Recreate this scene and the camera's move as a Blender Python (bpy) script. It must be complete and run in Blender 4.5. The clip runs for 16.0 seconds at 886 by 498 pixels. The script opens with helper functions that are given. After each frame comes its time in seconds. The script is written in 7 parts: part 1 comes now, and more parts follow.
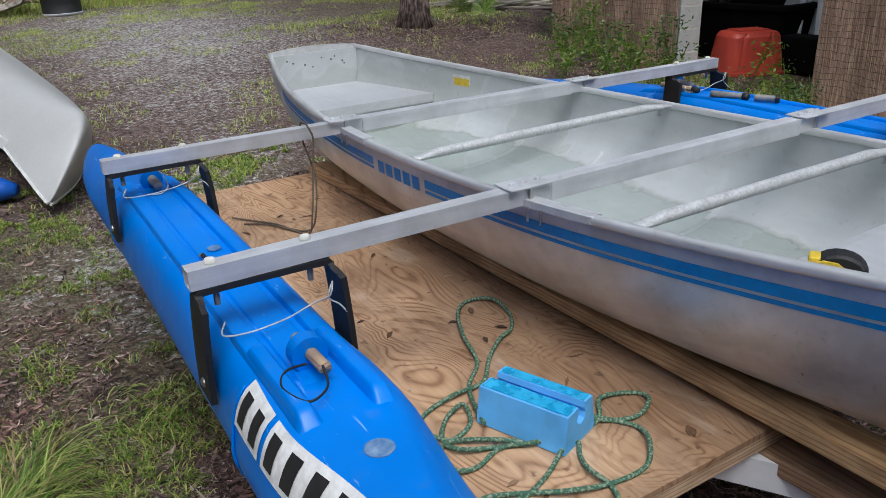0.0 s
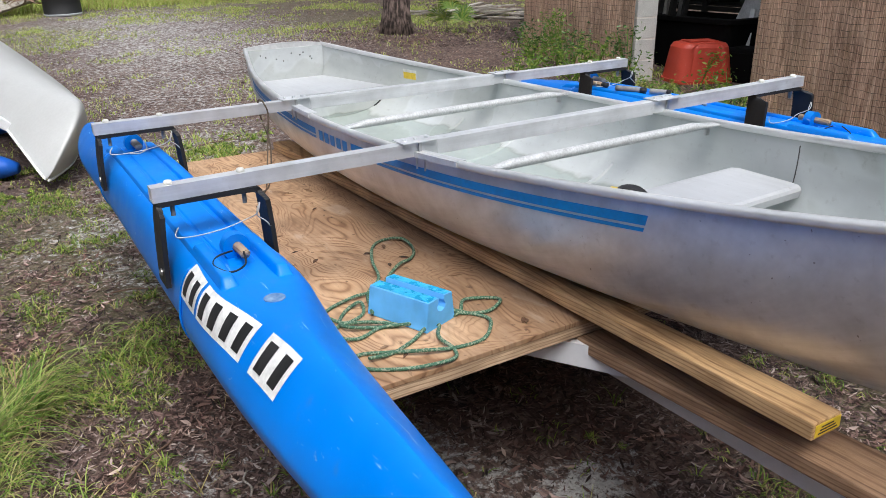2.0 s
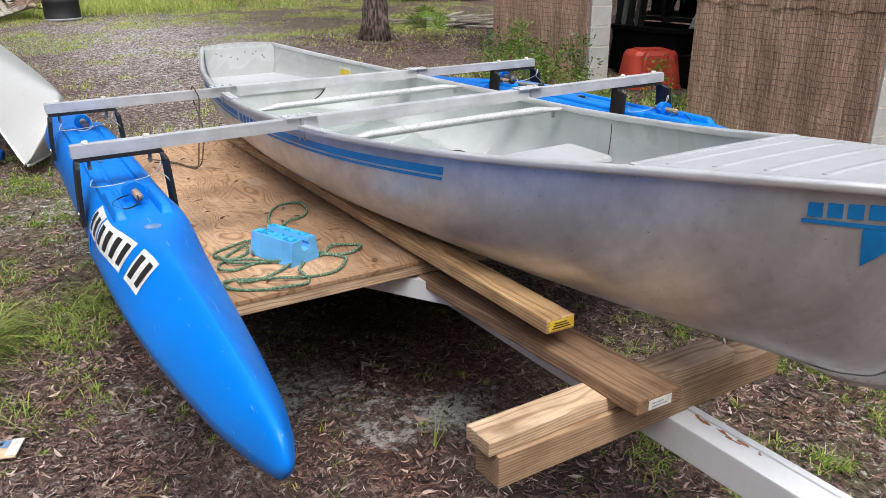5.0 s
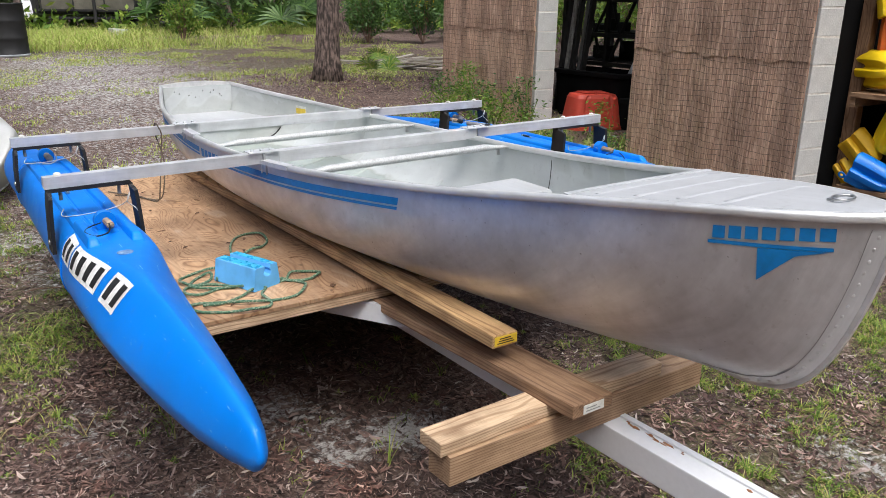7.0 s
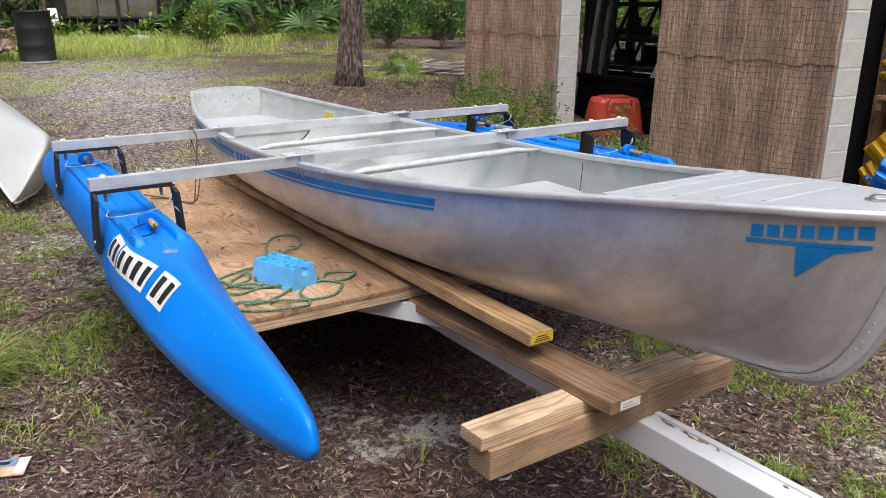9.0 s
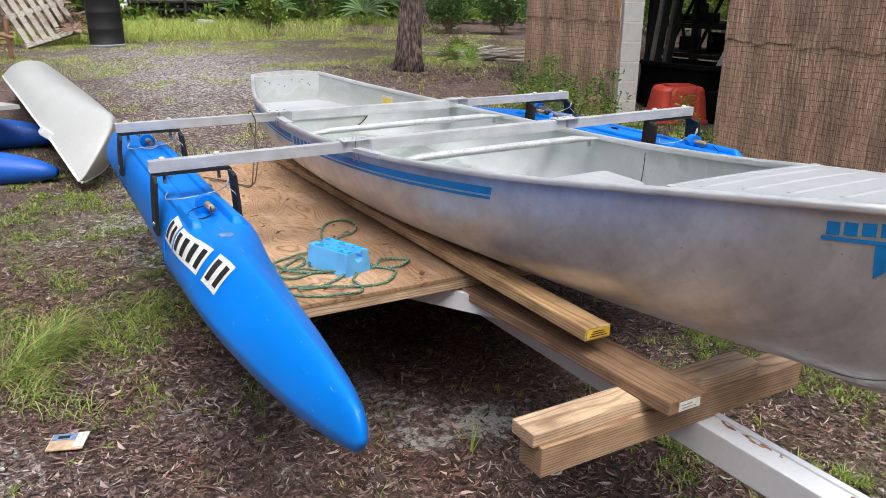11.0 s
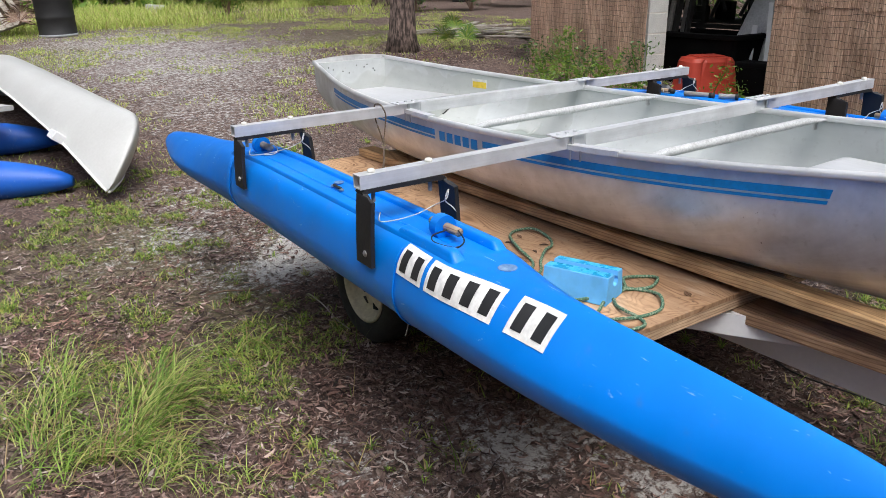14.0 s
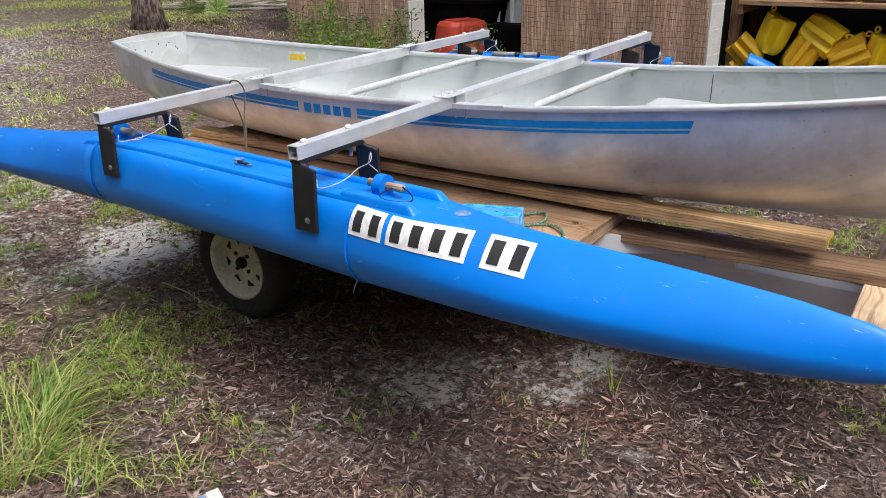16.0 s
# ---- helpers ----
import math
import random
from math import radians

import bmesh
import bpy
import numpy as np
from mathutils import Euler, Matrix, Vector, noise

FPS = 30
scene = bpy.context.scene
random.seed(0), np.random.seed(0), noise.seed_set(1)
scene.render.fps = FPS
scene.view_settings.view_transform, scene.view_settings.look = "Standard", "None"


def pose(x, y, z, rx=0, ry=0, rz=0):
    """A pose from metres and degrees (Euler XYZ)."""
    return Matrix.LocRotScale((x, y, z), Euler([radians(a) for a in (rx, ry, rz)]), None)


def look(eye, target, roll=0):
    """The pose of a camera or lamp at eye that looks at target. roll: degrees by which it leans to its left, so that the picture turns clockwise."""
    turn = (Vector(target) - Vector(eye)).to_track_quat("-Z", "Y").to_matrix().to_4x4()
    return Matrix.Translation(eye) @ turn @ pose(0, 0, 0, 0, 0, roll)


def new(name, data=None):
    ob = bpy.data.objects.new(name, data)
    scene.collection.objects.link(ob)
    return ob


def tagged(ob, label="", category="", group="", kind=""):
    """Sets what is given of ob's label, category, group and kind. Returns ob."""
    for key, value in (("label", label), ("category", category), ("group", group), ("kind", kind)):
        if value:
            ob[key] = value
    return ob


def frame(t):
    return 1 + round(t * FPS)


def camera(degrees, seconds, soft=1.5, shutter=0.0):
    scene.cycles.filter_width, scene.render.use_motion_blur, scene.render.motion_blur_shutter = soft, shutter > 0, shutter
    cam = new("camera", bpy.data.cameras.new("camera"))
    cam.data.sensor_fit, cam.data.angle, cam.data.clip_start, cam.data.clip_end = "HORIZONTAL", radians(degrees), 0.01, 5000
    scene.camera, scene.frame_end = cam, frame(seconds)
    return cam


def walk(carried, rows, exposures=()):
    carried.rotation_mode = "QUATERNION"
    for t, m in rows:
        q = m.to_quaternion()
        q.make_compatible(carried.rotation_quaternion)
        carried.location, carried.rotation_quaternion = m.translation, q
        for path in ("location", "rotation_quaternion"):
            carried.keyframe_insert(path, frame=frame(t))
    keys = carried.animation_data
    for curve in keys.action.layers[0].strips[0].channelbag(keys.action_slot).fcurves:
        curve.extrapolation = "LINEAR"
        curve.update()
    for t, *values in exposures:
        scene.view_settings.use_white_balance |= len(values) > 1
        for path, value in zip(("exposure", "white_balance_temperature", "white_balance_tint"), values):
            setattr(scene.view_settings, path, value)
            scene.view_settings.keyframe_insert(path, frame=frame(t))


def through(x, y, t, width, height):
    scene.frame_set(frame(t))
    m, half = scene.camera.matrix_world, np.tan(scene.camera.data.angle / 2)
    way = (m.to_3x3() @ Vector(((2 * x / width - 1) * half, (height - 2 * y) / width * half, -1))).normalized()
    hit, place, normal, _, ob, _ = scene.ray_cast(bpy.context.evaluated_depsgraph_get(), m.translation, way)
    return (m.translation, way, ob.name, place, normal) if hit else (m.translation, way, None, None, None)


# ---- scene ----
cam = camera(58.9, 16.0, 0.2)
METRES, EYE, TILT, LEAN, TURN = 3.618, 1.65, 0.0, 0.0, -32.3
ROWS = [
    (0.0, 0.0, 0.0, 0.0, -0.68, -21.85, 1.7),
    (0.5, 0.0392, -0.0372, -0.0003, 0.53, -21.56, 1.25),
    (1.0, 0.0644, -0.0698, 0.0003, 1.18, -21.38, 0.7),
    (1.5, 0.0634, -0.11, 0.0008, 0.4, -21.27, 0.62),
    (2.0, 0.0666, -0.1541, 0.0014, -0.6, -21.1, 0.54),
    (2.5, 0.0925, -0.1836, 0.0014, -0.28, -20.82, 0.29),
    (3.0, 0.1368, -0.2147, 0.0005, 0.78, -20.73, 0.18),
    (5.5, 0.1977, -0.306, 0.001, -0.18, -19.98, -0.27),
    (6.0, 0.2121, -0.3153, 0.002, -0.45, -19.05, -0.77),
    (6.5, 0.1992, -0.3269, 0.0064, -1.86, -18.12, -1.17),
    (7.0, 0.1851, -0.3476, 0.0078, -3.35, -17.48, -1.1),
    (7.5, 0.1794, -0.3601, 0.0072, -4.14, -17.15, -0.86),
    (8.0, 0.1746, -0.3636, 0.0076, -4.05, -17.04, -0.75),
    (8.5, 0.171, -0.3632, 0.0075, -3.24, -17.06, -0.76),
    (9.0, 0.1685, -0.3605, 0.0076, -2.14, -17.14, -0.8),
    (11.5, 0.1643, -0.3408, 0.0042, 3.11, -18.65, -0.82),
    (12.0, 0.137, -0.3322, -0.005, 4.3, -19.14, -0.78),
    (12.5, 0.1023, -0.2998, -0.0083, 5.57, -18.81, -1.04),
    (13.0, 0.0565, -0.2512, -0.0036, 4.42, -18.76, -1.07),
    (13.5, -0.0212, -0.2289, -0.0051, 0.98, -19.13, -0.23),
    (14.0, -0.0939, -0.205, -0.0071, -3.4, -19.6, 0.54),
    (14.5, -0.1473, -0.1674, -0.0053, -9.44, -20.38, 1.1),
    (15.0, -0.1998, -0.1653, -0.0024, -16.03, -21.2, 1.59),
    (15.5, -0.2413, -0.1914, -0.0, -21.2, -21.86, 1.32),
    (16.0, -0.2479, -0.2245, 0.0, -23.46, -21.9, 0.95),
]
walk(cam, [(t, pose(0, 0, EYE, TILT, LEAN, TURN) @ pose(METRES * x, METRES * y, METRES * z, 90 + pitch, roll, yaw)) for t, x, y, z, yaw, pitch, roll in ROWS],
     [(0.0, -0.13, 5900, 8), (1.5, 0.3, 6050, 8), (3.0, 0.5, 6250, 9), (14.0, 0.5, 6250, 9), (16.0, 0.6, 6250, 9)])

# ---- world and sun ----
world = bpy.data.worlds.new("overcast_sky")
scene.world = world
world.use_nodes = True
wn = world.node_tree
wbg = wn.nodes["Background"]
sky = wn.nodes.new("ShaderNodeTexSky")
sky.sky_type = "NISHITA"
sky.sun_disc = False
sky.sun_elevation, sky.sun_rotation = radians(62), radians(200)
sky.air_density, sky.dust_density, sky.ozone_density = 1.0, 6.0, 1.0
whiten = wn.nodes.new("ShaderNodeHueSaturation")
whiten.inputs["Saturation"].default_value = 0.62
wn.links.new(sky.outputs[0], whiten.inputs["Color"])
wn.links.new(whiten.outputs[0], wbg.inputs["Color"])
wbg.inputs["Strength"].default_value = 0.15
sun_data = bpy.data.lights.new("sun", "SUN")
sun_data.energy, sun_data.angle, sun_data.color = 1.2, radians(30), (1.0, 0.98, 0.95)
sun = new("sun", sun_data)
SUN_DIR = Vector((math.sin(radians(200)) * math.cos(radians(62)), math.cos(radians(200)) * math.cos(radians(62)), math.sin(radians(62))))
sun.matrix_world = look(SUN_DIR * 20, (0, 0, 0))

# ---- materials ----
def material(name, colour, rough=0.6, metal=0.0):
    m = bpy.data.materials.new(name)
    m.use_nodes = True
    b = m.node_tree.nodes["Principled BSDF"]
    b.inputs["Base Color"].default_value = (*colour, 1)
    b.inputs["Roughness"].default_value = rough
    b.inputs["Metallic"].default_value = metal
    return m, m.node_tree, b


def coords(nt, scale=(1, 1, 1), kind="Object"):
    tc = nt.nodes.new("ShaderNodeTexCoord")
    mp = nt.nodes.new("ShaderNodeMapping")
    mp.inputs["Scale"].default_value = scale
    nt.links.new(tc.outputs[kind], mp.inputs["Vector"])
    return mp.outputs["Vector"]


def noise_of(nt, vec, scale, detail=4.0, rough=0.55, distortion=0.0):
    n = nt.nodes.new("ShaderNodeTexNoise")
    n.inputs["Scale"].default_value, n.inputs["Detail"].default_value = scale, detail
    n.inputs["Roughness"].default_value, n.inputs["Distortion"].default_value = rough, distortion
    nt.links.new(vec, n.inputs["Vector"])
    return n.outputs["Fac"]


def ramp(nt, fac, stops):
    r = nt.nodes.new("ShaderNodeValToRGB")
    while len(r.color_ramp.elements) < len(stops):
        r.color_ramp.elements.new(0.5)
    for e, (p, c) in zip(r.color_ramp.elements, stops):
        e.position = p
        e.color = (*c, 1) if len(c) == 3 else c
    nt.links.new(fac, r.inputs["Fac"])
    return r.outputs["Color"]


def mixed(nt, a, b, fac, mode="MIX"):
    n = nt.nodes.new("ShaderNodeMix")
    n.data_type, n.blend_type = "RGBA", mode
    for sock, val in ((n.inputs[6], a), (n.inputs[7], b), (n.inputs[0], fac)):
        if isinstance(val, (int, float)):
            sock.default_value = val
        elif isinstance(val, tuple):
            sock.default_value = (*val, 1)
        else:
            nt.links.new(val, sock)
    return n.outputs[2]


def bump(nt, b, height, strength=0.3, distance=0.01):
    n = nt.nodes.new("ShaderNodeBump")
    n.inputs["Strength"].default_value, n.inputs["Distance"].default_value = strength, distance
    nt.links.new(height, n.inputs["Height"])
    nt.links.new(n.outputs["Normal"], b.inputs["Normal"])


def grainy(name, dark, light, rough=0.6, metal=0.0, scale=(1, 1, 1), size=8.0, fine=60.0, bump_by=0.25, deep=0.004, spread=(0.3, 0.7), rough_span=0.15, span=(0.75, 1.12)):
    """A surface with broad variation and a fine grain."""
    m, nt, b = material(name, light, rough, metal)
    v = coords(nt, scale)
    broad, small = noise_of(nt, v, size, 5), noise_of(nt, v, fine, 3)
    col = ramp(nt, broad, [(spread[0], dark), (spread[1], light)])
    nt.links.new(mixed(nt, col, ramp(nt, small, [(0.3, (span[0],) * 3), (0.7, (span[1],) * 3)]), 0.7, "MULTIPLY"), b.inputs["Base Color"])
    r = nt.nodes.new("ShaderNodeMapRange")
    r.inputs["To Min"].default_value, r.inputs["To Max"].default_value = max(0.02, rough - rough_span), min(1, rough + rough_span)
    nt.links.new(broad, r.inputs["Value"])
    nt.links.new(r.outputs[0], b.inputs["Roughness"])
    bump(nt, b, small, bump_by, deep)
    return m


def leafy(name, stops, rough=0.6, through=0.25):
    """Leaves or litter, each with its own shade."""
    m, nt, b = material(name, stops[0][1], rough)
    g = nt.nodes.new("ShaderNodeNewGeometry")
    nt.links.new(ramp(nt, g.outputs["Random Per Island"], stops), b.inputs["Base Color"])
    if through:
        b.inputs["Transmission Weight"].default_value = 0.0
        b.inputs["Subsurface Weight"].default_value = 0.0
        t = nt.nodes.new("ShaderNodeBsdfTranslucent")
        nt.links.new(ramp(nt, g.outputs["Random Per Island"], stops), t.inputs["Color"])
        mx = nt.nodes.new("ShaderNodeMixShader")
        mx.inputs[0].default_value = through
        out = nt.nodes["Material Output"]
        nt.links.new(b.outputs[0], mx.inputs[1])
        nt.links.new(t.outputs[0], mx.inputs[2])
        nt.links.new(mx.outputs[0], out.inputs["Surface"])
    return m


def add_of(nt, a, c):
    n = nt.nodes.new("ShaderNodeVectorMath")
    n.operation = "ADD"
    nt.links.new(a, n.inputs[0])
    nt.links.new(c, n.inputs[1])
    return n.outputs[0]


def wood(name, dark, light, along="y", size=1.0, rough=0.65, knots=0.0):
    """Sawn timber with grain along one axis."""
    m, nt, b = material(name, light, rough)
    sc = {"x": (1.2, 22, 22), "y": (22, 1.2, 22), "z": (22, 22, 1.2)}[along]
    info = nt.nodes.new("ShaderNodeObjectInfo")
    v = coords(nt, tuple(s * size for s in sc))
    add = nt.nodes.new("ShaderNodeVectorMath")
    add.operation = "ADD"
    nt.links.new(v, add.inputs[0])
    sh = nt.nodes.new("ShaderNodeVectorMath")
    sh.operation = "SCALE"
    sh.inputs[0].default_value = (37, 91, 53)
    nt.links.new(info.outputs["Random"], sh.inputs["Scale"])
    nt.links.new(sh.outputs[0], add.inputs[1])
    v = add.outputs[0]
    rings, fine = noise_of(nt, v, 1.2, 3, 0.5, 1.2), noise_of(nt, v, 6, 4)
    stain = noise_of(nt, coords(nt, (1, 1, 1)), 5, 4)
    # growth rings round a pith beside the board
    flat = {"x": (0.05, 1, 1), "y": (1, 0.05, 1), "z": (1, 1, 0.05)}[along]
    pith = nt.nodes.new("ShaderNodeVectorMath")
    pith.operation = "MULTIPLY_ADD"
    wob = nt.nodes.new("ShaderNodeTexNoise")
    wob.inputs["Scale"].default_value, wob.inputs["Detail"].default_value = 3.5, 2.0
    nt.links.new(add_of(nt, coords(nt, tuple(2.5 * q if q == 1 else 14 * q for q in flat)), sh.outputs[0]), wob.inputs["Vector"])
    nt.links.new(wob.outputs["Color"], pith.inputs[0])
    pith.inputs[1].default_value = (0.045 / size, 0.045 / size, 0.045 / size)
    nt.links.new(coords(nt, flat), pith.inputs[2])
    off = nt.nodes.new("ShaderNodeVectorMath")
    off.operation = "ADD"
    off.inputs[1].default_value = {"x": (0, -0.03, 0.055), "y": (-0.03, 0, 0.055), "z": (-0.05, 0.04, 0)}[along]
    nt.links.new(pith.outputs[0], off.inputs[0])
    far = nt.nodes.new("ShaderNodeVectorMath")
    far.operation = "LENGTH"
    nt.links.new(off.outputs[0], far.inputs[0])
    turns = nt.nodes.new("ShaderNodeMath")
    turns.operation = "MULTIPLY"
    turns.inputs[1].default_value = 2 * math.pi / 0.0075
    nt.links.new(far.outputs["Value"], turns.inputs[0])
    wave = nt.nodes.new("ShaderNodeMath")
    wave.operation = "SINE"
    nt.links.new(turns.outputs[0], wave.inputs[0])
    late = ramp(nt, wave.outputs[0], [(0.0, (1.06, 1.05, 1.04)), (0.45, (1, 1, 1)), (0.95, (0.6, 0.5, 0.42))])
    col = ramp(nt, rings, [(0.3, tuple(0.55 * a + 0.45 * c for a, c in zip(dark, light))), (0.5, light), (0.7, tuple(0.92 * c for c in light))])
    col = mixed(nt, col, late, 0.8, "MULTIPLY")
    col = mixed(nt, col, ramp(nt, fine, [(0.3, (0.72, 0.7, 0.67)), (0.65, (1.1, 1.1, 1.1))]), 0.6, "MULTIPLY")
    col = mixed(nt, col, ramp(nt, stain, [(0.35, (0.55, 0.51, 0.48)), (0.55, (1, 1, 1))]), 0.8, "MULTIPLY")
    thin = noise_of(nt, v, 3.1, 5, 0.7, 0.8)
    col = mixed(nt, col, ramp(nt, thin, [(0.4, (0.7, 0.64, 0.6)), (0.47, (1, 1, 1))]), 0.6, "MULTIPLY")
    nt.links.new(col, b.inputs["Base Color"])
    bump(nt, b, thin, 0.4, 0.003)
    return m


def plywood():
    """Rotary-cut plywood: wide wandering cathedral figure and worn stains."""
    m, nt, b = material("plywood_face", (0.5, 0.32, 0.17), 0.62)
    v = coords(nt, (2.4, 1.0, 1))
    warp = noise_of(nt, v, 1.7, 3, 0.42, 0.7)
    turns = nt.nodes.new("ShaderNodeMath")
    turns.operation = "MULTIPLY"
    turns.inputs[1].default_value = 210.0
    nt.links.new(warp, turns.inputs[0])
    w = nt.nodes.new("ShaderNodeMath")
    w.operation = "SINE"
    nt.links.new(turns.outputs[0], w.inputs[0])
    half = nt.nodes.new("ShaderNodeMath")
    half.operation = "MULTIPLY_ADD"
    half.inputs[1].default_value, half.inputs[2].default_value = 0.5, 0.5
    nt.links.new(w.outputs[0], half.inputs[0])
    fibre = noise_of(nt, coords(nt, (90, 5, 1)), 1.0, 4)
    stain = noise_of(nt, coords(nt), 2.6, 5, 0.6)
    sap = noise_of(nt, coords(nt, (4.5, 1.4, 1)), 1.5, 4, 0.6, 1.2)
    dark_tone = noise_of(nt, coords(nt), 1.3, 3, 0.55)
    spots = noise_of(nt, coords(nt, (1.0, 0.6, 1)), 46, 3, 0.55)
    line = ramp(nt, half.outputs[0], [(0.0, (0.26, 0.135, 0.065)), (0.16, (0.43, 0.25, 0.132)), (0.45, (0.525, 0.33, 0.185)), (1.0, (0.57, 0.375, 0.22))])
    plain_face = ramp(nt, fibre, [(0.3, (0.44, 0.275, 0.16)), (0.7, (0.57, 0.39, 0.24))])
    col = mixed(nt, line, plain_face, ramp(nt, sap, [(0.42, (0.12, 0.12, 0.12)), (0.6, (0.85, 0.85, 0.85))]))
    col = mixed(nt, col, (0.66, 0.52, 0.39), ramp(nt, sap, [(0.6, (0, 0, 0)), (0.66, (0.65, 0.65, 0.65)), (0.76, (0.3, 0.3, 0.3))]))
    col = mixed(nt, col, ramp(nt, fibre, [(0.3, (0.82, 0.8, 0.78)), (0.7, (1.08, 1.08, 1.08))]), 0.8, "MULTIPLY")
    col = mixed(nt, col, ramp(nt, stain, [(0.36, (0.58, 0.52, 0.47)), (0.56, (1, 1, 1))]), 0.7, "MULTIPLY")
    col = mixed(nt, col, ramp(nt, dark_tone, [(0.42, (0.72, 0.7, 0.7)), (0.56, (1.04, 1.03, 1.02))]), 0.8, "MULTIPLY")
    col = mixed(nt, col, ramp(nt, spots, [(0.66, (1, 1, 1)), (0.72, (0.3, 0.25, 0.22))]), 0.75, "MULTIPLY")
    nt.links.new(col, b.inputs["Base Color"])
    bump(nt, b, fibre, 0.2, 0.002)
    return m


def brushed(name, base, rough, streak=(3, 60, 60), metal=1.0, tint=0.14, blotch=3.0, blotch_span=(0.8, 1.1)):
    """Weathered sheet aluminium with a satin, blotchy oxide."""
    m, nt, b = material(name, base, rough, metal)
    v = coords(nt, streak)
    lines, broad = noise_of(nt, v, 1.0, 5, 0.6), noise_of(nt, coords(nt), blotch, 5, 0.6)
    small = noise_of(nt, coords(nt), 40, 4, 0.6)
    lo, hi = tuple(c * blotch_span[0] for c in base), tuple(min(0.95, c * blotch_span[1]) for c in base)
    col = ramp(nt, broad, [(0.32, lo), (0.66, hi)])
    col = mixed(nt, col, ramp(nt, lines, [(0.3, (1 - tint,) * 3), (0.7, (1 + tint / 2,) * 3)]), 1.0, "MULTIPLY")
    col = mixed(nt, col, ramp(nt, small, [(0.26, (0.72, 0.7, 0.68)), (0.4, (1, 1, 1))]), 0.5, "MULTIPLY")
    nt.links.new(col, b.inputs["Base Color"])
    r = nt.nodes.new("ShaderNodeMapRange")
    r.inputs["To Min"].default_value, r.inputs["To Max"].default_value = rough - 0.08, rough + 0.12
    nt.links.new(broad, r.inputs["Value"])
    nt.links.new(r.outputs[0], b.inputs["Roughness"])
    bump(nt, b, lines, 0.06, 0.002)
    return m


def moulded(name, colour, rough=0.38, scratch=(0.62, 0.78, 0.95)):
    """Sun-worn polyethylene with pale scratches and dust."""
    m, nt, b = material(name, colour, rough)
    v = coords(nt)
    broad = noise_of(nt, v, 3.5, 4)
    scr = noise_of(nt, coords(nt, (30, 4, 12)), 2.2, 6, 0.62, 1.0)
    dirt = noise_of(nt, v, 14, 5, 0.65)
    col = ramp(nt, broad, [(0.3, tuple(0.86 * c for c in colour)), (0.7, tuple(min(1, 1.1 * c) for c in colour))])
    col = mixed(nt, col, scratch, ramp(nt, scr, [(0.655, (0, 0, 0)), (0.72, (0.5, 0.5, 0.5))]))
    nick = noise_of(nt, coords(nt, (70, 22, 70)), 1.3, 4, 0.6, 0.6)
    col = mixed(nt, col, scratch, ramp(nt, nick, [(0.7, (0, 0, 0)), (0.76, (0.4, 0.4, 0.4))]))
    col = mixed(nt, col, (0.2, 0.2, 0.2), ramp(nt, dirt, [(0.58, (0, 0, 0)), (0.8, (0.2, 0.2, 0.2))]))
    nt.links.new(col, b.inputs["Base Color"])
    r = nt.nodes.new("ShaderNodeMapRange")
    r.inputs["To Min"].default_value, r.inputs["To Max"].default_value = rough - 0.08, rough + 0.2
    nt.links.new(dirt, r.inputs["Value"])
    nt.links.new(r.outputs[0], b.inputs["Roughness"])
    b.inputs["Specular IOR Level"].default_value = 0.42
    bump(nt, b, noise_of(nt, v, 180, 2), 0.05, 0.001)
    return m


def stained(m, scale=2.3, dark=0.86):
    """Add dried water marks with clear edges to a sheet metal."""
    nt = m.node_tree
    b = nt.nodes["Principled BSDF"]
    src = b.inputs["Base Color"].links[0].from_socket
    n = noise_of(nt, coords(nt), scale, 3, 0.5, 0.4)
    nt.links.new(mixed(nt, src, ramp(nt, n, [(0.44, (dark, dark, dark * 0.97)), (0.455, (1.06, 1.06, 1.05)), (0.48, (1, 1, 1))]), 1.0, "MULTIPLY"), b.inputs["Base Color"])
    return m


def pitted(m, dark=(0.45, 0.43, 0.42), bright=(1.06, 1.06, 1.06)):
    """Small dark pits and short bright scrapes in a metal skin."""
    nt = m.node_tree
    b = nt.nodes["Principled BSDF"]
    src = b.inputs["Base Color"].links[0].from_socket
    pit = noise_of(nt, coords(nt), 75, 2, 0.5)
    scrape = noise_of(nt, coords(nt, (9, 9, 38)), 1.6, 5, 0.65, 0.8)
    soft = noise_of(nt, coords(nt), 7, 4, 0.6)
    col = mixed(nt, src, ramp(nt, soft, [(0.36, (0.86, 0.85, 0.84)), (0.62, (1.05, 1.05, 1.05))]), 1.0, "MULTIPLY")
    col = mixed(nt, col, ramp(nt, pit, [(0.745, (1, 1, 1)), (0.775, dark)]), 1.0, "MULTIPLY")
    col = mixed(nt, col, ramp(nt, scrape, [(0.7, (1, 1, 1)), (0.74, bright)]), 0.8, "MULTIPLY")
    nt.links.new(col, b.inputs["Base Color"])
    return m


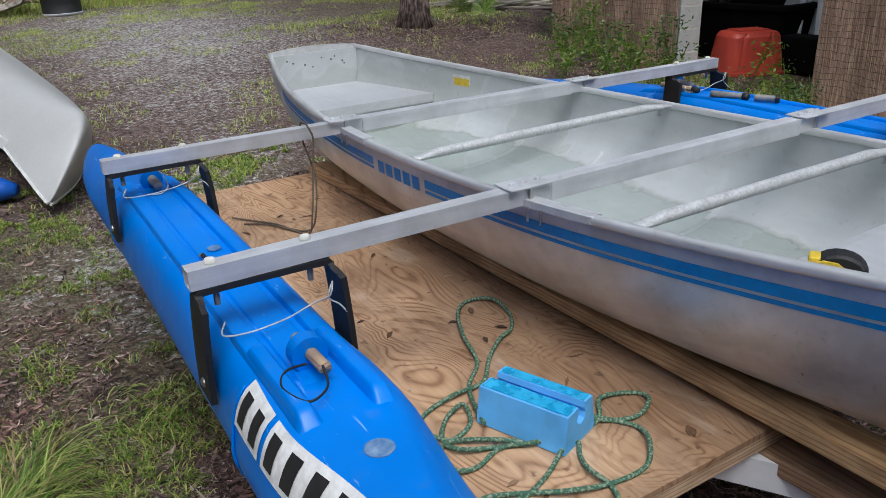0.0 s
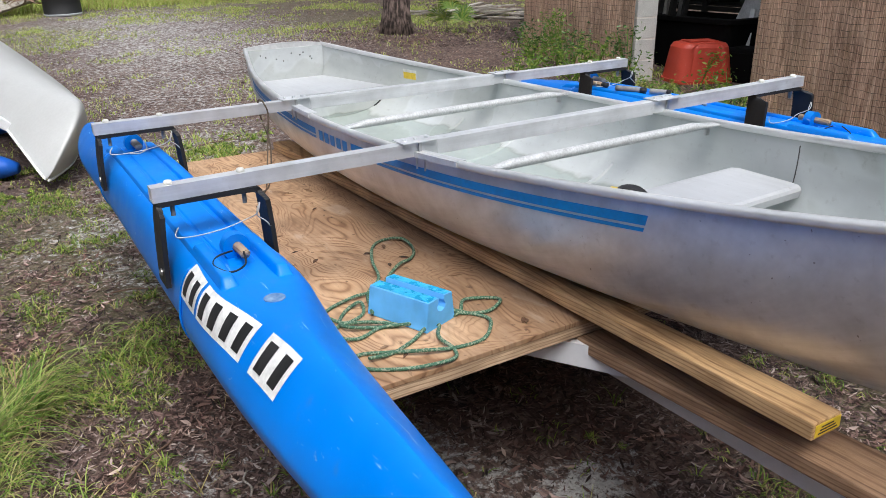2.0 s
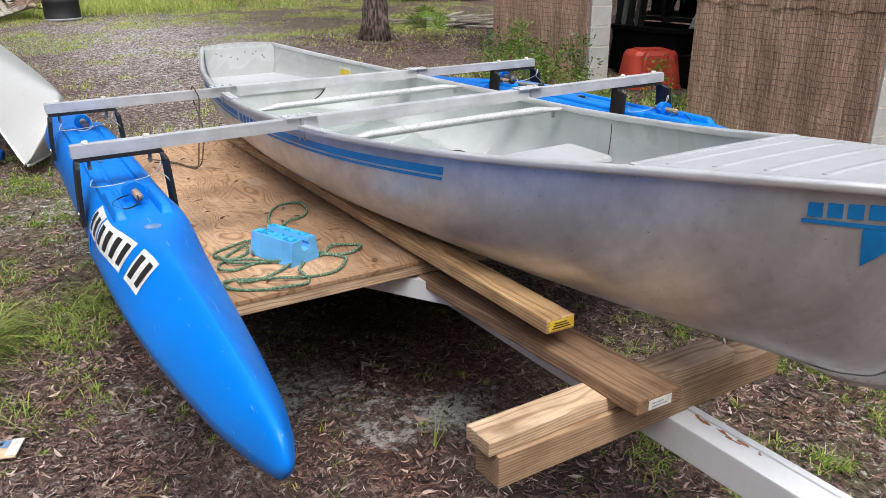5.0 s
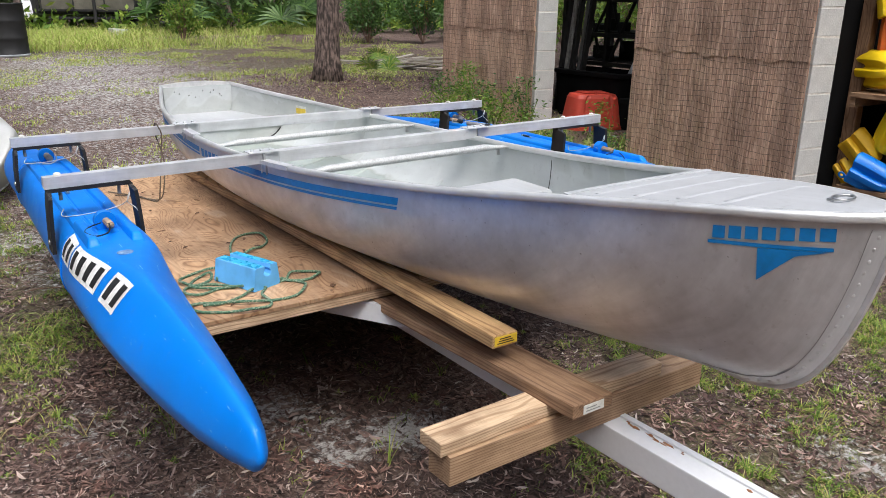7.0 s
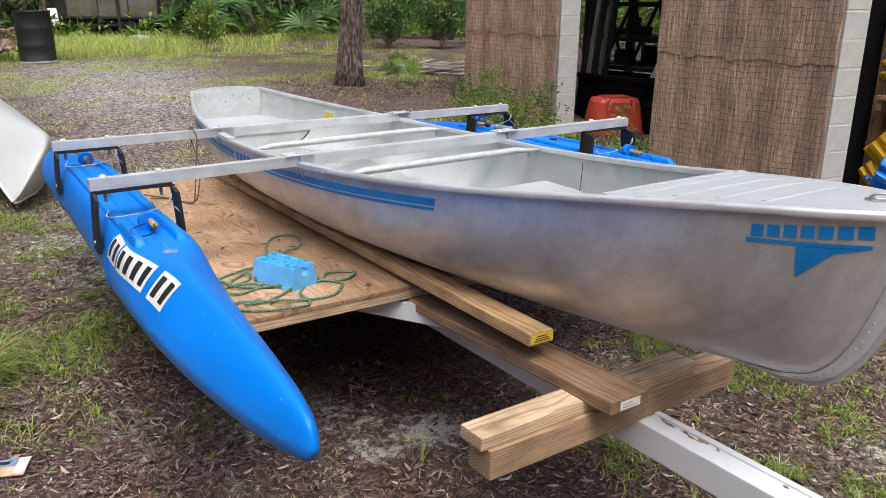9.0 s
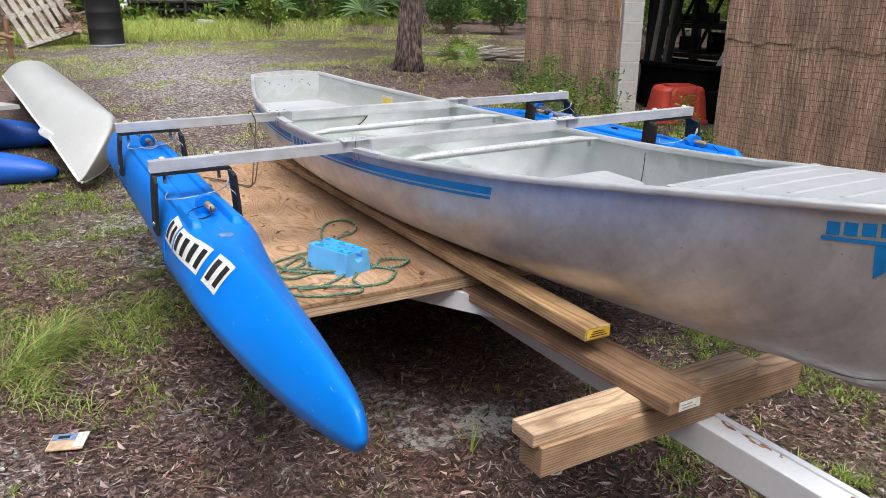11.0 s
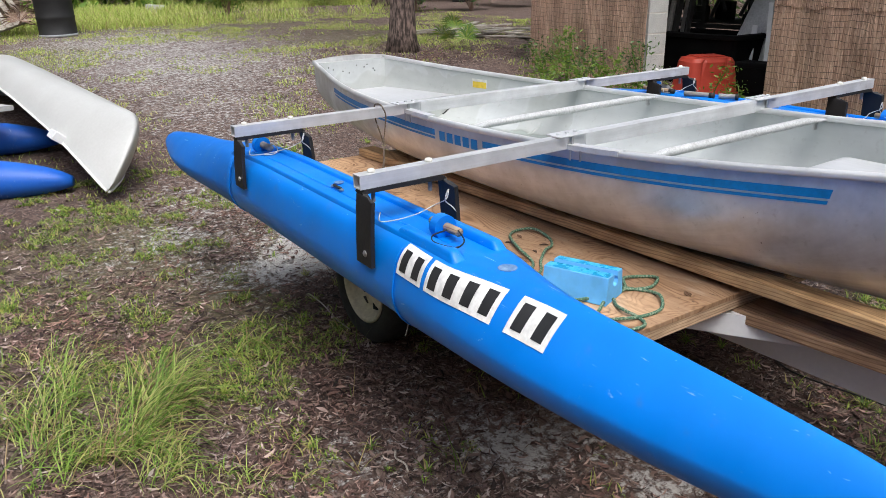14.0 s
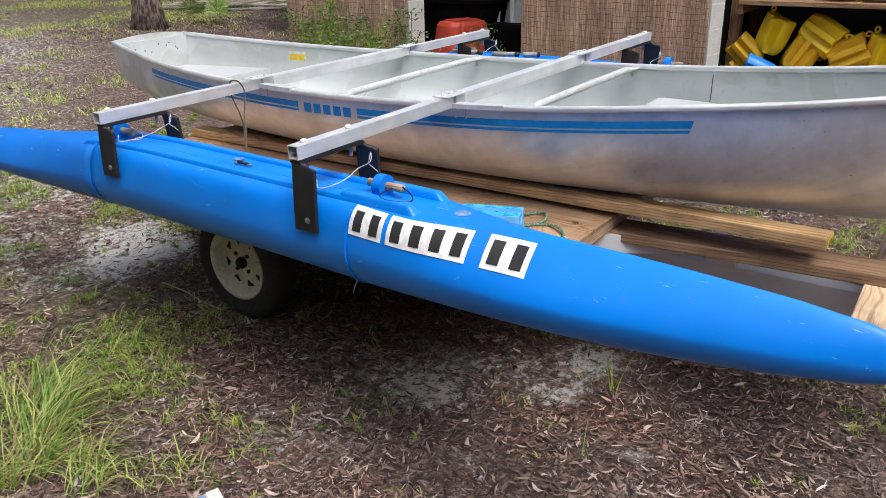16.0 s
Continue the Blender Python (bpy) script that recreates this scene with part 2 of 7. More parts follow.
def bilge_mark(m, level, dark):
    """Standing rain water has left a grey-green film with a ragged edge in the bottom."""
    nt = m.node_tree
    b = nt.nodes["Principled BSDF"]
    src = b.inputs["Base Color"].links[0].from_socket
    split = nt.nodes.new("ShaderNodeSeparateXYZ")
    nt.links.new(coords(nt), split.inputs[0])
    add = nt.nodes.new("ShaderNodeMath")
    add.operation = "MULTIPLY_ADD"
    nt.links.new(noise_of(nt, coords(nt), 4.5, 4, 0.5, 0.3), add.inputs[0])
    add.inputs[1].default_value = 0.07
    nt.links.new(split.outputs["Z"], add.inputs[2])
    high = level + 0.035
    nt.links.new(mixed(nt, src, ramp(nt, add.outputs[0], [(high - 0.03, dark), (high - 0.003, tuple(0.93 * c for c in dark)), (high, (0.55, 0.52, 0.46)), (high + 0.0025, (1.04, 1.04, 1.03)), (high + 0.03, (1, 1, 1))]), 1.0, "MULTIPLY"), b.inputs["Base Color"])
    return m


M_HULL = brushed("aluminium_hull", (0.74, 0.75, 0.76), 0.42, (60, 2, 6), 0.7)
pitted(M_HULL)
M_STEM = brushed("aluminium_stem", (0.64, 0.645, 0.65), 0.45, (60, 2, 6), 0.5)
M_INSIDE = brushed("aluminium_inside", (0.54, 0.565, 0.565), 0.55, (20, 3, 20), 0.12, 0.06, 2.2, (0.86, 1.05))
stained(M_INSIDE, 2.3, 0.94)
bilge_mark(M_INSIDE, 0.842, (0.78, 0.83, 0.79))
M_DECK = brushed("aluminium_deck", (0.55, 0.56, 0.575), 0.45, (40, 4, 40), 0.25, 0.06, 3.0, (0.9, 1.05))
M_TRIM = brushed("aluminium_trim", (0.8, 0.8, 0.795), 0.36, (30, 3, 30), 0.5)
M_TUBE = brushed("aluminium_tube", (0.69, 0.705, 0.725), 0.42, (3, 60, 60), 0.35, 0.12, 9.0, (0.8, 1.06))
M_THWART = brushed("pitted_tube", (0.6, 0.61, 0.61), 0.5, (150, 150, 150), 0.3, 0.25, 40.0, (0.88, 1.05))
M_FLOAT = moulded("blue_polyethylene", (0.003, 0.205, 0.77), 0.32)
M_FLOAT_END = moulded("blue_polyethylene_dull", (0.006, 0.16, 0.62), 0.42)
M_FLOAT_OLD = moulded("blue_polyethylene_faded", (0.015, 0.12, 0.56), 0.42)
M_YELLOW = moulded("yellow_polyethylene", (0.95, 0.64, 0.01), 0.4, (0.6, 0.45, 0.1))
M_AMBER = moulded("amber_polyethylene", (0.8, 0.47, 0.015), 0.45, (0.5, 0.3, 0.05))
M_ORANGE = moulded("orange_polyethylene", (0.75, 0.17, 0.03), 0.42, (0.7, 0.3, 0.15))
M_RED = moulded("red_polyethylene", (0.5, 0.06, 0.035), 0.45, (0.6, 0.25, 0.2))
M_BLACK = grainy("black_painted_steel", (0.007, 0.007, 0.008), (0.016, 0.016, 0.017), 0.62)
M_DARK = grainy("dark_clutter", (0.008, 0.008, 0.008), (0.022, 0.021, 0.021), 0.8)
M_RUBBER = grainy("tyre_rubber", (0.015, 0.015, 0.015), (0.04, 0.038, 0.035), 0.8, size=20)
M_RIM = grainy("cream_wheel_paint", (0.58, 0.52, 0.36), (0.8, 0.75, 0.58), 0.5, size=12)
M_RUST = grainy("rusty_seam", (0.2, 0.07, 0.025), (0.42, 0.2, 0.09), 0.85, size=30)
M_WHITE = grainy("white_painted_steel", (0.73, 0.735, 0.75), (0.77, 0.775, 0.79), 0.45, size=4, bump_by=0.04, deep=0.001, span=(0.95, 1.02))
M_SHEET = grainy("pale_sheet", (0.45, 0.46, 0.47), (0.62, 0.63, 0.64), 0.55, size=5)
M_WIRE = grainy("dull_wire", (0.06, 0.045, 0.035), (0.11, 0.085, 0.07), 0.8)
M_WHITE_HULL = grainy("white_gelcoat", (0.45, 0.455, 0.44), (0.53, 0.535, 0.525), 0.42, size=2.2, fine=60, bump_by=0.03, deep=0.002, span=(0.94, 1.03))
M_STICKER = grainy("white_sticker", (0.72, 0.72, 0.7), (0.86, 0.86, 0.85), 0.5, size=14)
M_INK = grainy("black_ink", (0.01, 0.01, 0.01), (0.025, 0.025, 0.025), 0.5)
M_DECAL = grainy("blue_decal", (0.003, 0.175, 0.5), (0.006, 0.22, 0.58), 0.4, size=10)
M_DECAL_DARK = grainy("pale_decal_gap", (0.4, 0.42, 0.45), (0.5, 0.52, 0.55), 0.4)
M_PLY = plywood()
M_PINE = wood("pine_lumber", (0.32, 0.17, 0.07), (0.64, 0.42, 0.21), "y", 1.8)
M_PINE_X = wood("pine_lumber_cross", (0.5, 0.335, 0.205), (0.68, 0.505, 0.335), "x", 1.5)
M_GREYWOOD = wood("weathered_lumber", (0.14, 0.08, 0.045), (0.35, 0.22, 0.13), "y", 1.8)
M_TREATED_X = wood("treated_timber_cross", (0.25, 0.155, 0.088), (0.47, 0.32, 0.2), "x", 1.8)
M_GREY_Z = wood("grey_upright_timber", (0.15, 0.085, 0.045), (0.32, 0.19, 0.11), "z")
M_OLDBOARD = wood("old_grey_boards", (0.25, 0.23, 0.2), (0.5, 0.47, 0.42), "x")
M_FOAM = grainy("blue_foam", (0.12, 0.44, 0.85), (0.15, 0.49, 0.89), 0.7, size=12, fine=16, bump_by=0.05, deep=0.002)
M_FOAMTOP = grainy("blue_foam_film", (0.02, 0.32, 0.62), (0.05, 0.45, 0.75), 0.28, size=30, bump_by=0.6, deep=0.006)
M_CORD = grainy("tan_cord", (0.08, 0.06, 0.042), (0.2, 0.155, 0.115), 0.85, fine=200)
M_CORDW = grainy("white_cord", (0.4, 0.4, 0.38), (0.6, 0.6, 0.57), 0.8, fine=200)
M_NYLON = grainy("white_nylon", (0.7, 0.69, 0.62), (0.82, 0.81, 0.75), 0.5)
M_DOWEL = wood("worn_dowel", (0.25, 0.17, 0.1), (0.5, 0.38, 0.26), "y")
M_STEEL = grainy("bright_steel", (0.4, 0.4, 0.4), (0.6, 0.6, 0.6), 0.35, 0.9)
M_BLOCK = grainy("concrete_block", (0.48, 0.48, 0.465), (0.6, 0.6, 0.58), 0.9, size=7, fine=90, bump_by=0.5)
M_MORTAR = grainy("mortar", (0.58, 0.55, 0.5), (0.74, 0.71, 0.66), 0.95, size=20)
M_BARK = grainy("tree_bark", (0.06, 0.043, 0.036), (0.32, 0.235, 0.2), 0.95, scale=(1, 1, 0.3), size=30, fine=110, bump_by=1.0, deep=0.04, spread=(0.42, 0.62))
M_PURPLE = grainy("purple_towel", (0.1, 0.03, 0.2), (0.17, 0.06, 0.3), 0.95, fine=160, bump_by=0.6)
# for the black tub and case, and sheets painted as the shed's shade
M_NEAR_BLACK = grainy("near_black", (0.003, 0.003, 0.0033), (0.007, 0.007, 0.0075), 0.9, size=3)
M_NEAR_BLACK.node_tree.nodes["Principled BSDF"].inputs["Specular IOR Level"].default_value = 0.06
M_LABEL = grainy("yellow_label", (0.72, 0.5, 0.03), (0.8, 0.6, 0.06), 0.5)
M_TAG = grainy("pale_tag", (0.6, 0.6, 0.55), (0.78, 0.78, 0.74), 0.6)
M_CAP = grainy("dull_cap", (0.07, 0.19, 0.42), (0.22, 0.32, 0.46), 0.7, size=60)
M_PIPE = grainy("grey_pipe", (0.2, 0.2, 0.2), (0.36, 0.35, 0.33), 0.6, size=20)
M_HOLE = grainy("dark_hole", (0.05, 0.05, 0.05), (0.1, 0.095, 0.09), 0.8)
M_CARD = grainy("torn_packaging", (0.5, 0.34, 0.2), (0.68, 0.52, 0.36), 0.7, size=30)
M_MESHPANEL = grainy("rusty_mesh_panel", (0.07, 0.065, 0.05), (0.17, 0.155, 0.125), 0.8, size=3)
M_LITTER = leafy("leaf_litter", [(0.0, (0.018, 0.011, 0.009)), (0.25, (0.058, 0.032, 0.026)), (0.52, (0.135, 0.08, 0.066)), (0.77, (0.24, 0.16, 0.135)), (0.93, (0.38, 0.29, 0.25)), (1.0, (0.58, 0.5, 0.44))], 0.75, 0.0)
lit_nt = M_LITTER.node_tree
lit_b = lit_nt.nodes["Principled BSDF"]
lit_n = noise_of(lit_nt, coords(lit_nt), 2.6, 4, 0.6)
lit_nt.links.new(mixed(lit_nt, lit_b.inputs["Base Color"].links[0].from_socket, ramp(lit_nt, lit_n, [(0.34, (1.08, 0.88, 0.8)), (0.5, (1, 1, 1)), (0.66, (0.95, 1.0, 1.06))]), 1.0, "MULTIPLY"), lit_b.inputs["Base Color"])
M_GRASS = leafy("grass_blades", [(0.0, (0.24, 0.34, 0.05)), (0.45, (0.44, 0.56, 0.11)), (0.75, (0.58, 0.63, 0.19)), (0.9, (0.6, 0.53, 0.24)), (1.0, (0.42, 0.29, 0.15))], 0.55, 0.35)
M_TUSSOCK = leafy("long_grass_blades", [(0.0, (0.085, 0.17, 0.024)), (0.35, (0.24, 0.38, 0.06)), (0.62, (0.45, 0.54, 0.14)), (0.8, (0.52, 0.46, 0.2)), (0.9, (0.33, 0.22, 0.12)), (1.0, (0.18, 0.11, 0.07))], 0.55, 0.35)
M_TUFT = leafy("short_grass_blades", [(0.0, (0.075, 0.145, 0.02)), (0.4, (0.21, 0.34, 0.045)), (0.72, (0.42, 0.5, 0.1)), (0.88, (0.5, 0.43, 0.18)), (1.0, (0.3, 0.2, 0.1))], 0.5, 0.35)
M_LEAF = leafy("broad_leaves", [(0.0, (0.03, 0.075, 0.015)), (0.5, (0.065, 0.14, 0.03)), (1.0, (0.13, 0.23, 0.055))], 0.5, 0.3)
M_BRIGHT = leafy("young_leaves", [(0.0, (0.08, 0.17, 0.02)), (0.5, (0.16, 0.28, 0.035)), (1.0, (0.3, 0.36, 0.06))], 0.5, 0.35)
M_WOODS = leafy("woods_leaves", [(0.0, (0.035, 0.065, 0.02)), (0.5, (0.085, 0.14, 0.045)), (0.9, (0.18, 0.25, 0.09)), (1.0, (0.32, 0.34, 0.17))], 0.6, 0.3)
M_TWIGS = leafy("dead_twigs", [(0.0, (0.1, 0.06, 0.04)), (0.6, (0.22, 0.14, 0.1)), (1.0, (0.38, 0.3, 0.22))], 0.85, 0.0)


def rope_green():
    m, nt, b = material("green_rope_braid", (0.03, 0.14, 0.08), 0.8)
    v = nt.nodes.new("ShaderNodeTexCoord")
    n = noise_of(nt, v.outputs["Object"], 190, 1, 0.3)
    col = ramp(nt, n, [(0.0, (0.03, 0.085, 0.05)), (0.5, (0.06, 0.15, 0.09)), (0.6, (0.22, 0.28, 0.19)), (1.0, (0.36, 0.38, 0.28))])
    nt.links.new(col, b.inputs["Base Color"])
    bump(nt, b, noise_of(nt, v.outputs["Object"], 260, 1), 0.8, 0.003)
    return m


def reed():
    """Thin brown reeds side by side, each with its own shade."""
    m, nt, b = material("reed_screen", (0.22, 0.14, 0.1), 0.85)
    v = coords(nt, (190, 190, 5.0))
    stalk, stalk2 = noise_of(nt, v, 1.0, 2, 0.5), noise_of(nt, coords(nt, (60, 60, 6)), 1.0, 3)
    broad = noise_of(nt, coords(nt), 2.2, 4)
    col = ramp(nt, stalk, [(0.3, (0.27, 0.155, 0.108)), (0.5, (0.6, 0.405, 0.305)), (0.7, (0.87, 0.665, 0.525))])
    col = mixed(nt, col, ramp(nt, stalk2, [(0.3, (0.7, 0.66, 0.63)), (0.7, (1.15, 1.12, 1.1))]), 0.8, "MULTIPLY")
    col = mixed(nt, col, ramp(nt, broad, [(0.35, (0.75, 0.72, 0.7)), (0.65, (1.08, 1.05, 1.0))]), 0.8, "MULTIPLY")
    nt.links.new(col, b.inputs["Base Color"])
    bump(nt, b, stalk, 0.9, 0.012)
    return m


M_DRY, dry_nt, dry_b = material("dry_leaf", (0.2, 0.1, 0.05), 0.7)
dry_info = dry_nt.nodes.new("ShaderNodeObjectInfo")
dry_nt.links.new(ramp(dry_nt, dry_info.outputs["Random"], [(0.0, (0.05, 0.025, 0.015)), (0.5, (0.2, 0.1, 0.05)), (1.0, (0.42, 0.3, 0.18))]), dry_b.inputs["Base Color"])
M_ROPE = rope_green()
M_REED = reed()


def chips(nt, scale, stretch):
    """Random shade of each small chip, the chips stretched one way."""
    v = coords(nt, stretch)
    warp = nt.nodes.new("ShaderNodeTexNoise")
    warp.inputs["Scale"].default_value, warp.inputs["Detail"].default_value = 9.0, 2.0
    nt.links.new(v, warp.inputs["Vector"])
    shift = nt.nodes.new("ShaderNodeVectorMath")
    shift.operation = "MULTIPLY_ADD"
    nt.links.new(warp.outputs["Color"], shift.inputs[0])
    shift.inputs[1].default_value = (0.12, 0.12, 0.0)
    nt.links.new(v, shift.inputs[2])
    n = nt.nodes.new("ShaderNodeTexVoronoi")
    n.inputs["Scale"].default_value = scale
    nt.links.new(shift.outputs[0], n.inputs["Vector"])
    one = nt.nodes.new("ShaderNodeSeparateColor")
    nt.links.new(n.outputs["Color"], one.inputs[0])
    return one.outputs[0], n.outputs["Distance"]


def soil():
    """Grey and white sand, brown litter mould and thin green, in patches."""
    m, nt, b = material("yard_ground", (0.2, 0.16, 0.13), 0.95)
    v = coords(nt)
    mid, rag, fine = noise_of(nt, v, 3.2, 6, 0.65), noise_of(nt, v, 26, 6, 0.7), noise_of(nt, v, 95, 6, 0.75)
    a, ad = chips(nt, 95, (1.0, 0.32, 0.3))
    c, cd = chips(nt, 95, (0.32, 1.0, 0.3))
    shade = mixed(nt, a, c, ramp(nt, rag, [(0.48, (0, 0, 0)), (0.52, (1, 1, 1))]))
    mould = ramp(nt, shade, [(0.0, (0.056, 0.038, 0.032)), (0.4, (0.112, 0.075, 0.062)), (0.7, (0.175, 0.122, 0.103)), (0.92, (0.235, 0.18, 0.153)), (1.0, (0.325, 0.27, 0.235))])
    mould = mixed(nt, mould, ramp(nt, mid, [(0.35, (0.75, 0.7, 0.68)), (0.6, (1.15, 1.1, 1.08))]), 0.8, "MULTIPLY")
    mould = mixed(nt, mould, ramp(nt, fine, [(0.35, (0.6, 0.58, 0.56)), (0.65, (1.25, 1.22, 1.2))]), 0.9, "MULTIPLY")
    grey = ramp(nt, fine, [(0.3, (0.18, 0.163, 0.152)), (0.5, (0.37, 0.345, 0.33)), (0.7, (0.55, 0.525, 0.5))])
    grey = mixed(nt, grey, mould, ramp(nt, shade, [(0.6, (0, 0, 0)), (0.68, (0.8, 0.8, 0.8))]))
    white = ramp(nt, fine, [(0.28, (0.26, 0.25, 0.24)), (0.5, (0.56, 0.545, 0.52)), (0.7, (0.7, 0.685, 0.66))])
    green = ramp(nt, fine, [(0.3, (0.09, 0.1, 0.035)), (0.55, (0.19, 0.21, 0.075)), (0.75, (0.3, 0.29, 0.13))])
    way = nt.nodes.new("ShaderNodeAttribute")
    way.attribute_name = "sandy"
    grn = nt.nodes.new("ShaderNodeAttribute")
    grn.attribute_name = "grassy"

    def level(first, gain, base):
        s = nt.nodes.new("ShaderNodeMath")
        s.operation = "MULTIPLY_ADD"
        nt.links.new(first, s.inputs[0])
        s.inputs[1].default_value = gain
        nt.links.new(base, s.inputs[2])
        return s.outputs[0]
    cover = nt.nodes.new("ShaderNodeMath")
    cover.operation = "MULTIPLY"
    cover.inputs[1].default_value = 0.33
    nt.links.new(level(rag, 3.2, level(mid, 0.3, level(fine, 0.9, way.outputs["Fac"]))), cover.inputs[0])
    s = cover.outputs[0]
    g = level(rag, -0.5, level(mid, -0.5, grn.outputs["Fac"]))
    col = mixed(nt, mould, grey, ramp(nt, s, [(0.835, (0, 0, 0)), (0.935, (1, 1, 1))]))
    col = mixed(nt, col, green, ramp(nt, g, [(0.0, (0, 0, 0)), (0.35, (0.28, 0.28, 0.28))]))
    col = mixed(nt, col, white, ramp(nt, s, [(0.93, (0, 0, 0)), (0.995, (1, 1, 1))]))
    dark_tone = nt.nodes.new("ShaderNodeAttribute")
    dark_tone.attribute_name = "dark_earth"
    col = mixed(nt, col, ramp(nt, level(rag, 0.5, dark_tone.outputs["Fac"]), [(0.35, (1, 1, 1)), (1.0, (0.42, 0.4, 0.38))]), 1.0, "MULTIPLY")
    nt.links.new(col, b.inputs["Base Color"])
    h = nt.nodes.new("ShaderNodeMath")
    h.operation = "ADD"
    nt.links.new(fine, h.inputs[0])
    nt.links.new(shade, h.inputs[1])
    bump(nt, b, h.outputs[0], 0.7, 0.02)
    return m


M_SOIL = soil()

# ---- mesh helpers ----
def mesh_object(name, bm, mat, parent=None, label="", smooth=False):
    me = bpy.data.meshes.new(name)
    bmesh.ops.recalc_face_normals(bm, faces=bm.faces[:])
    bm.to_mesh(me)
    bm.free()
    if smooth:
        me.shade_smooth()
    me.materials.append(mat)
    ob = new(name, me)
    if parent is not None:
        ob.parent = parent
    if label:
        ob["label"] = label
    return ob


def part(name, bm, mat, parent, label="", smooth=False):
    return mesh_object(name, bm, mat, parent, label, smooth)


def thing(name, label, category, group="", kind="", m=None):
    ob = new(name)
    ob.empty_display_size = 0.1
    if m is not None:
        ob.matrix_world = m
    return tagged(ob, label, category, group, kind)


def cloud(name, verts, faces, mat, label="", category="", kind="stuff", parent=None):
    me = bpy.data.meshes.new(name)
    me.from_pydata([tuple(v) for v in verts], [], [tuple(f) for f in faces])
    me.materials.append(mat)
    ob = new(name, me)
    if parent is not None:
        ob.parent = parent
    return tagged(ob, label, category, "", kind)


def hexa(bm, corners, bevel=0.0):
    """A six-sided solid from its four lower and four upper corners."""
    vs = [bm.verts.new(c) for c in corners]
    fs = [bm.faces.new([vs[i] for i in f]) for f in ((3, 2, 1, 0), (4, 5, 6, 7), (0, 1, 5, 4), (1, 2, 6, 5), (2, 3, 7, 6), (3, 0, 4, 7))]
    if bevel:
        bmesh.ops.bevel(bm, geom=list({e for f in fs for e in f.edges}), offset=bevel, segments=2, affect="EDGES", profile=0.6)
    return bm


def box(x0, x1, y0, y1, z0, z1, bevel=0.0, bm=None, m=None):
    made = bmesh.new()
    hexa(made, [(x0, y0, z0), (x1, y0, z0), (x1, y1, z0), (x0, y1, z0), (x0, y0, z1), (x1, y0, z1), (x1, y1, z1), (x0, y1, z1)], bevel)
    if m is not None:
        made.transform(m)
    return made if bm is None else joined(bm, made)


def joined(bm, other):
    me = bpy.data.meshes.new("tmp")
    other.to_mesh(me)
    other.free()
    bm.from_mesh(me)
    bpy.data.meshes.remove(me)
    return bm


def sweep(bm, path, ring, closed=False, caps=True):
    """Sweep a ring of (a, b) offsets along a path, with the ring's b kept as near to up as the path lets it."""
    pts = [Vector(p) for p in path]
    rows = []
    for i, p in enumerate(pts):
        a = pts[i - 1] if (i > 0 or closed) else p
        c = pts[(i + 1) % len(pts)] if (i < len(pts) - 1 or closed) else p
        d = (c - a).normalized()
        ref = Vector((0, 0, 1)) if abs(d.z) < 0.95 else Vector((0, 1, 0))
        side = d.cross(ref).normalized()
        up = side.cross(d).normalized()
        rows.append([bm.verts.new(p + side * u + up * v) for u, v in ring])
    n = len(ring)
    for i in range(len(rows) if closed else len(rows) - 1):
        r0, r1 = rows[i], rows[(i + 1) % len(rows)]
        for j in range(n):
            bm.faces.new((r0[j], r0[(j + 1) % n], r1[(j + 1) % n], r1[j]))
    if caps and not closed:
        bm.faces.new(rows[0][::-1])
        bm.faces.new(rows[-1])
    return bm


def circle(r, n=10):
    return [(r * math.cos(2 * math.pi * i / n), r * math.sin(2 * math.pi * i / n)) for i in range(n)]


def tube(path, r, n=10, bm=None, closed=False):
    return sweep(bm if bm is not None else bmesh.new(), path, circle(r, n), closed)


def rod(a, b, r, n=12, bm=None):
    return tube([a, b], r, n, bm)


def smooth_path(points, steps=8, closed=False):
    """A curve through all the points."""
    p = [Vector(q) for q in points]
    out, n = [], len(p)
    for i in range(n if closed else n - 1):
        a, b = p[i - 1] if (i or closed) else p[0], p[i]
        c, d = p[(i + 1) % n], p[(i + 2) % n] if (closed or i + 2 < n) else p[-1]
        for k in range(steps):
            t = k / steps
            out.append(0.5 * (2 * b + (c - a) * t + (2 * a - 5 * b + 4 * c - d) * t * t + (3 * b - a - 3 * c + d) * t ** 3))
    return out if closed else out + [p[-1]]


def lathe(profile, n=28, m=None):
    """Turn a profile of (radius, height) round z."""
    bm = bmesh.new()
    rows = [[bm.verts.new((r * math.cos(2 * math.pi * i / n), r * math.sin(2 * math.pi * i / n), z)) for i in range(n)] for r, z in profile]
    for a, b in zip(rows, rows[1:]):
        for i in range(n):
            bm.faces.new((a[i], a[(i + 1) % n], b[(i + 1) % n], b[i]))
    for row in (rows[0][::-1], rows[-1]):
        bm.faces.new(row)
    if m is not None:
        bm.transform(m)
    return bm


def loft(sections, close_ring=True, caps=True):
    bm = bmesh.new()
    rows = [[bm.verts.new(p) for p in s] for s in sections]
    for a, b in zip(rows, rows[1:]):
        n = len(a)
        for i in range(n if close_ring else n - 1):
            bm.faces.new((a[i], a[(i + 1) % n], b[(i + 1) % n], b[i]))
    if caps and close_ring:
        bm.faces.new(rows[0][::-1])
        bm.faces.new(rows[-1])
    return bm


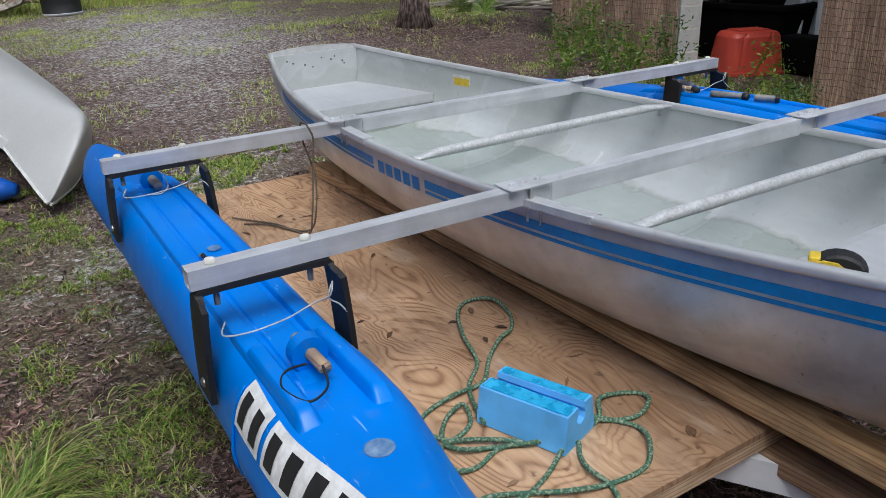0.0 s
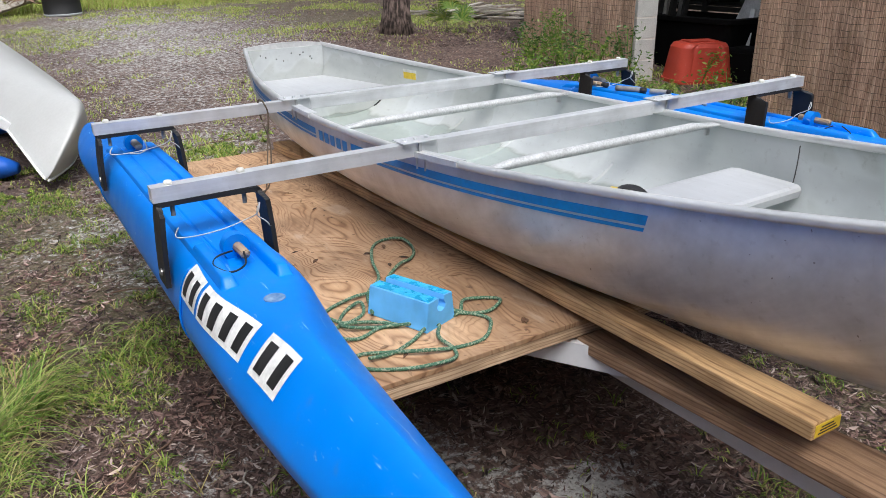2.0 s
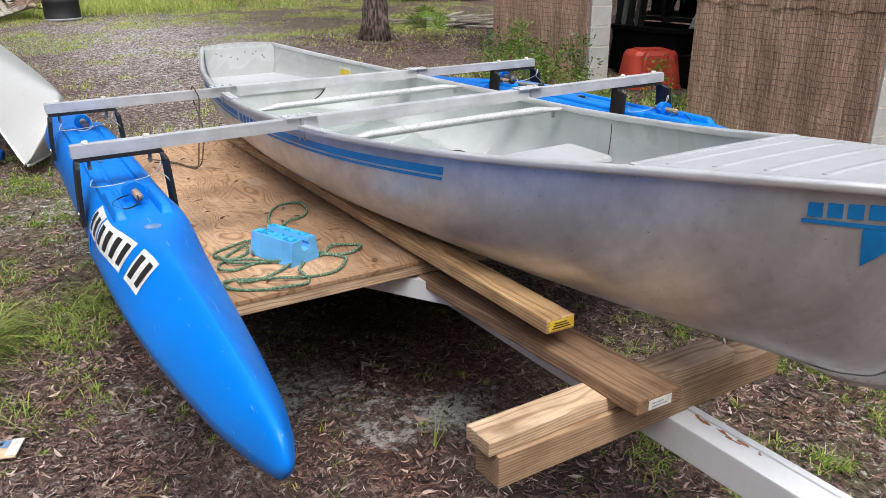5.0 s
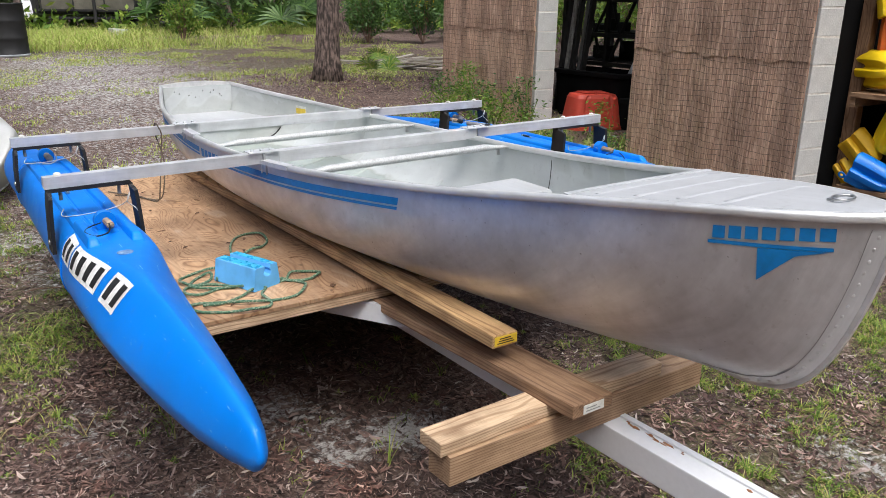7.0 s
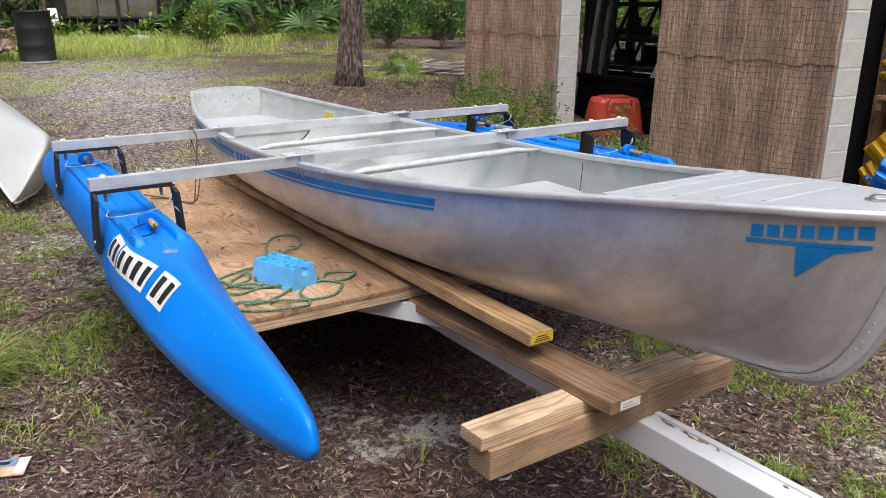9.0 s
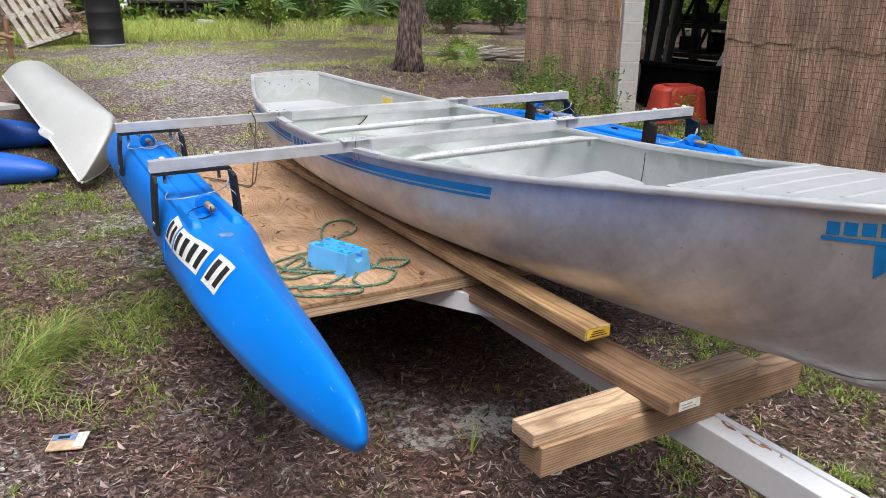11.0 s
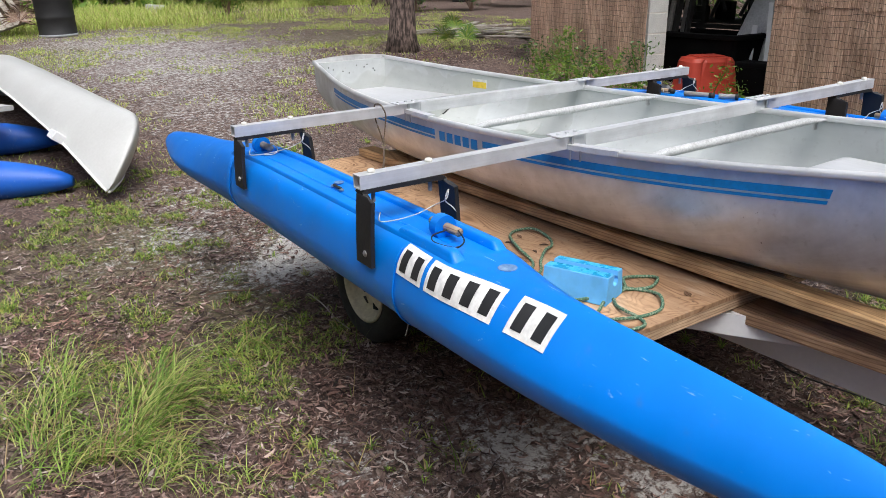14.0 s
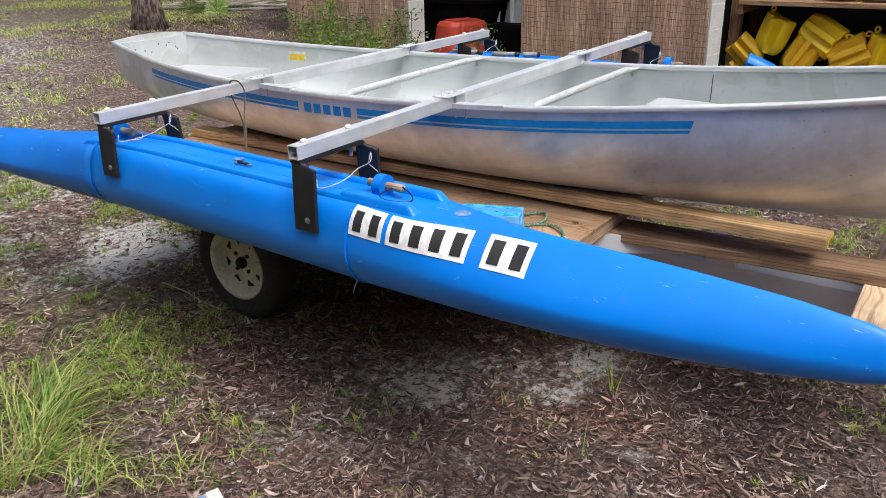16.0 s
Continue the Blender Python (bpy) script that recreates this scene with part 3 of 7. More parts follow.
def table(knots):
    """A smooth function through (place, value) knots."""
    xs, ys = np.array([k[0] for k in knots], float), np.array([k[1] for k in knots], float)
    slopes = np.gradient(ys, xs)

    def f(x):
        x = min(max(x, xs[0]), xs[-1])
        i = min(max(int(np.searchsorted(xs, x)) - 1, 0), len(xs) - 2)
        h = xs[i + 1] - xs[i]
        t = (x - xs[i]) / h
        lo, hi = min(ys[i], ys[i + 1]), max(ys[i], ys[i + 1])
        v = (2 * t ** 3 - 3 * t * t + 1) * ys[i] + (t ** 3 - 2 * t * t + t) * h * slopes[i] + (3 * t * t - 2 * t ** 3) * ys[i + 1] + (t ** 3 - t * t) * h * slopes[i + 1]
        return float(min(max(v, lo - 0.05 * (hi - lo)), hi + 0.05 * (hi - lo)))
    return f


rng = np.random.default_rng(7)

# ---- ground ----
def near(x, y, cx, cy, r):
    return math.exp(-((x - cx) ** 2 + (y - cy) ** 2) / (r * r))


def G(x, y):
    """Height of the yard: a slow rise towards the shed and the woods."""
    s = 0.03 * x + 0.045 * y
    if s > 0.62:
        s = 0.62 + 0.25 * (1 - math.exp(-(s - 0.62) / 0.25))
    if s < -0.1:
        s = -0.1 - 0.2 * (1 - math.exp((s + 0.1) / 0.2))
    return s + 0.1 * near(x, y, 5.0, 8.4, 2.0) + 0.012 * noise.noise((x * 0.9, y * 0.9, 3.1)) + 0.006 * noise.noise((x * 3.1, y * 3.1, 7.7))


SAND = ((1.22, 0.91, 0.07, 0.3), (1.47, 0.9, 0.08, 0.35), (1.07, 1.03, 0.06, 0.3), (1.18, 0.8, 0.05, 0.35), (1.24, 3.4, 0.15, 0.25), (-0.42, 1.4, 0.13, 0.6), (2.72, -0.33, 0.13, 0.4), (1.08, 1.32, 0.06, 0.3), (0.86, 1.32, 0.07, 0.3), (0.9, 3.65, 0.45, 0.34), (1.3, 4.25, 0.45, 0.34), (0.55, 4.5, 0.4, 0.3), (1.0, 3.1, 0.2, 0.4), (2.6, 13.0, 2.2, 0.3), (2.6, 10.8, 2.6, 0.42), (2.5, 8.5, 1.8, 0.34), (1.75, 6.7, 1.0, 0.3), (1.65, 5.3, 0.6, 0.4), (0.5, 3.9, 0.3, 0.4), (0.83, 3.17, 0.16, 0.6), (1.12, 3.04, 0.12, 0.75), (0.5, 3.29, 0.15, 0.4), (1.2, 4.6, 0.5, 0.3), (0.34, 1.4, 0.2, 0.42), (0.38, 1.64, 0.14, 0.42), (0.84, 1.73, 0.25, 0.32), (0.76, 1.37, 0.12, 0.4),
        (0.9, 1.28, 0.17, 0.6), (0.82, 1.2, 0.1, 0.4), (1.4, 0.8, 0.12, 0.9), (1.3, 0.88, 0.08, 0.7), (1.04, 0.9, 0.07, 0.9), (1.1, 0.82, 0.05, 0.8), (0.92, 0.48, 0.06, 1.0), (1.1, 1.2, 0.1, 0.6), (1.2, 1.05, 0.05, 0.8), (0.72, 0.45, 0.05, 0.7), (0.6, 0.9, 0.07, 0.6), (1.25, 0.35, 0.06, 0.6),
        (1.0, 3.4, 0.2, 0.5), (1.24, 3.28, 0.2, 0.45), (0.6, 3.0, 0.25, 0.36), (2.65, -0.12, 0.3, 0.5), (-0.3, 1.3, 0.3, 0.34), (0.45, 0.1, 0.2, 0.3), (0.1, 3.7, 0.4, 0.22))
GREEN = ((3.0, 0.6, 0.6, 0.6), (3.2, -0.3, 0.6, 0.6), (2.4, -0.4, 0.4, 0.5), (0.1, 3.3, 0.5, 0.5), (-0.3, 2.9, 0.5, 0.4), (0.75, 3.6, 0.3, 0.4), (0.3, 2.6, 0.3, 0.5), (1.5, 5.0, 0.4, 0.5), (2.0, 4.8, 0.4, 0.4), (0.45, 3.05, 0.35, 0.5), (0.55, 2.8, 0.2, 0.6), (0.42, 2.15, 0.2, 0.12), (0.2, 4.3, 0.5, 0.6), (2.3, 6.8, 0.4, 0.5), (1.3, 6.5, 0.5, 0.45), (2.2, 5.9, 0.4, 0.5), (2.55, 0.0, 0.5, 0.7), (1.2, 11.6, 1.2, 0.8), (1.34, 0.0, 0.25, 0.5), (6.2, 9.6, 1.6, 0.45), (4.4, 10.2, 1.2, 0.35),
        (-0.05, 2.1, 0.5, 0.35), (0.5, 2.3, 0.3, 0.2), (3.9, 0.6, 0.9, 0.6), (2.6, 0.2, 0.5, 0.5), (-0.5, 3.6, 1.2, 0.55), (2.0, 15.6, 2.4, 0.9), (-0.3, 11.0, 1.6, 0.7), (4.6, 13.6, 2.0, 0.6), (7.5, 11.0, 3.0, 0.6), (2.9, -0.2, 0.9, 0.55),
         (4.6, 4.2, 1.0, 0.6), (5.0, 3.4, 0.8, 0.6), (1.1, 3.9, 0.6, 0.42), (1.5, 4.5, 0.5, 0.36), (-1.5, 6.5, 1.2, 0.5), (3.2, 1.2, 0.7, 0.5), (-1.2, 1.8, 0.9, 0.5), (0.2, 5.4, 0.5, 0.35))


def sandy(x, y):
    return min(1.0, sum(w * (0.72 if r < 0.22 else 1.0) * near(x, y, cx, cy, 1.25 * r if r < 0.22 else r) for cx, cy, r, w in SAND))


def grassy(x, y):
    return min(1.0, sum(w * near(x, y, cx, cy, r) for cx, cy, r, w in GREEN) + (0.5 if y > 17 else 0.0))


DARK_EARTH = ((1.5, 0.35, 0.45, 0.9), (1.05, 0.55, 0.4, 0.8), (0.8, 1.0, 0.3, 0.5), (1.9, -0.1, 0.4, 0.5), (1.0, -0.1, 0.3, 0.6))


def dark_earth(x, y):
    """Darker earth in round patches at the trailer's front."""
    return min(1.0, sum(0.4 * w * near(x, y, cx, cy, r) for cx, cy, r, w in DARK_EARTH))


def ground():
    def axis(lo, hi, step, far):
        a = list(np.arange(lo, hi, step))
        out, d = [], step
        p = hi
        while p < far:
            out.append(p)
            d *= 1.35
            p += d
        left, d, p = [], step, lo
        while p > -far:
            d *= 1.35
            p -= d
            left.append(p)
        return left[::-1] + a + out + [far]
    def finer(a, lo, hi):
        out = []
        for p, q in zip(a, a[1:]):
            out += [p, p + (q - p) / 3, p + 2 * (q - p) / 3] if lo < p < hi else [p]
        return out + [a[-1]]
    xs, ys = finer(axis(-3.0, 8.0, 0.11, 700.0), -1.6, 3.4), finer(axis(-2.5, 16.0, 0.11, 700.0), -1.0, 4.4)
    verts = [(x, y, G(x, y)) for y in ys for x in xs]
    n = len(xs)
    faces = [(j * n + i, j * n + i + 1, (j + 1) * n + i + 1, (j + 1) * n + i) for j in range(len(ys) - 1) for i in range(n - 1)]
    me = bpy.data.meshes.new("ground")
    me.from_pydata(verts, [], faces)
    me.shade_smooth()
    for name, fn in (("sandy", sandy), ("grassy", grassy), ("dark_earth", dark_earth)):
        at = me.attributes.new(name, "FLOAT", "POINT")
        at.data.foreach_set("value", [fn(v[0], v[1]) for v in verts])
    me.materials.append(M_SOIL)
    tagged(new("ground", me), "grey sandy yard with brown leaf litter and thin grass", "ground", "", "structure")


ground()

# ---- shed: block walls, reed screens, roof ----
def frame_of(a, b):
    """A pose at a whose x axis runs to b, level."""
    return pose(a[0], a[1], 0, 0, 0, math.degrees(math.atan2(b[1] - a[1], b[0] - a[0])))


def block_wall(name, a, b, z0, courses, end_width=0.25):
    """A wall of concrete blocks from a to b, its end at a in view, in stretcher courses with recessed joints."""
    m = frame_of(a, b)
    length = math.hypot(b[0] - a[0], b[1] - a[1])
    wall = thing(name, "grey concrete block wall with pale mortar joints", "wall", "", "structure", m)
    part("mortar", box(0.0025, length - 0.0025, -end_width + 0.0025, -0.0025, z0, z0 + courses * 0.2), M_MORTAR, wall)
    shapes = {}
    for k in range(courses):
        x = 0.0
        first = 0.39 if k % 2 else 0.19
        while x < length - 0.03:
            w = min(first if x == 0.0 else 0.39, length - x)
            key = round(w, 2)
            if key not in shapes:
                bm = box(0, w, -end_width, 0, 0, 0.19)
                bmesh.ops.bevel(bm, geom=bm.edges[:], offset=0.004, segments=1, affect="EDGES")
                me = bpy.data.meshes.new("block")
                bm.to_mesh(me)
                bm.free()
                me.materials.append(M_BLOCK)
                shapes[key] = me
            ob = new("block", shapes[key])
            ob.parent = wall
            ob.location = (x, 0, z0 + k * 0.2 + 0.005)
            x += w + 0.01
    return wall


def reed_screen(a, b, z0, z1, seam, label):
    """A reed screen hung on a wall: two tiers, the upper lapping over the lower, with wavy binding wires."""
    m = frame_of(a, b)
    length = math.hypot(b[0] - a[0], b[1] - a[1])
    ob = thing("reed_screen", label, "reed screen", "reed screens on the shed", "", m)
    for nm, lo, hi, off in (("lower_reeds", z0, seam + 0.06, 0.016), ("upper_reeds", seam, z1, 0.0245)):
        bm = bmesh.new()
        nx, nz = int(length / 0.016), 14

        def at(i, j, d):
            x, t = length * i / nx, j / nz
            hem = 0.012 * math.sin(i * 0.19) + 0.009 * math.sin(i * 0.47 + 1) if j == 0 else 0.0
            sway = 0.011 * math.sin(i * 0.23 + 1.4) + 0.008 * math.sin(i * 0.061 + 2.0 * (lo + (hi - lo) * t)) + 0.004 * math.sin(i * 1.9)
            return (x, off + d + sway, lo + (hi - lo) * t + hem)
        front = [[bm.verts.new(at(i, j, 0.008)) for i in range(nx + 1)] for j in range(nz + 1)]
        back = [[bm.verts.new(at(i, j, 0.0)) for i in range(nx + 1)] for j in range(nz + 1)]
        for j in range(nz):
            for i in range(nx):
                bm.faces.new((front[j][i], front[j][i + 1], front[j + 1][i + 1], front[j + 1][i]))
                bm.faces.new((back[j][i], back[j + 1][i], back[j + 1][i + 1], back[j][i + 1]))
        for j in range(nz):
            for i in (0, nx):
                bm.faces.new((front[j][i], back[j][i], back[j + 1][i], front[j + 1][i]))
        for i in range(nx):
            for j in (0, nz):
                bm.faces.new((front[j][i], front[j][i + 1], back[j][i + 1], back[j][i]))
        part(nm, bm, M_REED, ob, smooth=True).data.set_sharp_from_angle(angle=radians(40))
        bm = bmesh.new()
        z, k = lo + 0.05, 0
        while z < hi - 0.02:
            pts = []
            for i in range(0, nx + 1, 2):
                x = length * i / nx
                sway = 0.011 * math.sin(i * 0.23 + 1.4) + 0.008 * math.sin(i * 0.061 + 2.0 * z)
                pts.append((x, off + 0.0145 + sway, z + 0.008 * math.sin(i * 0.21 + k) + 0.007 * abs(math.sin(i * 0.42 + 0.7 * k))))
            tube(pts, 0.0014, 4, bm)
            z += 0.05
            k += 1
        part("binding_wire", bm, M_WIRE, ob, "dark wavy binding wires")
    return ob


WALL_B0, WALL_B1 = (5.374, 1.689), (5.609, 3.511)
WALL_A0, WALL_A1 = (5.653, 4.901), (5.845, 6.826)
block_wall("wall_south", WALL_B0, WALL_B1, G(5.3, 2.4) - 0.17, 15)
block_wall("wall_north", WALL_A0, WALL_A1, G(5.7, 5.8) - 0.25, 14)
reed_screen(WALL_B0, WALL_B1, G(5.3, 2.4) - 0.05, 2.75, 1.31, "brown reed screen in two lapped tiers on the block wall")
reed_screen(WALL_A0, WALL_A1, G(5.7, 5.8) - 0.05, 2.75, 1.4, "brown reed screen in two lapped tiers, weeds at its foot")

# ---- the trimaran's own frame: x across, y from bow to stern ----
TRI = pose(1.455, 0, 1.1, 0, -0.86, -2.45) @ pose(0, 0, -1.1)
BOW, STERN = -0.775, 3.71
half_width = table([(-0.775, 0.012), (-0.74, 0.05), (-0.66, 0.106), (-0.5, 0.172), (-0.3, 0.222), (-0.1, 0.265), (0.2, 0.325), (0.5, 0.378), (0.9, 0.44), (1.25, 0.482), (1.7, 0.502), (2.2, 0.492), (2.6, 0.455), (3.0, 0.396), (3.4, 0.302), (3.71, 0.222)])
sheer = table([(-0.775, 1.315), (-0.5, 1.29), (-0.14, 1.246), (0.2, 1.2), (0.5, 1.168), (0.95, 1.13), (1.3, 1.112), (1.7, 1.098), (2.2, 1.09), (2.6, 1.09), (3.1, 1.102), (3.71, 1.138)])
keel = table([(-0.775, 1.285), (-0.758, 1.2), (-0.737, 1.12), (-0.706, 1.03), (-0.662, 0.946), (-0.61, 0.893), (-0.55, 0.869), (-0.4, 0.856), (-0.15, 0.832), (0.3, 0.808), (0.9, 0.797), (2.2, 0.795), (2.8, 0.805), (3.2, 0.83), (3.45, 0.862), (3.71, 0.91)])
fullness = table([(-0.775, 1.25), (-0.68, 1.4), (-0.55, 1.7), (-0.3, 2.05), (0.1, 2.5), (0.7, 2.9), (1.5, 3.1), (2.4, 3.0), (3.0, 3.1), (3.4, 3.8), (3.71, 4.6)])


def hull_point(v, f, inset=0.0):
    """A point on the hull at station v; f runs from the left gunwale (-1) over the keel (0) to the right (1)."""
    a = (1 - abs(f)) * math.pi / 2
    e = 2 / fullness(v)
    hw, top, low = max(half_width(v) - inset, 0.002), sheer(v), keel(v) + inset
    x = hw * max(math.cos(a), 0.0) ** e
    z = top - max(top - low, 0.002) * max(math.sin(a), 0.0) ** e
    return Vector((x if f > 0 else -x, v, z))


def side_point(v, drop, out=0.0):
    """A point on the left outside of the hull, some way below the gunwale."""
    e = 2 / fullness(v)
    hw, top, low = half_width(v), sheer(v), keel(v)
    s = min(max(drop / (top - low), 0.0), 1.0) ** (1 / e)
    x = hw * max(1 - s * s, 0.0) ** (0.5 * e)
    return Vector((-x - out, v, top - drop))


STATIONS = [-0.775, -0.768, -0.755, -0.735, -0.71, -0.68, -0.64, -0.59, -0.53, -0.46, -0.38, -0.28, -0.15] + [round(float(v), 4) for v in np.linspace(0.0, STERN, 40)]
FRACTIONS = [math.copysign(abs(t) ** 0.9, t) for t in np.linspace(-1, 1, 45)]


def hull_skin(stations, inset):
    bm = bmesh.new()
    rows = [[bm.verts.new(hull_point(v, f, inset)) for f in FRACTIONS] for v in stations]
    for a, b in zip(rows, rows[1:]):
        for i in range(len(a) - 1):
            bm.faces.new((a[i], a[i + 1], b[i + 1], b[i]))
    return bm, rows


def section_panel(v, inset, top_z, thick, low=0.0):
    """A panel across the hull at station v, from the bottom up to a level."""
    pts = [hull_point(v, f, inset) for f in np.linspace(-1, 1, 60)]
    pts = [p for p in pts if p.z < top_z - 1e-4]
    bm = bmesh.new()
    rim = [Vector((pts[0].x, v, top_z))] + pts + [Vector((pts[-1].x, v, top_z))]
    a = [bm.verts.new(p) for p in rim]
    b = [bm.verts.new(p + Vector((0, thick, 0))) for p in rim]
    bm.faces.new(a)
    bm.faces.new(b[::-1])
    for i in range(len(a)):
        bm.faces.new((a[i], a[(i + 1) % len(a)], b[(i + 1) % len(a)], b[i]))
    return bm


def lid(v0, v1, z_of, inset, thick, n=14, crown=0.0):
    """A level panel inside the hull from station v0 to v1."""
    bm = bmesh.new()
    rows = []
    for i in range(n + 1):
        v = v0 + (v1 - v0) * i / n
        z = z_of(v)
        e = 2 / fullness(v)
        s = min(max((sheer(v) - z) / (sheer(v) - keel(v)), 0), 1) ** (1 / e)
        w = max((half_width(v)) * (1 - s * s) ** (0.5 * e) - inset, 0.004)
        rows.append([(w * k / 4, v, z + crown * (1 - (k / 4) ** 2)) for k in range(-4, 5)])
    up = [[bm.verts.new(p) for p in r] for r in rows]
    dn = [[bm.verts.new((p[0], p[1], p[2] - thick)) for p in r] for r in rows]
    for i in range(n):
        for k in range(8):
            bm.faces.new((up[i][k], up[i][k + 1], up[i + 1][k + 1], up[i + 1][k]))
            bm.faces.new((dn[i][k], dn[i + 1][k], dn[i + 1][k + 1], dn[i][k + 1]))
        for k in (0, 8):
            bm.faces.new((up[i][k], up[i + 1][k], dn[i + 1][k], dn[i][k]))
    for i in (0, n):
        for k in range(8):
            bm.faces.new((up[i][k], dn[i][k], dn[i][k + 1], up[i][k + 1]))
    return bm


def side_strip(v0, v1, d0, d1, out, n=40, slant=0.0, taper=0.0):
    """A strip of film on the left side, between two depths below the gunwale."""
    bm = bmesh.new()
    rows = []
    for i in range(n + 1):
        v = v0 + (v1 - v0) * i / n
        row = []
        for k in range(4):
            d = d0 + (d1 - d0) * k / 3
            vv = v + slant * (k / 3) * (1 - i / n)
            row.append(bm.verts.new(side_point(vv, d, out)))
        rows.append(row)
    for a, b in zip(rows, rows[1:]):
        for k in range(3):
            bm.faces.new((a[k], a[k + 1], b[k + 1], b[k]))
    return bm


def canoe():
    ob = thing("canoe", "square-stern aluminium canoe, brushed grey with blue side stripes", "canoe", "", "", TRI)
    bm, rows = hull_skin(STATIONS, 0.0)
    stern = bm.faces.new(rows[-1])
    hull = part("hull", bm, M_HULL, ob, "dull brushed aluminium outer hull", True)
    bm, rows = hull_skin([v for v in STATIONS if v > -0.62][:-1] + [STERN - 0.008], 0.005)
    bm.faces.new(rows[-1])
    part("hull_lining", bm, M_INSIDE, ob, "pale oxidised aluminium inside of the hull", True)
    for s in (-1, 1):
        path = [Vector((s * half_width(v), v, sheer(v))) for v in STATIONS[1:]]
        bm = sweep(bmesh.new(), path, [(-0.009, -0.012), (0.009, -0.012), (0.011, -0.007), (0.011, 0.0), (0.0085, 0.0055), (0.004, 0.008), (-0.004, 0.008), (-0.0085, 0.0055), (-0.011, 0.0), (-0.011, -0.007)])
        part("gunwale", bm, M_TRIM, ob, smooth=True)
    # transom cap
    path = [Vector((x, STERN - 0.004, sheer(STERN) + 0.012 * (1 - (x / 0.2) ** 2))) for x in np.linspace(-0.228, 0.228, 9)]
    part("transom_cap", sweep(bmesh.new(), path, [(-0.014, -0.02), (0.014, -0.02), (0.014, 0.008), (-0.014, 0.008)]), M_TRIM, ob)
    bm = section_panel(STERN - 0.035, 0.012, 1.13, 0.012)
    panel = part("transom_panel", bm, M_INSIDE, ob, "pale inner transom panel with old bolt holes")
    for k, x in enumerate((-0.15, -0.12, -0.06, -0.02, 0.03, 0.08, 0.14, 0.15, 0.1)):
        bm = lathe([(0.0045, 0), (0.004, 0.001), (0.001, 0.002)], 8, pose(x, STERN - 0.036, 1.1 - 0.013 * ((k * 5) % 4), 90, 0, 0))
        part("bolt_hole", bm, M_HOLE, panel)
    # stern seat box
    part("stern_deck", lid(3.12, STERN - 0.02, lambda v: 0.96, 0.006, 0.004), M_DECK, ob, "flat pale stern deck")
    part("deck_lip", box(-0.34, 0.34, 3.112, 3.118, 0.925, 0.9645, 0.002), M_DECK, ob)
    part("stern_bulkhead", section_panel(3.122, 0.007, 0.954, 0.005), M_INSIDE, ob)
    part("bulkhead_line", sweep(bmesh.new(), [p for p in (hull_point(3.114, f, 0.009) for f in np.linspace(0.4, 0.9, 40)) if 0.855 < p.z < 0.92], circle(0.0035, 6)), M_BLACK, ob, "dark line along the bulkhead's side")
    # front seat
    sections = []
    for x in np.linspace(-0.352, 0.376, 9):
        d = 0.012 + 0.055 * max(x, -0.1)
        sections.append([(x, 0.6 + d, 0.99), (x, 0.594 + d, 1.011), (x, 0.598 + d, 1.02), (x, 0.606 + d, 1.025), (x, 0.63 + d, 1.0265), (x, 0.81 + d, 1.0265), (x, 0.836 + d, 1.022), (x, 0.838 + d, 0.995), (x, 0.828 + d, 0.995), (x, 0.82 + d, 1.012), (x, 0.62 + d, 1.014)])
    part("front_seat", loft(sections), M_DECK, ob, "pale sheet aluminium bench seat")
    part("hull_seam", sweep(bmesh.new(), [hull_point(0.667, f, 0.0062) for f in np.linspace(0.79, 0.985, 14)], [(-0.0009, -0.002), (0.0009, -0.002), (0.0009, 0.0006), (-0.0009, 0.0006)]), M_HOLE, ob, "dark open seam")
    # bow deck
    deck = part("bow_deck", lid(-0.14, -0.755, lambda v: sheer(v) + 0.0085, 0.004, 0.006, 18, 0.003), M_DECK, ob, "pale pressed aluminium bow deck", False)
    for v in (-0.2, -0.3, -0.4, -0.5):
        w = half_width(v) - 0.03
        path = [Vector((x, v, sheer(v) + 0.0095 + 0.003 * (1 - (x / (w + 0.03)) ** 2))) for x in np.linspace(-w, w, 9)]
        part("pressed_rib", sweep(bmesh.new(), path, [(-0.013, -0.002), (0.013, -0.002), (0.007, 0.0), (0.0025, 0.001), (-0.0025, 0.001), (-0.007, 0.0)]), M_DECK, deck, smooth=True)
    path = [Vector((x, -0.138, sheer(-0.138) + 0.003 + 0.003 * (1 - (x / 0.26) ** 2))) for x in np.linspace(-0.258, 0.258, 11)]
    part("deck_flange", sweep(bmesh.new(), path, [(-0.008, -0.02), (0.008, -0.02), (0.008, 0.008), (-0.008, 0.008)]), M_DECK, deck)
    ring = [Vector((0.01 + 0.028 * math.cos(a), -0.655 + 0.016 * math.sin(a), sheer(-0.655) + 0.018)) for a in np.linspace(0, 2 * math.pi, 20)[:-1]]
    part("bow_ring", tube(ring, 0.0032, 8, None, True), M_STEEL, deck, "steel ring", True)
    part("ring_plate", box(-0.012, 0.012, -0.648, -0.632, sheer(-0.64) + 0.01, sheer(-0.64) + 0.0165, 0.002), M_STEEL, deck)
    # stem band: a narrow edge, a riveted plate along it on each side, and the plate's seam
    stem = [(-0.775, 1.31)] + [(v, keel(v)) for v in np.linspace(-0.775, -0.35, 40)]
    part("stem_band", sweep(bmesh.new(), [Vector((0, v - 0.003, z - 0.002)) for v, z in stem], [(-0.006, -0.005), (0.006, -0.005), (0.006, 0.005), (-0.006, 0.005)]), M_TRIM, ob)
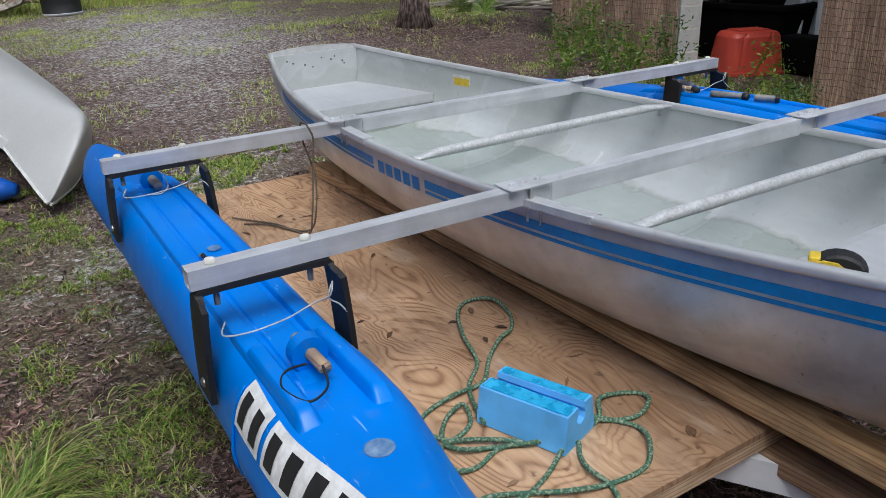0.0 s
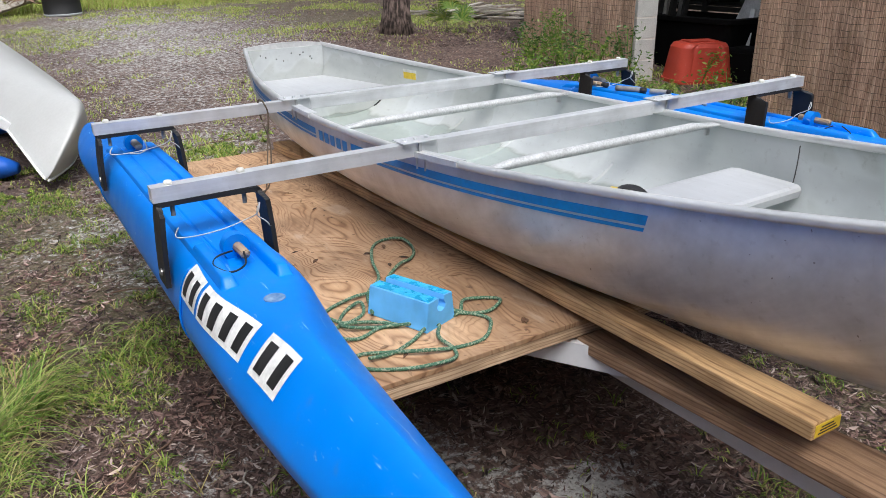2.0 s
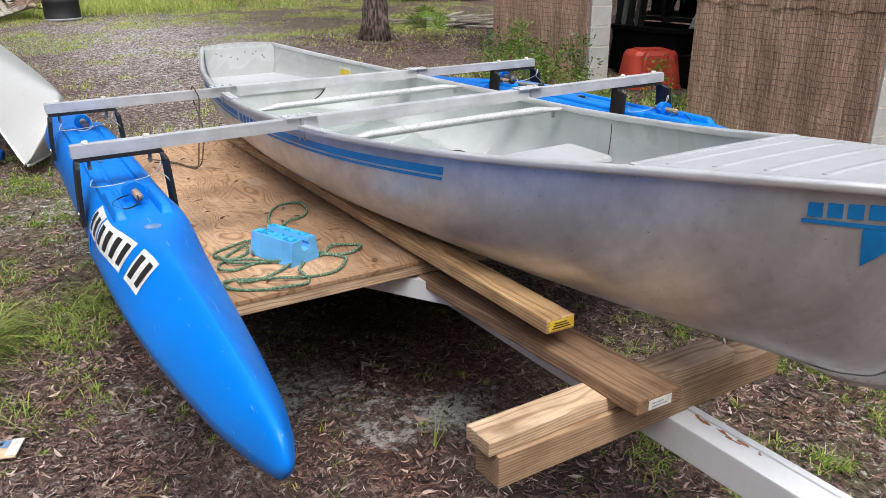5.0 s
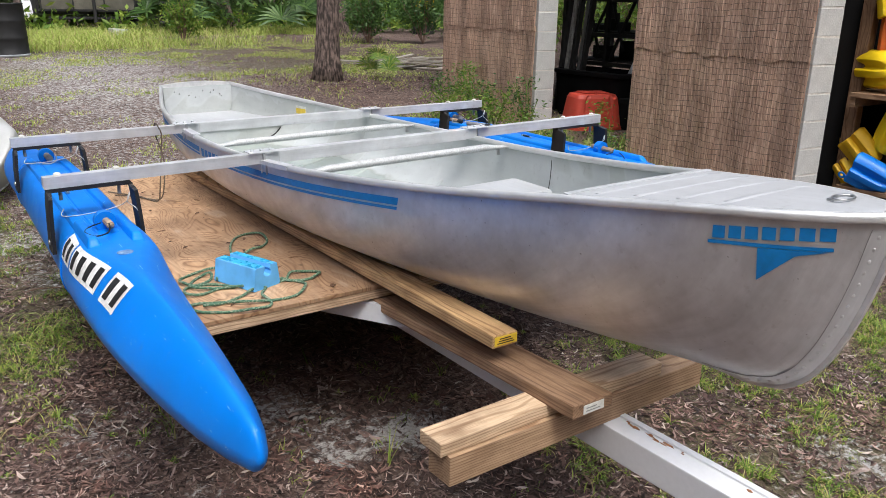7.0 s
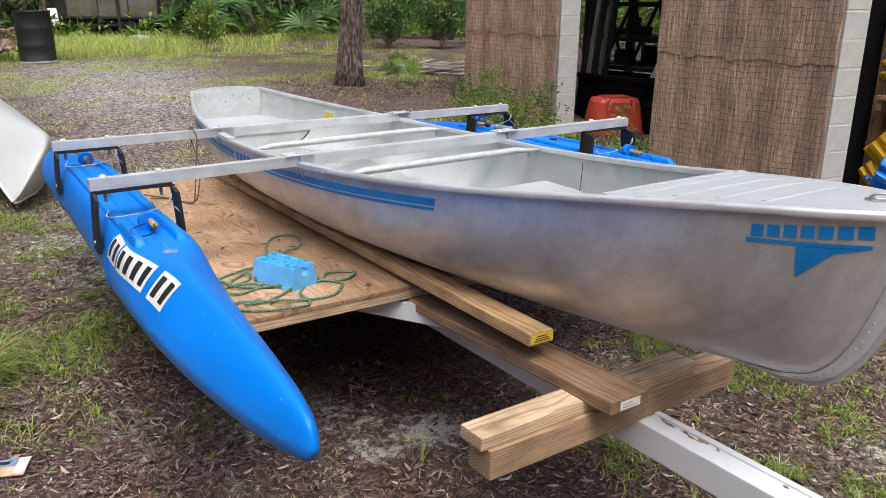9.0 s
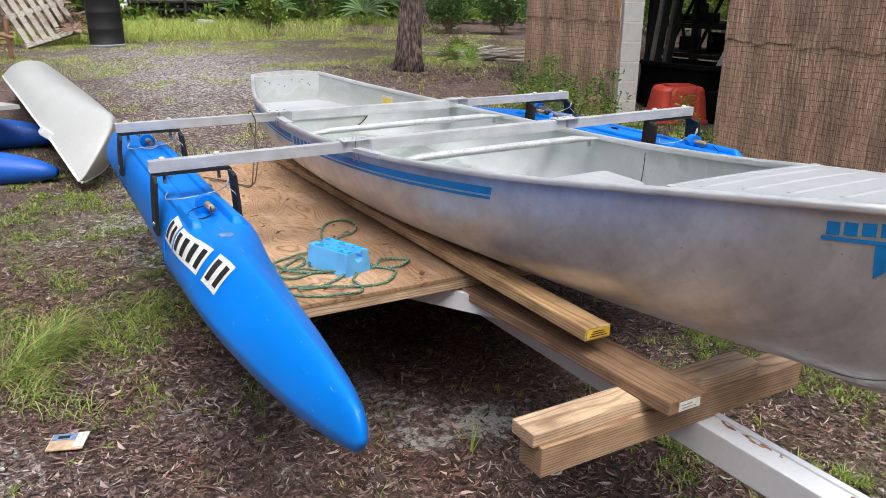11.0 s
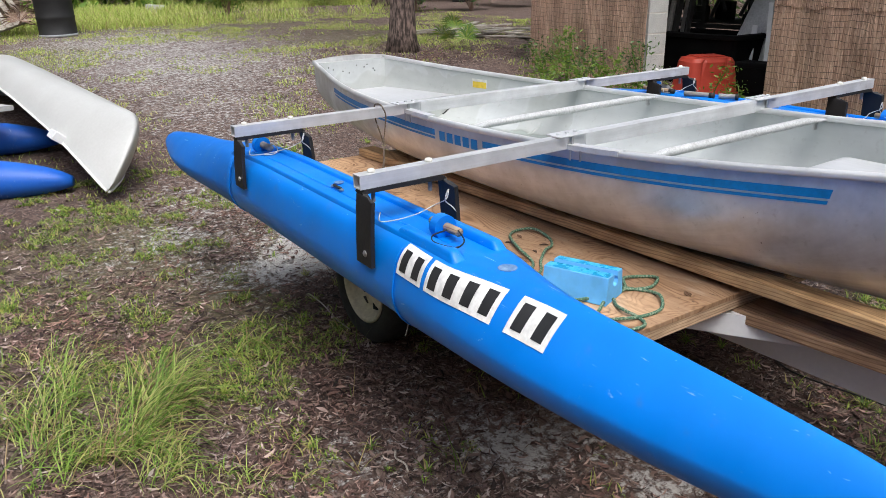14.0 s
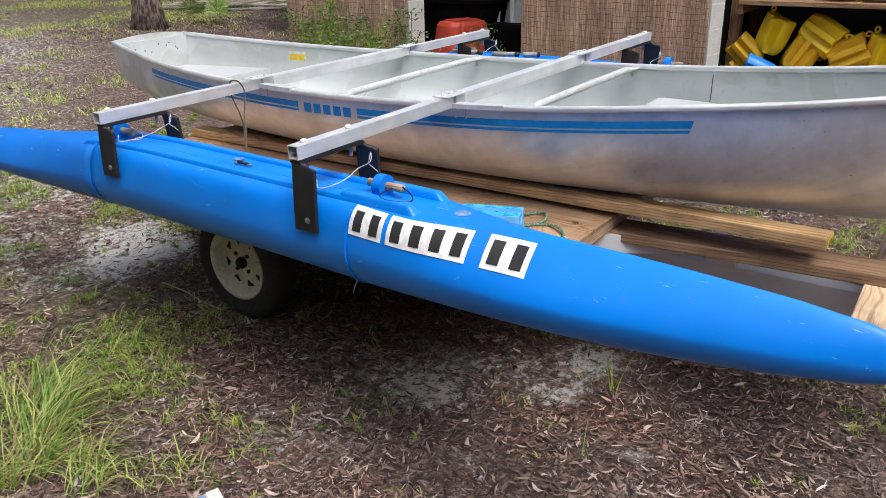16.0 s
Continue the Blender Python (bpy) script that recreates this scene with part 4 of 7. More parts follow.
    curve = [Vector((v, z)) for v, z in ((v, keel(v)) for v in np.linspace(-0.774, -0.3, 200)) if z < sheer(v) - 0.012]
    run = [0.0]
    for a, b in zip(curve, curve[1:]):
        run.append(run[-1] + (b - a).length)

    def inset(d, w, out):
        """A point on the side of the bow, d along the stem and w in from its edge."""
        v, z = (float(np.interp(d, run, [p[k] for p in curve])) for k in (0, 1))
        v2, z2 = (float(np.interp(d + 0.01, run, [p[k] for p in curve])) for k in (0, 1))
        along = Vector((v2 - v, z2 - z))
        if along.length < 1e-6:
            along = Vector((1, 0))
        along.normalize()
        v, z = v - along.y * w, z + along.x * w
        return side_point(v, max(sheer(v) - z, 0.014), out)
    length = min(run[-1], 0.62)
    for s in (-1, 1):
        bm = bmesh.new()
        rows = [[bm.verts.new((q.x * -s, q.y, q.z)) for q in (inset(d, w, 0.0016) for w in (0.002, 0.008, 0.014, 0.02, 0.0255, 0.0265))] for d in np.linspace(0.0, length, 60)]
        for a, b in zip(rows, rows[1:]):
            for k in range(5):
                bm.faces.new((a[k], a[k + 1], b[k + 1], b[k]))
        part("stem_plate", bm, M_STEM, ob, "riveted stem plate, a shade darker", True)
    part("plate_seam", tube([inset(d, 0.0272, 0.0003) for d in np.linspace(0.0, length, 60)], 0.0007, 6), M_PIPE, ob, "dark seam of the stem plate", True)
    for k in range(22):
        p = inset(0.012 + k * 0.0262, 0.0165, 0.0014)
        part("rivet", lathe([(0.0042, 0), (0.0036, 0.0007), (0.0012, 0.0011)], 10, Matrix.Translation(p) @ pose(0, 0, 0, 0, -90, 25)), M_TRIM, ob)
    # side stripes, name in plain blocks, maker's mark in plain shapes
    part("side_stripe", side_strip(0.457, 1.685, 0.04, 0.063, 0.001, 60, 0.006), M_DECAL, ob, "broad blue stripe")
    part("side_stripe", side_strip(0.465, 1.685, 0.069, 0.078, 0.001, 60, 0.003), M_DECAL, ob, "thin blue stripe")
    part("side_stripe", side_strip(2.0, 3.18, 0.04, 0.063, 0.001, 60), M_DECAL, ob, "broad blue stripe")
    part("side_stripe", side_strip(2.0, 3.16, 0.069, 0.078, 0.001, 60), M_DECAL, ob, "thin blue stripe")
    for k in range(5):
        v0 = 1.715 + k * 0.053
        part("name_block", side_strip(v0, v0 + 0.04, 0.041, 0.078, 0.0011, 4), M_DECAL, ob, "plain blue block of a name")
    for k in range(7):
        v0 = -0.702 + k * 0.0306
        part("mark_block", side_strip(v0, v0 + 0.0238, 0.026 + 0.0015 * k, 0.053 + 0.0015 * k, 0.0014, 3), M_DECAL, ob, "plain blue block of a maker's mark")
    part("mark_bar", side_strip(-0.7, -0.486, 0.066, 0.074, 0.0014, 16), M_DECAL, ob)
    bm = bmesh.new()
    rows = []
    for v in np.linspace(-0.697, -0.58, 14):
        low = float(np.interp(v, [-0.697, -0.644, -0.58], [0.075, 0.087, 0.146]))
        rows.append([bm.verts.new(side_point(v, 0.075 + (low - 0.075) * k / 4, 0.0014)) for k in range(5)])
    for r0, r1 in zip(rows, rows[1:]):
        for k in range(4):
            bm.faces.new((r0[k], r0[k + 1], r1[k + 1], r1[k]))
    part("mark_wedge", bm, M_DECAL, ob)
    # label on the far inner side
    bm = bmesh.new()
    for z0, z1 in ((1.012, 1.045),):
        vs = [bm.verts.new(hull_point(v, 1, 0.009) - Vector((0, 0, sheer(v) - z))) for v, z in ((2.9, z0), (3.0, z0), (3.0, z1), (2.9, z1))]
        bm.faces.new(vs)
    part("capacity_label", bm, M_LABEL, ob, "small yellow label")
    bm = bmesh.new()
    vs = [bm.verts.new(hull_point(v, 1, 0.008) - Vector((0, 0, sheer(v) - z))) for v, z in ((2.895, 0.99), (3.005, 0.99), (3.005, 1.06), (2.895, 1.06))]
    bm.faces.new(vs)
    part("capacity_label", bm, M_TAG, ob, "white backing of the label")
    # thwarts
    for v, z in ((1.0, 1.11), (1.8, 1.083)):
        w = half_width(v) - 0.004
        path = [(-w, v, z), (-w + 0.05, v, z + 0.002), (-w + 0.11, v, z + 0.006), (0, v, z + 0.011), (w - 0.11, v, z + 0.015), (w - 0.05, v, z + 0.012), (w - 0.01, v, z + 0.012)]
        part("thwart_bracket", box(w - 0.05, w - 0.034, v - 0.003, v + 0.009, z - 0.02, z + 0.008, 0.003), M_STEEL, ob, "small bent bracket")
        rows = []
        for k, p in enumerate(path):
            a, b = ((0.022, 0.004), (0.019, 0.008), (0.014, 0.0138), (0.014, 0.014), (0.014, 0.0138), (0.019, 0.008), (0.022, 0.004))[k]
            rows.append([(p[0], p[1] + a * math.cos(q), p[2] + b * math.sin(q)) for q in np.linspace(0, 2 * math.pi, 15)[:-1]])
        part("thwart", loft(rows), M_THWART, ob, "pitted round aluminium thwart", True)
        for s in (-1, 1):
            part("thwart_bolt", lathe([(0.008, 0), (0.008, 0.004), (0.003, 0.006)], 8, pose(s * (w - 0.02), v, z + 0.004)), M_STEEL, ob)
    # pressed floor ribs
    for v in (0.95, 1.45, 2.05, 2.45):
        path = [hull_point(v, f, 0.008) for f in np.linspace(-0.62, 0.62, 26)]
        part("floor_rib", sweep(bmesh.new(), path, [(-0.012, -0.002), (0.012, -0.002), (0.007, 0.006), (-0.007, 0.006)]), M_INSIDE, ob)
    part("keelson", sweep(bmesh.new(), [hull_point(v, 0, 0.007) for v in np.linspace(-0.1, 2.7, 24)], [(-0.03, -0.002), (0.03, -0.002), (0.022, 0.008), (-0.022, 0.008)]), M_INSIDE, ob)
    return ob


canoe()


def crossbeam(v, z, rise, label):
    """A square tube across the canoe: a wide middle length sleeved over two arms, clamped to the gunwales."""
    ob = thing("crossbeam", label, "crossbeam", "crossbeams of the trimaran", "", TRI @ pose(0, v, z, 0, rise, 0.5))
    w = half_width(v)
    for s in (-1, 1):
        bm = bmesh.new()
        x0, x1 = s * 0.42, s * 1.217
        outer = [(-0.019, -0.038), (0.019, -0.038), (0.019, 0), (-0.019, 0)]
        inner = [(-0.0165, -0.0355), (0.0165, -0.0355), (0.0165, -0.0025), (-0.0165, -0.0025)]
        rings = []
        for x in (x0, x1):
            rings.append(([bm.verts.new((x, a, b)) for a, b in outer], [bm.verts.new((x, a, b)) for a, b in inner]))
        (o0, i0), (o1, i1) = rings
        for k in range(4):
            j = (k + 1) % 4
            bm.faces.new((o0[k], o0[j], o1[j], o1[k]))
            bm.faces.new((i0[k], i1[k], i1[j], i0[j]))
            bm.faces.new((o1[k], o1[j], i1[j], i1[k]))
            bm.faces.new((o0[k], i0[k], i0[j], o0[j]))
        arm = part("arm", bm, M_TUBE, ob, "square aluminium tube arm, open end")
        part("clamp_plate", box(s * w - 0.055, s * w + 0.055, -0.034, 0.034, 0.003, 0.0065, 0.001), M_TUBE, ob)
        for dx in (-0.035, 0.0, 0.035):
            part("clamp_bolt", lathe([(0.007, 0), (0.007, 0.005), (0.003, 0.007)], 6, pose(s * w + dx, 0.0, 0.0065)), M_TUBE, ob)
        part("clamp_web", box(s * w - 0.004, s * w + 0.004, -0.03, -0.0225, -0.045, 0.003), M_STEEL, ob)
        if s < 0:
            run = [(s * half_width(v + d), d, sheer(v + d) - z) for d in np.linspace(-0.21, 0.06, 8)]
            part("gunwale_angle", sweep(bmesh.new(), run, [(-0.017, 0.0085), (0.017, 0.0085), (0.017, 0.0115), (-0.017, 0.0115)]), M_TUBE, ob, "aluminium angle along the gunwale")
            run = [(s * (half_width(v + d) + 0.0155), d, sheer(v + d) - z) for d in np.linspace(-0.21, 0.06, 8)]
            part("gunwale_angle_leg", sweep(bmesh.new(), run, [(-0.0014, -0.005), (0.0014, -0.005), (0.0014, 0.0083), (-0.0014, 0.0083)]), M_TUBE, ob)
        for dy in (-0.075, -0.035):
            part("clamp_bolt", rod((s * (half_width(v + dy) + 0.0195), dy, sheer(v + dy) - z - 0.035), (s * (half_width(v + dy) + 0.0195), dy, sheer(v + dy) - z - 0.002), 0.0032, 8), M_STEEL, ob)
        for d in (0.045, 0.225):
            part("nylon_cap", lathe([(0.0105, 0), (0.0112, 0.004), (0.009, 0.009), (0.004, 0.0105)], 12, pose(s * (1.217 - d), 0, 0)), M_NYLON, arm, "white nylon bolt cap", True)
    part("sleeve", box(-w + 0.06, w - 0.06, -0.022, 0.022, -0.0415, 0.0025, 0.002), M_TUBE, ob, "wider middle tube")
    return ob


crossbeam(1.27, 1.149, -0.45, "square aluminium crossbeam clamped over the forward canoe gunwales")
crossbeam(2.24, 1.119, 0.0, "square aluminium crossbeam over the canoe, cord hung on it")

# ---- outrigger floats ----
FW = table([(-0.262, 0.005), (-0.25, 0.015), (-0.21, 0.031), (-0.1, 0.057), (0.1, 0.084), (0.3, 0.104), (0.5, 0.12), (0.75, 0.134), (1.0, 0.141), (1.09, 0.141), (1.13, 0.133), (1.3, 0.132), (2.4, 0.132), (2.6, 0.132), (2.85, 0.129), (3.15, 0.119), (3.38, 0.097), (3.55, 0.064), (3.65, 0.036), (3.7, 0.01)])
FT = table([(-0.262, 0.895), (-0.25, 0.925), (-0.21, 0.947), (-0.1, 0.966), (0.1, 0.98), (0.3, 0.987), (0.55, 0.992), (0.8, 0.997), (1.0, 0.998), (2.4, 0.985), (2.65, 0.968), (2.85, 0.948), (3.15, 0.922), (3.45, 0.888), (3.62, 0.86), (3.7, 0.832)])
FB = table([(-0.262, 0.88), (-0.25, 0.86), (-0.21, 0.842), (-0.1, 0.818), (0.1, 0.788), (0.3, 0.767), (0.55, 0.752), (0.8, 0.743), (1.1, 0.737), (2.0, 0.737), (2.6, 0.737), (3.0, 0.73), (3.2, 0.728), (3.38, 0.742), (3.5, 0.766), (3.6, 0.79), (3.67, 0.81), (3.7, 0.825)])
FLAT = table([(-0.262, 0.0), (0.45, 0.0), (0.6, 0.12), (0.75, 0.5), (0.9, 0.95), (1.0, 1.0), (2.35, 1.0), (2.55, 0.8), (2.8, 0.2), (3.7, 0.0)])


def float_section(v, n=48):
    w, top, low, flat = FW(v), FT(v), FB(v), FLAT(v)
    zw = low + (top - low) * (0.5 - 0.08 * (1 - flat))
    pts = []
    for i in range(n):
        a = 2 * math.pi * i / n
        c, s = math.cos(a), math.sin(a)
        if s >= 0:
            tau = s ** (2 / (1.75 + 1.9 * flat))
            z = zw + (top - zw) * tau
            square = math.copysign(abs(c) ** (2 / 4.6), c) * (1 - 0.13 * tau)
            peaked = math.copysign(max(1 - tau ** 1.3, 0.0) ** (0.5 + 0.29 * min(1.0, max(0.0, (v + 0.25) / 0.25)) * min(1.0, max(0.0, (2.4 - v) / 0.5))), c)
            x = w * (square * flat + peaked * (1 - flat))
            if flat > 0.5 and z > top - 0.012:
                z = min(z, top - 0.002)
        else:
            x = w * math.copysign(abs(c) ** (2 / 2.15), c)
            z = zw - (zw - low) * (-s) ** (2 / 2.1)
        pts.append(Vector((x, v, z)))
    return pts


def float_surface(v, x_side, z, out=0.0):
    """The point on the outer side of the float at height z."""
    pts = sorted((p.z, abs(p.x)) for p in float_section(v, 96) if p.x * x_side > 0)
    zs, xs = [p[0] for p in pts], [p[1] for p in pts]
    x = float(np.interp(z, zs, xs))
    slope = (float(np.interp(z + 0.004, zs, xs)) - float(np.interp(z - 0.004, zs, xs))) / 0.008
    k = out / math.sqrt(1 + slope * slope)
    return Vector((math.copysign(x + k, x_side), v, z - k * slope))


def outrigger(u, numbered, label, lift=0.0, eye_v=1.06):
    m = TRI @ pose(u, 0, lift)
    ob = thing("outrigger_float", label, "outrigger float", "floats of the trimaran", "", m)
    side = -1 if u < 0 else 1
    vs = [-0.262, -0.258, -0.25, -0.235, -0.21, -0.17, -0.11] + list(np.arange(-0.04, 2.36, 0.055)) + [2.36]
    part("float_body", loft([float_section(v, 96) for v in vs]), M_FLOAT, ob, "bright blue moulded plastic float", True)
    vs = list(np.arange(2.36, 3.6, 0.055)) + [3.6, 3.65, 3.68, 3.695, 3.7]
    part("float_end", loft([[Vector((p.x * 0.985, p.y, p.z - 0.002)) for p in float_section(v, 96)] for v in vs]), M_FLOAT_END, ob, "duller separate tapered end piece", True)
    for v, k in ((2.36, 1.008), (1.085, 1.006)):
        ring = [Vector((p.x * k, v, 0.86 + (p.z - 0.86) * k)) for p in float_section(v, 72)]
        if k < 1.01:
            ring = [p for p in ring if p.x < 0.02 and p.z < 0.985]
            ring.sort(key=lambda p: math.atan2(p.z - 0.86, p.x) % (2 * math.pi))
            part("moulding_seam", tube(ring, 0.003, 6), M_FLOAT, ob, smooth=True)
        else:
            ring = [p for p in ring if p.z < 0.965]
            ring.sort(key=lambda p: math.atan2(p.z - 0.86, p.x) if math.atan2(p.z - 0.86, p.x) < 1.5 else math.atan2(p.z - 0.86, p.x) - 2 * math.pi)
            part("moulding_seam", tube(ring, 0.003, 6), M_HOLE, ob, "dark moulding seam", True)
    # two raised ribs along the deck, ending in ramps, and a low panel between them
    tops = {}

    def deck_z(v, x):
        if v not in tops:
            up = sorted(((p.x, p.z) for p in float_section(v, 160) if p.z > FB(v) + (FT(v) - FB(v)) * 0.45))
            tops[v] = ([p[0] for p in up], [p[1] for p in up])
        return float(np.interp(x, *tops[v]))

    def strip(name, x0, x1, h, v0, v1, ends=0.06, edge=0.007, label=""):
        rows = []
        for v in np.concatenate([np.linspace(v0, v0 + ends, 8), np.linspace(v0 + ends, v1 - ends, 26)[1:-1], np.linspace(v1 - ends, v1, 8)]):
            k = min(1.0, (v - v0) / ends + 0.02, (v1 - v) / ends + 0.02)
            k = k * k * (3 - 2 * k)
            ring = [(x0, v, deck_z(v, x0) - 0.012), (x1, v, deck_z(v, x1) - 0.012)]
            for q in np.linspace(0, 1, 6):
                x = x1 - edge * q
                ring.append((x, v, deck_z(v, x) - 0.003 + (h + 0.003) * k * math.sin(q * math.pi / 2) ** 0.8))
            for q in np.linspace(1, 0, 6):
                x = x0 + edge * q
                ring.append((x, v, deck_z(v, x) - 0.003 + (h + 0.003) * k * math.sin(q * math.pi / 2) ** 0.8))
            rows.append(ring)
        return part(name, loft(rows), M_FLOAT, ob, label, True)
    strip("deck_panel", -0.034, 0.034, 0.004, 0.98, 2.44)
    for s in (-1, 1):
        strip("deck_rib", min(s * 0.042, s * 0.084), max(s * 0.042, s * 0.084), 0.011, 0.875, 2.47, 0.05)
        strip("rib_ramp", min(s * 0.041, s * 0.083), max(s * 0.041, s * 0.083), 0.021, 0.88, 1.18, 0.04, 0.012)
    # dowel pegs in moulded eyes
    for v in (eye_v, 2.33):
        eye = part("moulded_eye", tube([(0, v - 0.015, FT(v) + 0.026), (0, v - 0.013, FT(v) + 0.026), (0, v + 0.013, FT(v) + 0.026), (0, v + 0.015, FT(v) + 0.026)], 0.032, 28), M_FLOAT, ob, "moulded plastic eye", False)
        if v < 2:
            part("dowel", tube([(0.004, v - 0.07, FT(v) + 0.027), (0.004, v - 0.068, FT(v) + 0.027), (0, v + 0.05, FT(v) + 0.029)], 0.0115, 12), M_DOWEL, eye, "worn wooden dowel", True)
        else:
            pipe = part("pipe", tube([(0.004, v - 0.085, FT(v) + 0.027), (0, v + 0.04, FT(v) + 0.029)], 0.0135, 14), M_PIPE, eye, "short grey pipe", True)
            part("smudge_tie", tube(smooth_path([(-0.03, v - 0.1, FT(v) + 0.01), (0.0, v - 0.12, FT(v) + 0.011), (0.03, v - 0.09, FT(v) + 0.02), (0.034, v - 0.02, FT(v) + 0.034)], 5), 0.002, 6), M_CORDW, eye, "thin white tie", True)
    part("drain_cap", lathe([(0.023, 0), (0.023, 0.003), (0.02, 0.0036)], 20, pose(0.0, 0.79, FT(0.79) - 0.0035, -1.0, 0, 0)), M_CAP, ob, "worn round cap")
    pad = part("pad_eye", rod((-0.026, 1.595, FT(1.65) + 0.011), (-0.026, 1.64, FT(1.65) + 0.011), 0.005, 8), M_BLACK, ob, "small black pad eye", True)
    for v in (1.587, 1.647):
        part("screw_head", lathe([(0.008, 0), (0.008, 0.004), (0.003, 0.006)], 10, pose(-0.026, v, FT(v) + 0.006)), M_STEEL, pad)
    part("drain_cap", lathe([(0.016, 0), (0.016, 0.0025), (0.012, 0.003)], 20, pose(0.01, 1.68, FT(1.68) + 0.0045)), M_CAP, ob, "worn round cap")
    # steel straps that carry the crossbeams
    for v, top in ((1.229 if u < 0 else 1.25, 1.14 if u < 0 else 1.158), (2.197 if u < 0 else 2.217, 1.119)):
        zt = top - 0.0415 - lift
        outer_x = 0.132 + 0.003
        pts = [(-outer_x - 0.004, v, 0.9), (-outer_x - 0.001, v, 0.98), (-0.13, v, zt - 0.03), (-0.125, v, zt - 0.012), (-0.114, v, zt - 0.004), (0, v, zt - 0.003), (0.114, v, zt - 0.004), (0.125, v, zt - 0.012), (0.13, v, zt - 0.03), (outer_x + 0.001, v, 0.98), (outer_x + 0.004, v, 0.9)]
        pts = smooth_path(pts, 4)
        rows = []
        for i, p in enumerate(pts):
            a, c = pts[max(i - 1, 0)], pts[min(i + 1, len(pts) - 1)]
            d = (c - a).normalized()
            nrm = Vector((-d.z, 0, d.x))
            k = min(1.0, max(0.0, (zt - 0.008 - p.z) / 0.012))
            w, c = 0.02 + 0.021 * k, 0.03 * (1 - k)
            rows.append([p + nrm * 0.006 + Vector((0, c - w, 0)), p + nrm * 0.006 + Vector((0, c + w, 0)), p - nrm * 0.006 + Vector((0, c + w, 0)), p - nrm * 0.006 + Vector((0, c - w, 0))])
        strap = part("beam_strap", loft(rows), M_BLACK, ob, "black bent steel strap over the float")
        for s in (-1, 1):
            part("strap_bolt", lathe([(0.009, 0), (0.009, 0.003), (0.004, 0.006)], 10, pose(s * (outer_x + 0.01), v - 0.012, 0.935, 0, 90 * s, 0)), M_STEEL, strap, "bright bolt head")
            part("threaded_stud", rod((s * 0.09, v + 0.03, zt - 0.04), (s * 0.09, v + 0.03, zt - 0.009), 0.006, 8), M_PIPE, strap)
    # numbers as plain bars on white stickers
    if numbered:
        back = m.inverted()
        part("hanging_string", tube(smooth_path([back @ Vector(p) for p in ((0.345, 1.135, 0.79), (0.336, 1.142, 0.75), (0.34, 1.156, 0.725), (0.338, 1.164, 0.7))], 4), 0.0015, 5), M_CORDW, ob, "short white string", True)
        for v0, v1, bars in ((0.962, 1.076, 2), (0.712, 0.947, 4), (0.548, 0.67, 2)):
            n = 10
            for off, zt, zb, name, mat in ((0.0022, 0.99, 0.922, "number_sticker", M_STICKER),):
                bm = bmesh.new()
                rows = []
                for i in range(n + 1):
                    v = v0 + (v1 - v0) * i / n
                    rows.append([bm.verts.new(float_surface(v, side, z - 0.03 * (1.05 - v), off)) for z in np.linspace(zb, zt, 7)])
                for a, b in zip(rows, rows[1:]):
                    for k in range(6):
                        bm.faces.new((a[k], a[k + 1], b[k + 1], b[k]))
                st = part(name, bm, mat, ob, "white number sticker", True)
            w = (v1 - v0) / bars
            for q in range(bars):
                c0, c1 = v0 + w * (q + 0.24), v0 + w * (q + 0.76)
                bm = bmesh.new()
                rows = []
                for i in range(4):
                    v = c0 + (c1 - c0) * i / 3
                    rows.append([bm.verts.new(float_surface(v, side, z - 0.03 * (1.05 - v), 0.0036)) for z in np.linspace(0.933, 0.981, 5)])
                for a, b in zip(rows, rows[1:]):
                    for k in range(4):
                        bm.faces.new((a[k], a[k + 1], b[k + 1], b[k]))
                part("plain_bar", bm, M_INK, st, "plain black bar", True)
    return ob


outrigger(-1.08, True, "bright blue plastic outrigger float with white stickers, beside the plywood deck")
outrigger(1.08, False, "bright blue plastic outrigger float on the shed side of the canoe", 0.008, 1.11)

def loose_pipes():
    for x0, y0, x1, y1, r, mat, lab in ((-0.075, 2.07, -0.03, 1.93, 0.0125, M_PIPE, "short grey pipe with a black end, loose on the blue float"), (-0.02, 1.91, 0.02, 1.83, 0.0125, M_PIPE, "short grey pipe with a black end, loose on the blue float"), (-0.07, 2.34, -0.06, 2.15, 0.0105, M_DOWEL, "brown weathered pole loose on the blue float")):
        z = 1.0 + 0.0125 + r
        ob = thing("loose_pipe", lab, "pipe", "pipes on the float", "", TRI @ pose(1.08, 0, 0))
        a, c = Vector((x0, y0, z)), Vector((x1, y1, z))
        pipe = part("pipe", tube([a, a.lerp(c, 0.1), a.lerp(c, 0.84), a.lerp(c, 0.85)], r, 12), mat, ob, "", True)
        part("pipe_end", tube([a.lerp(c, 0.85), c], r * 1.12, 12), M_BLACK, pipe, "black end", True)


loose_pipes()

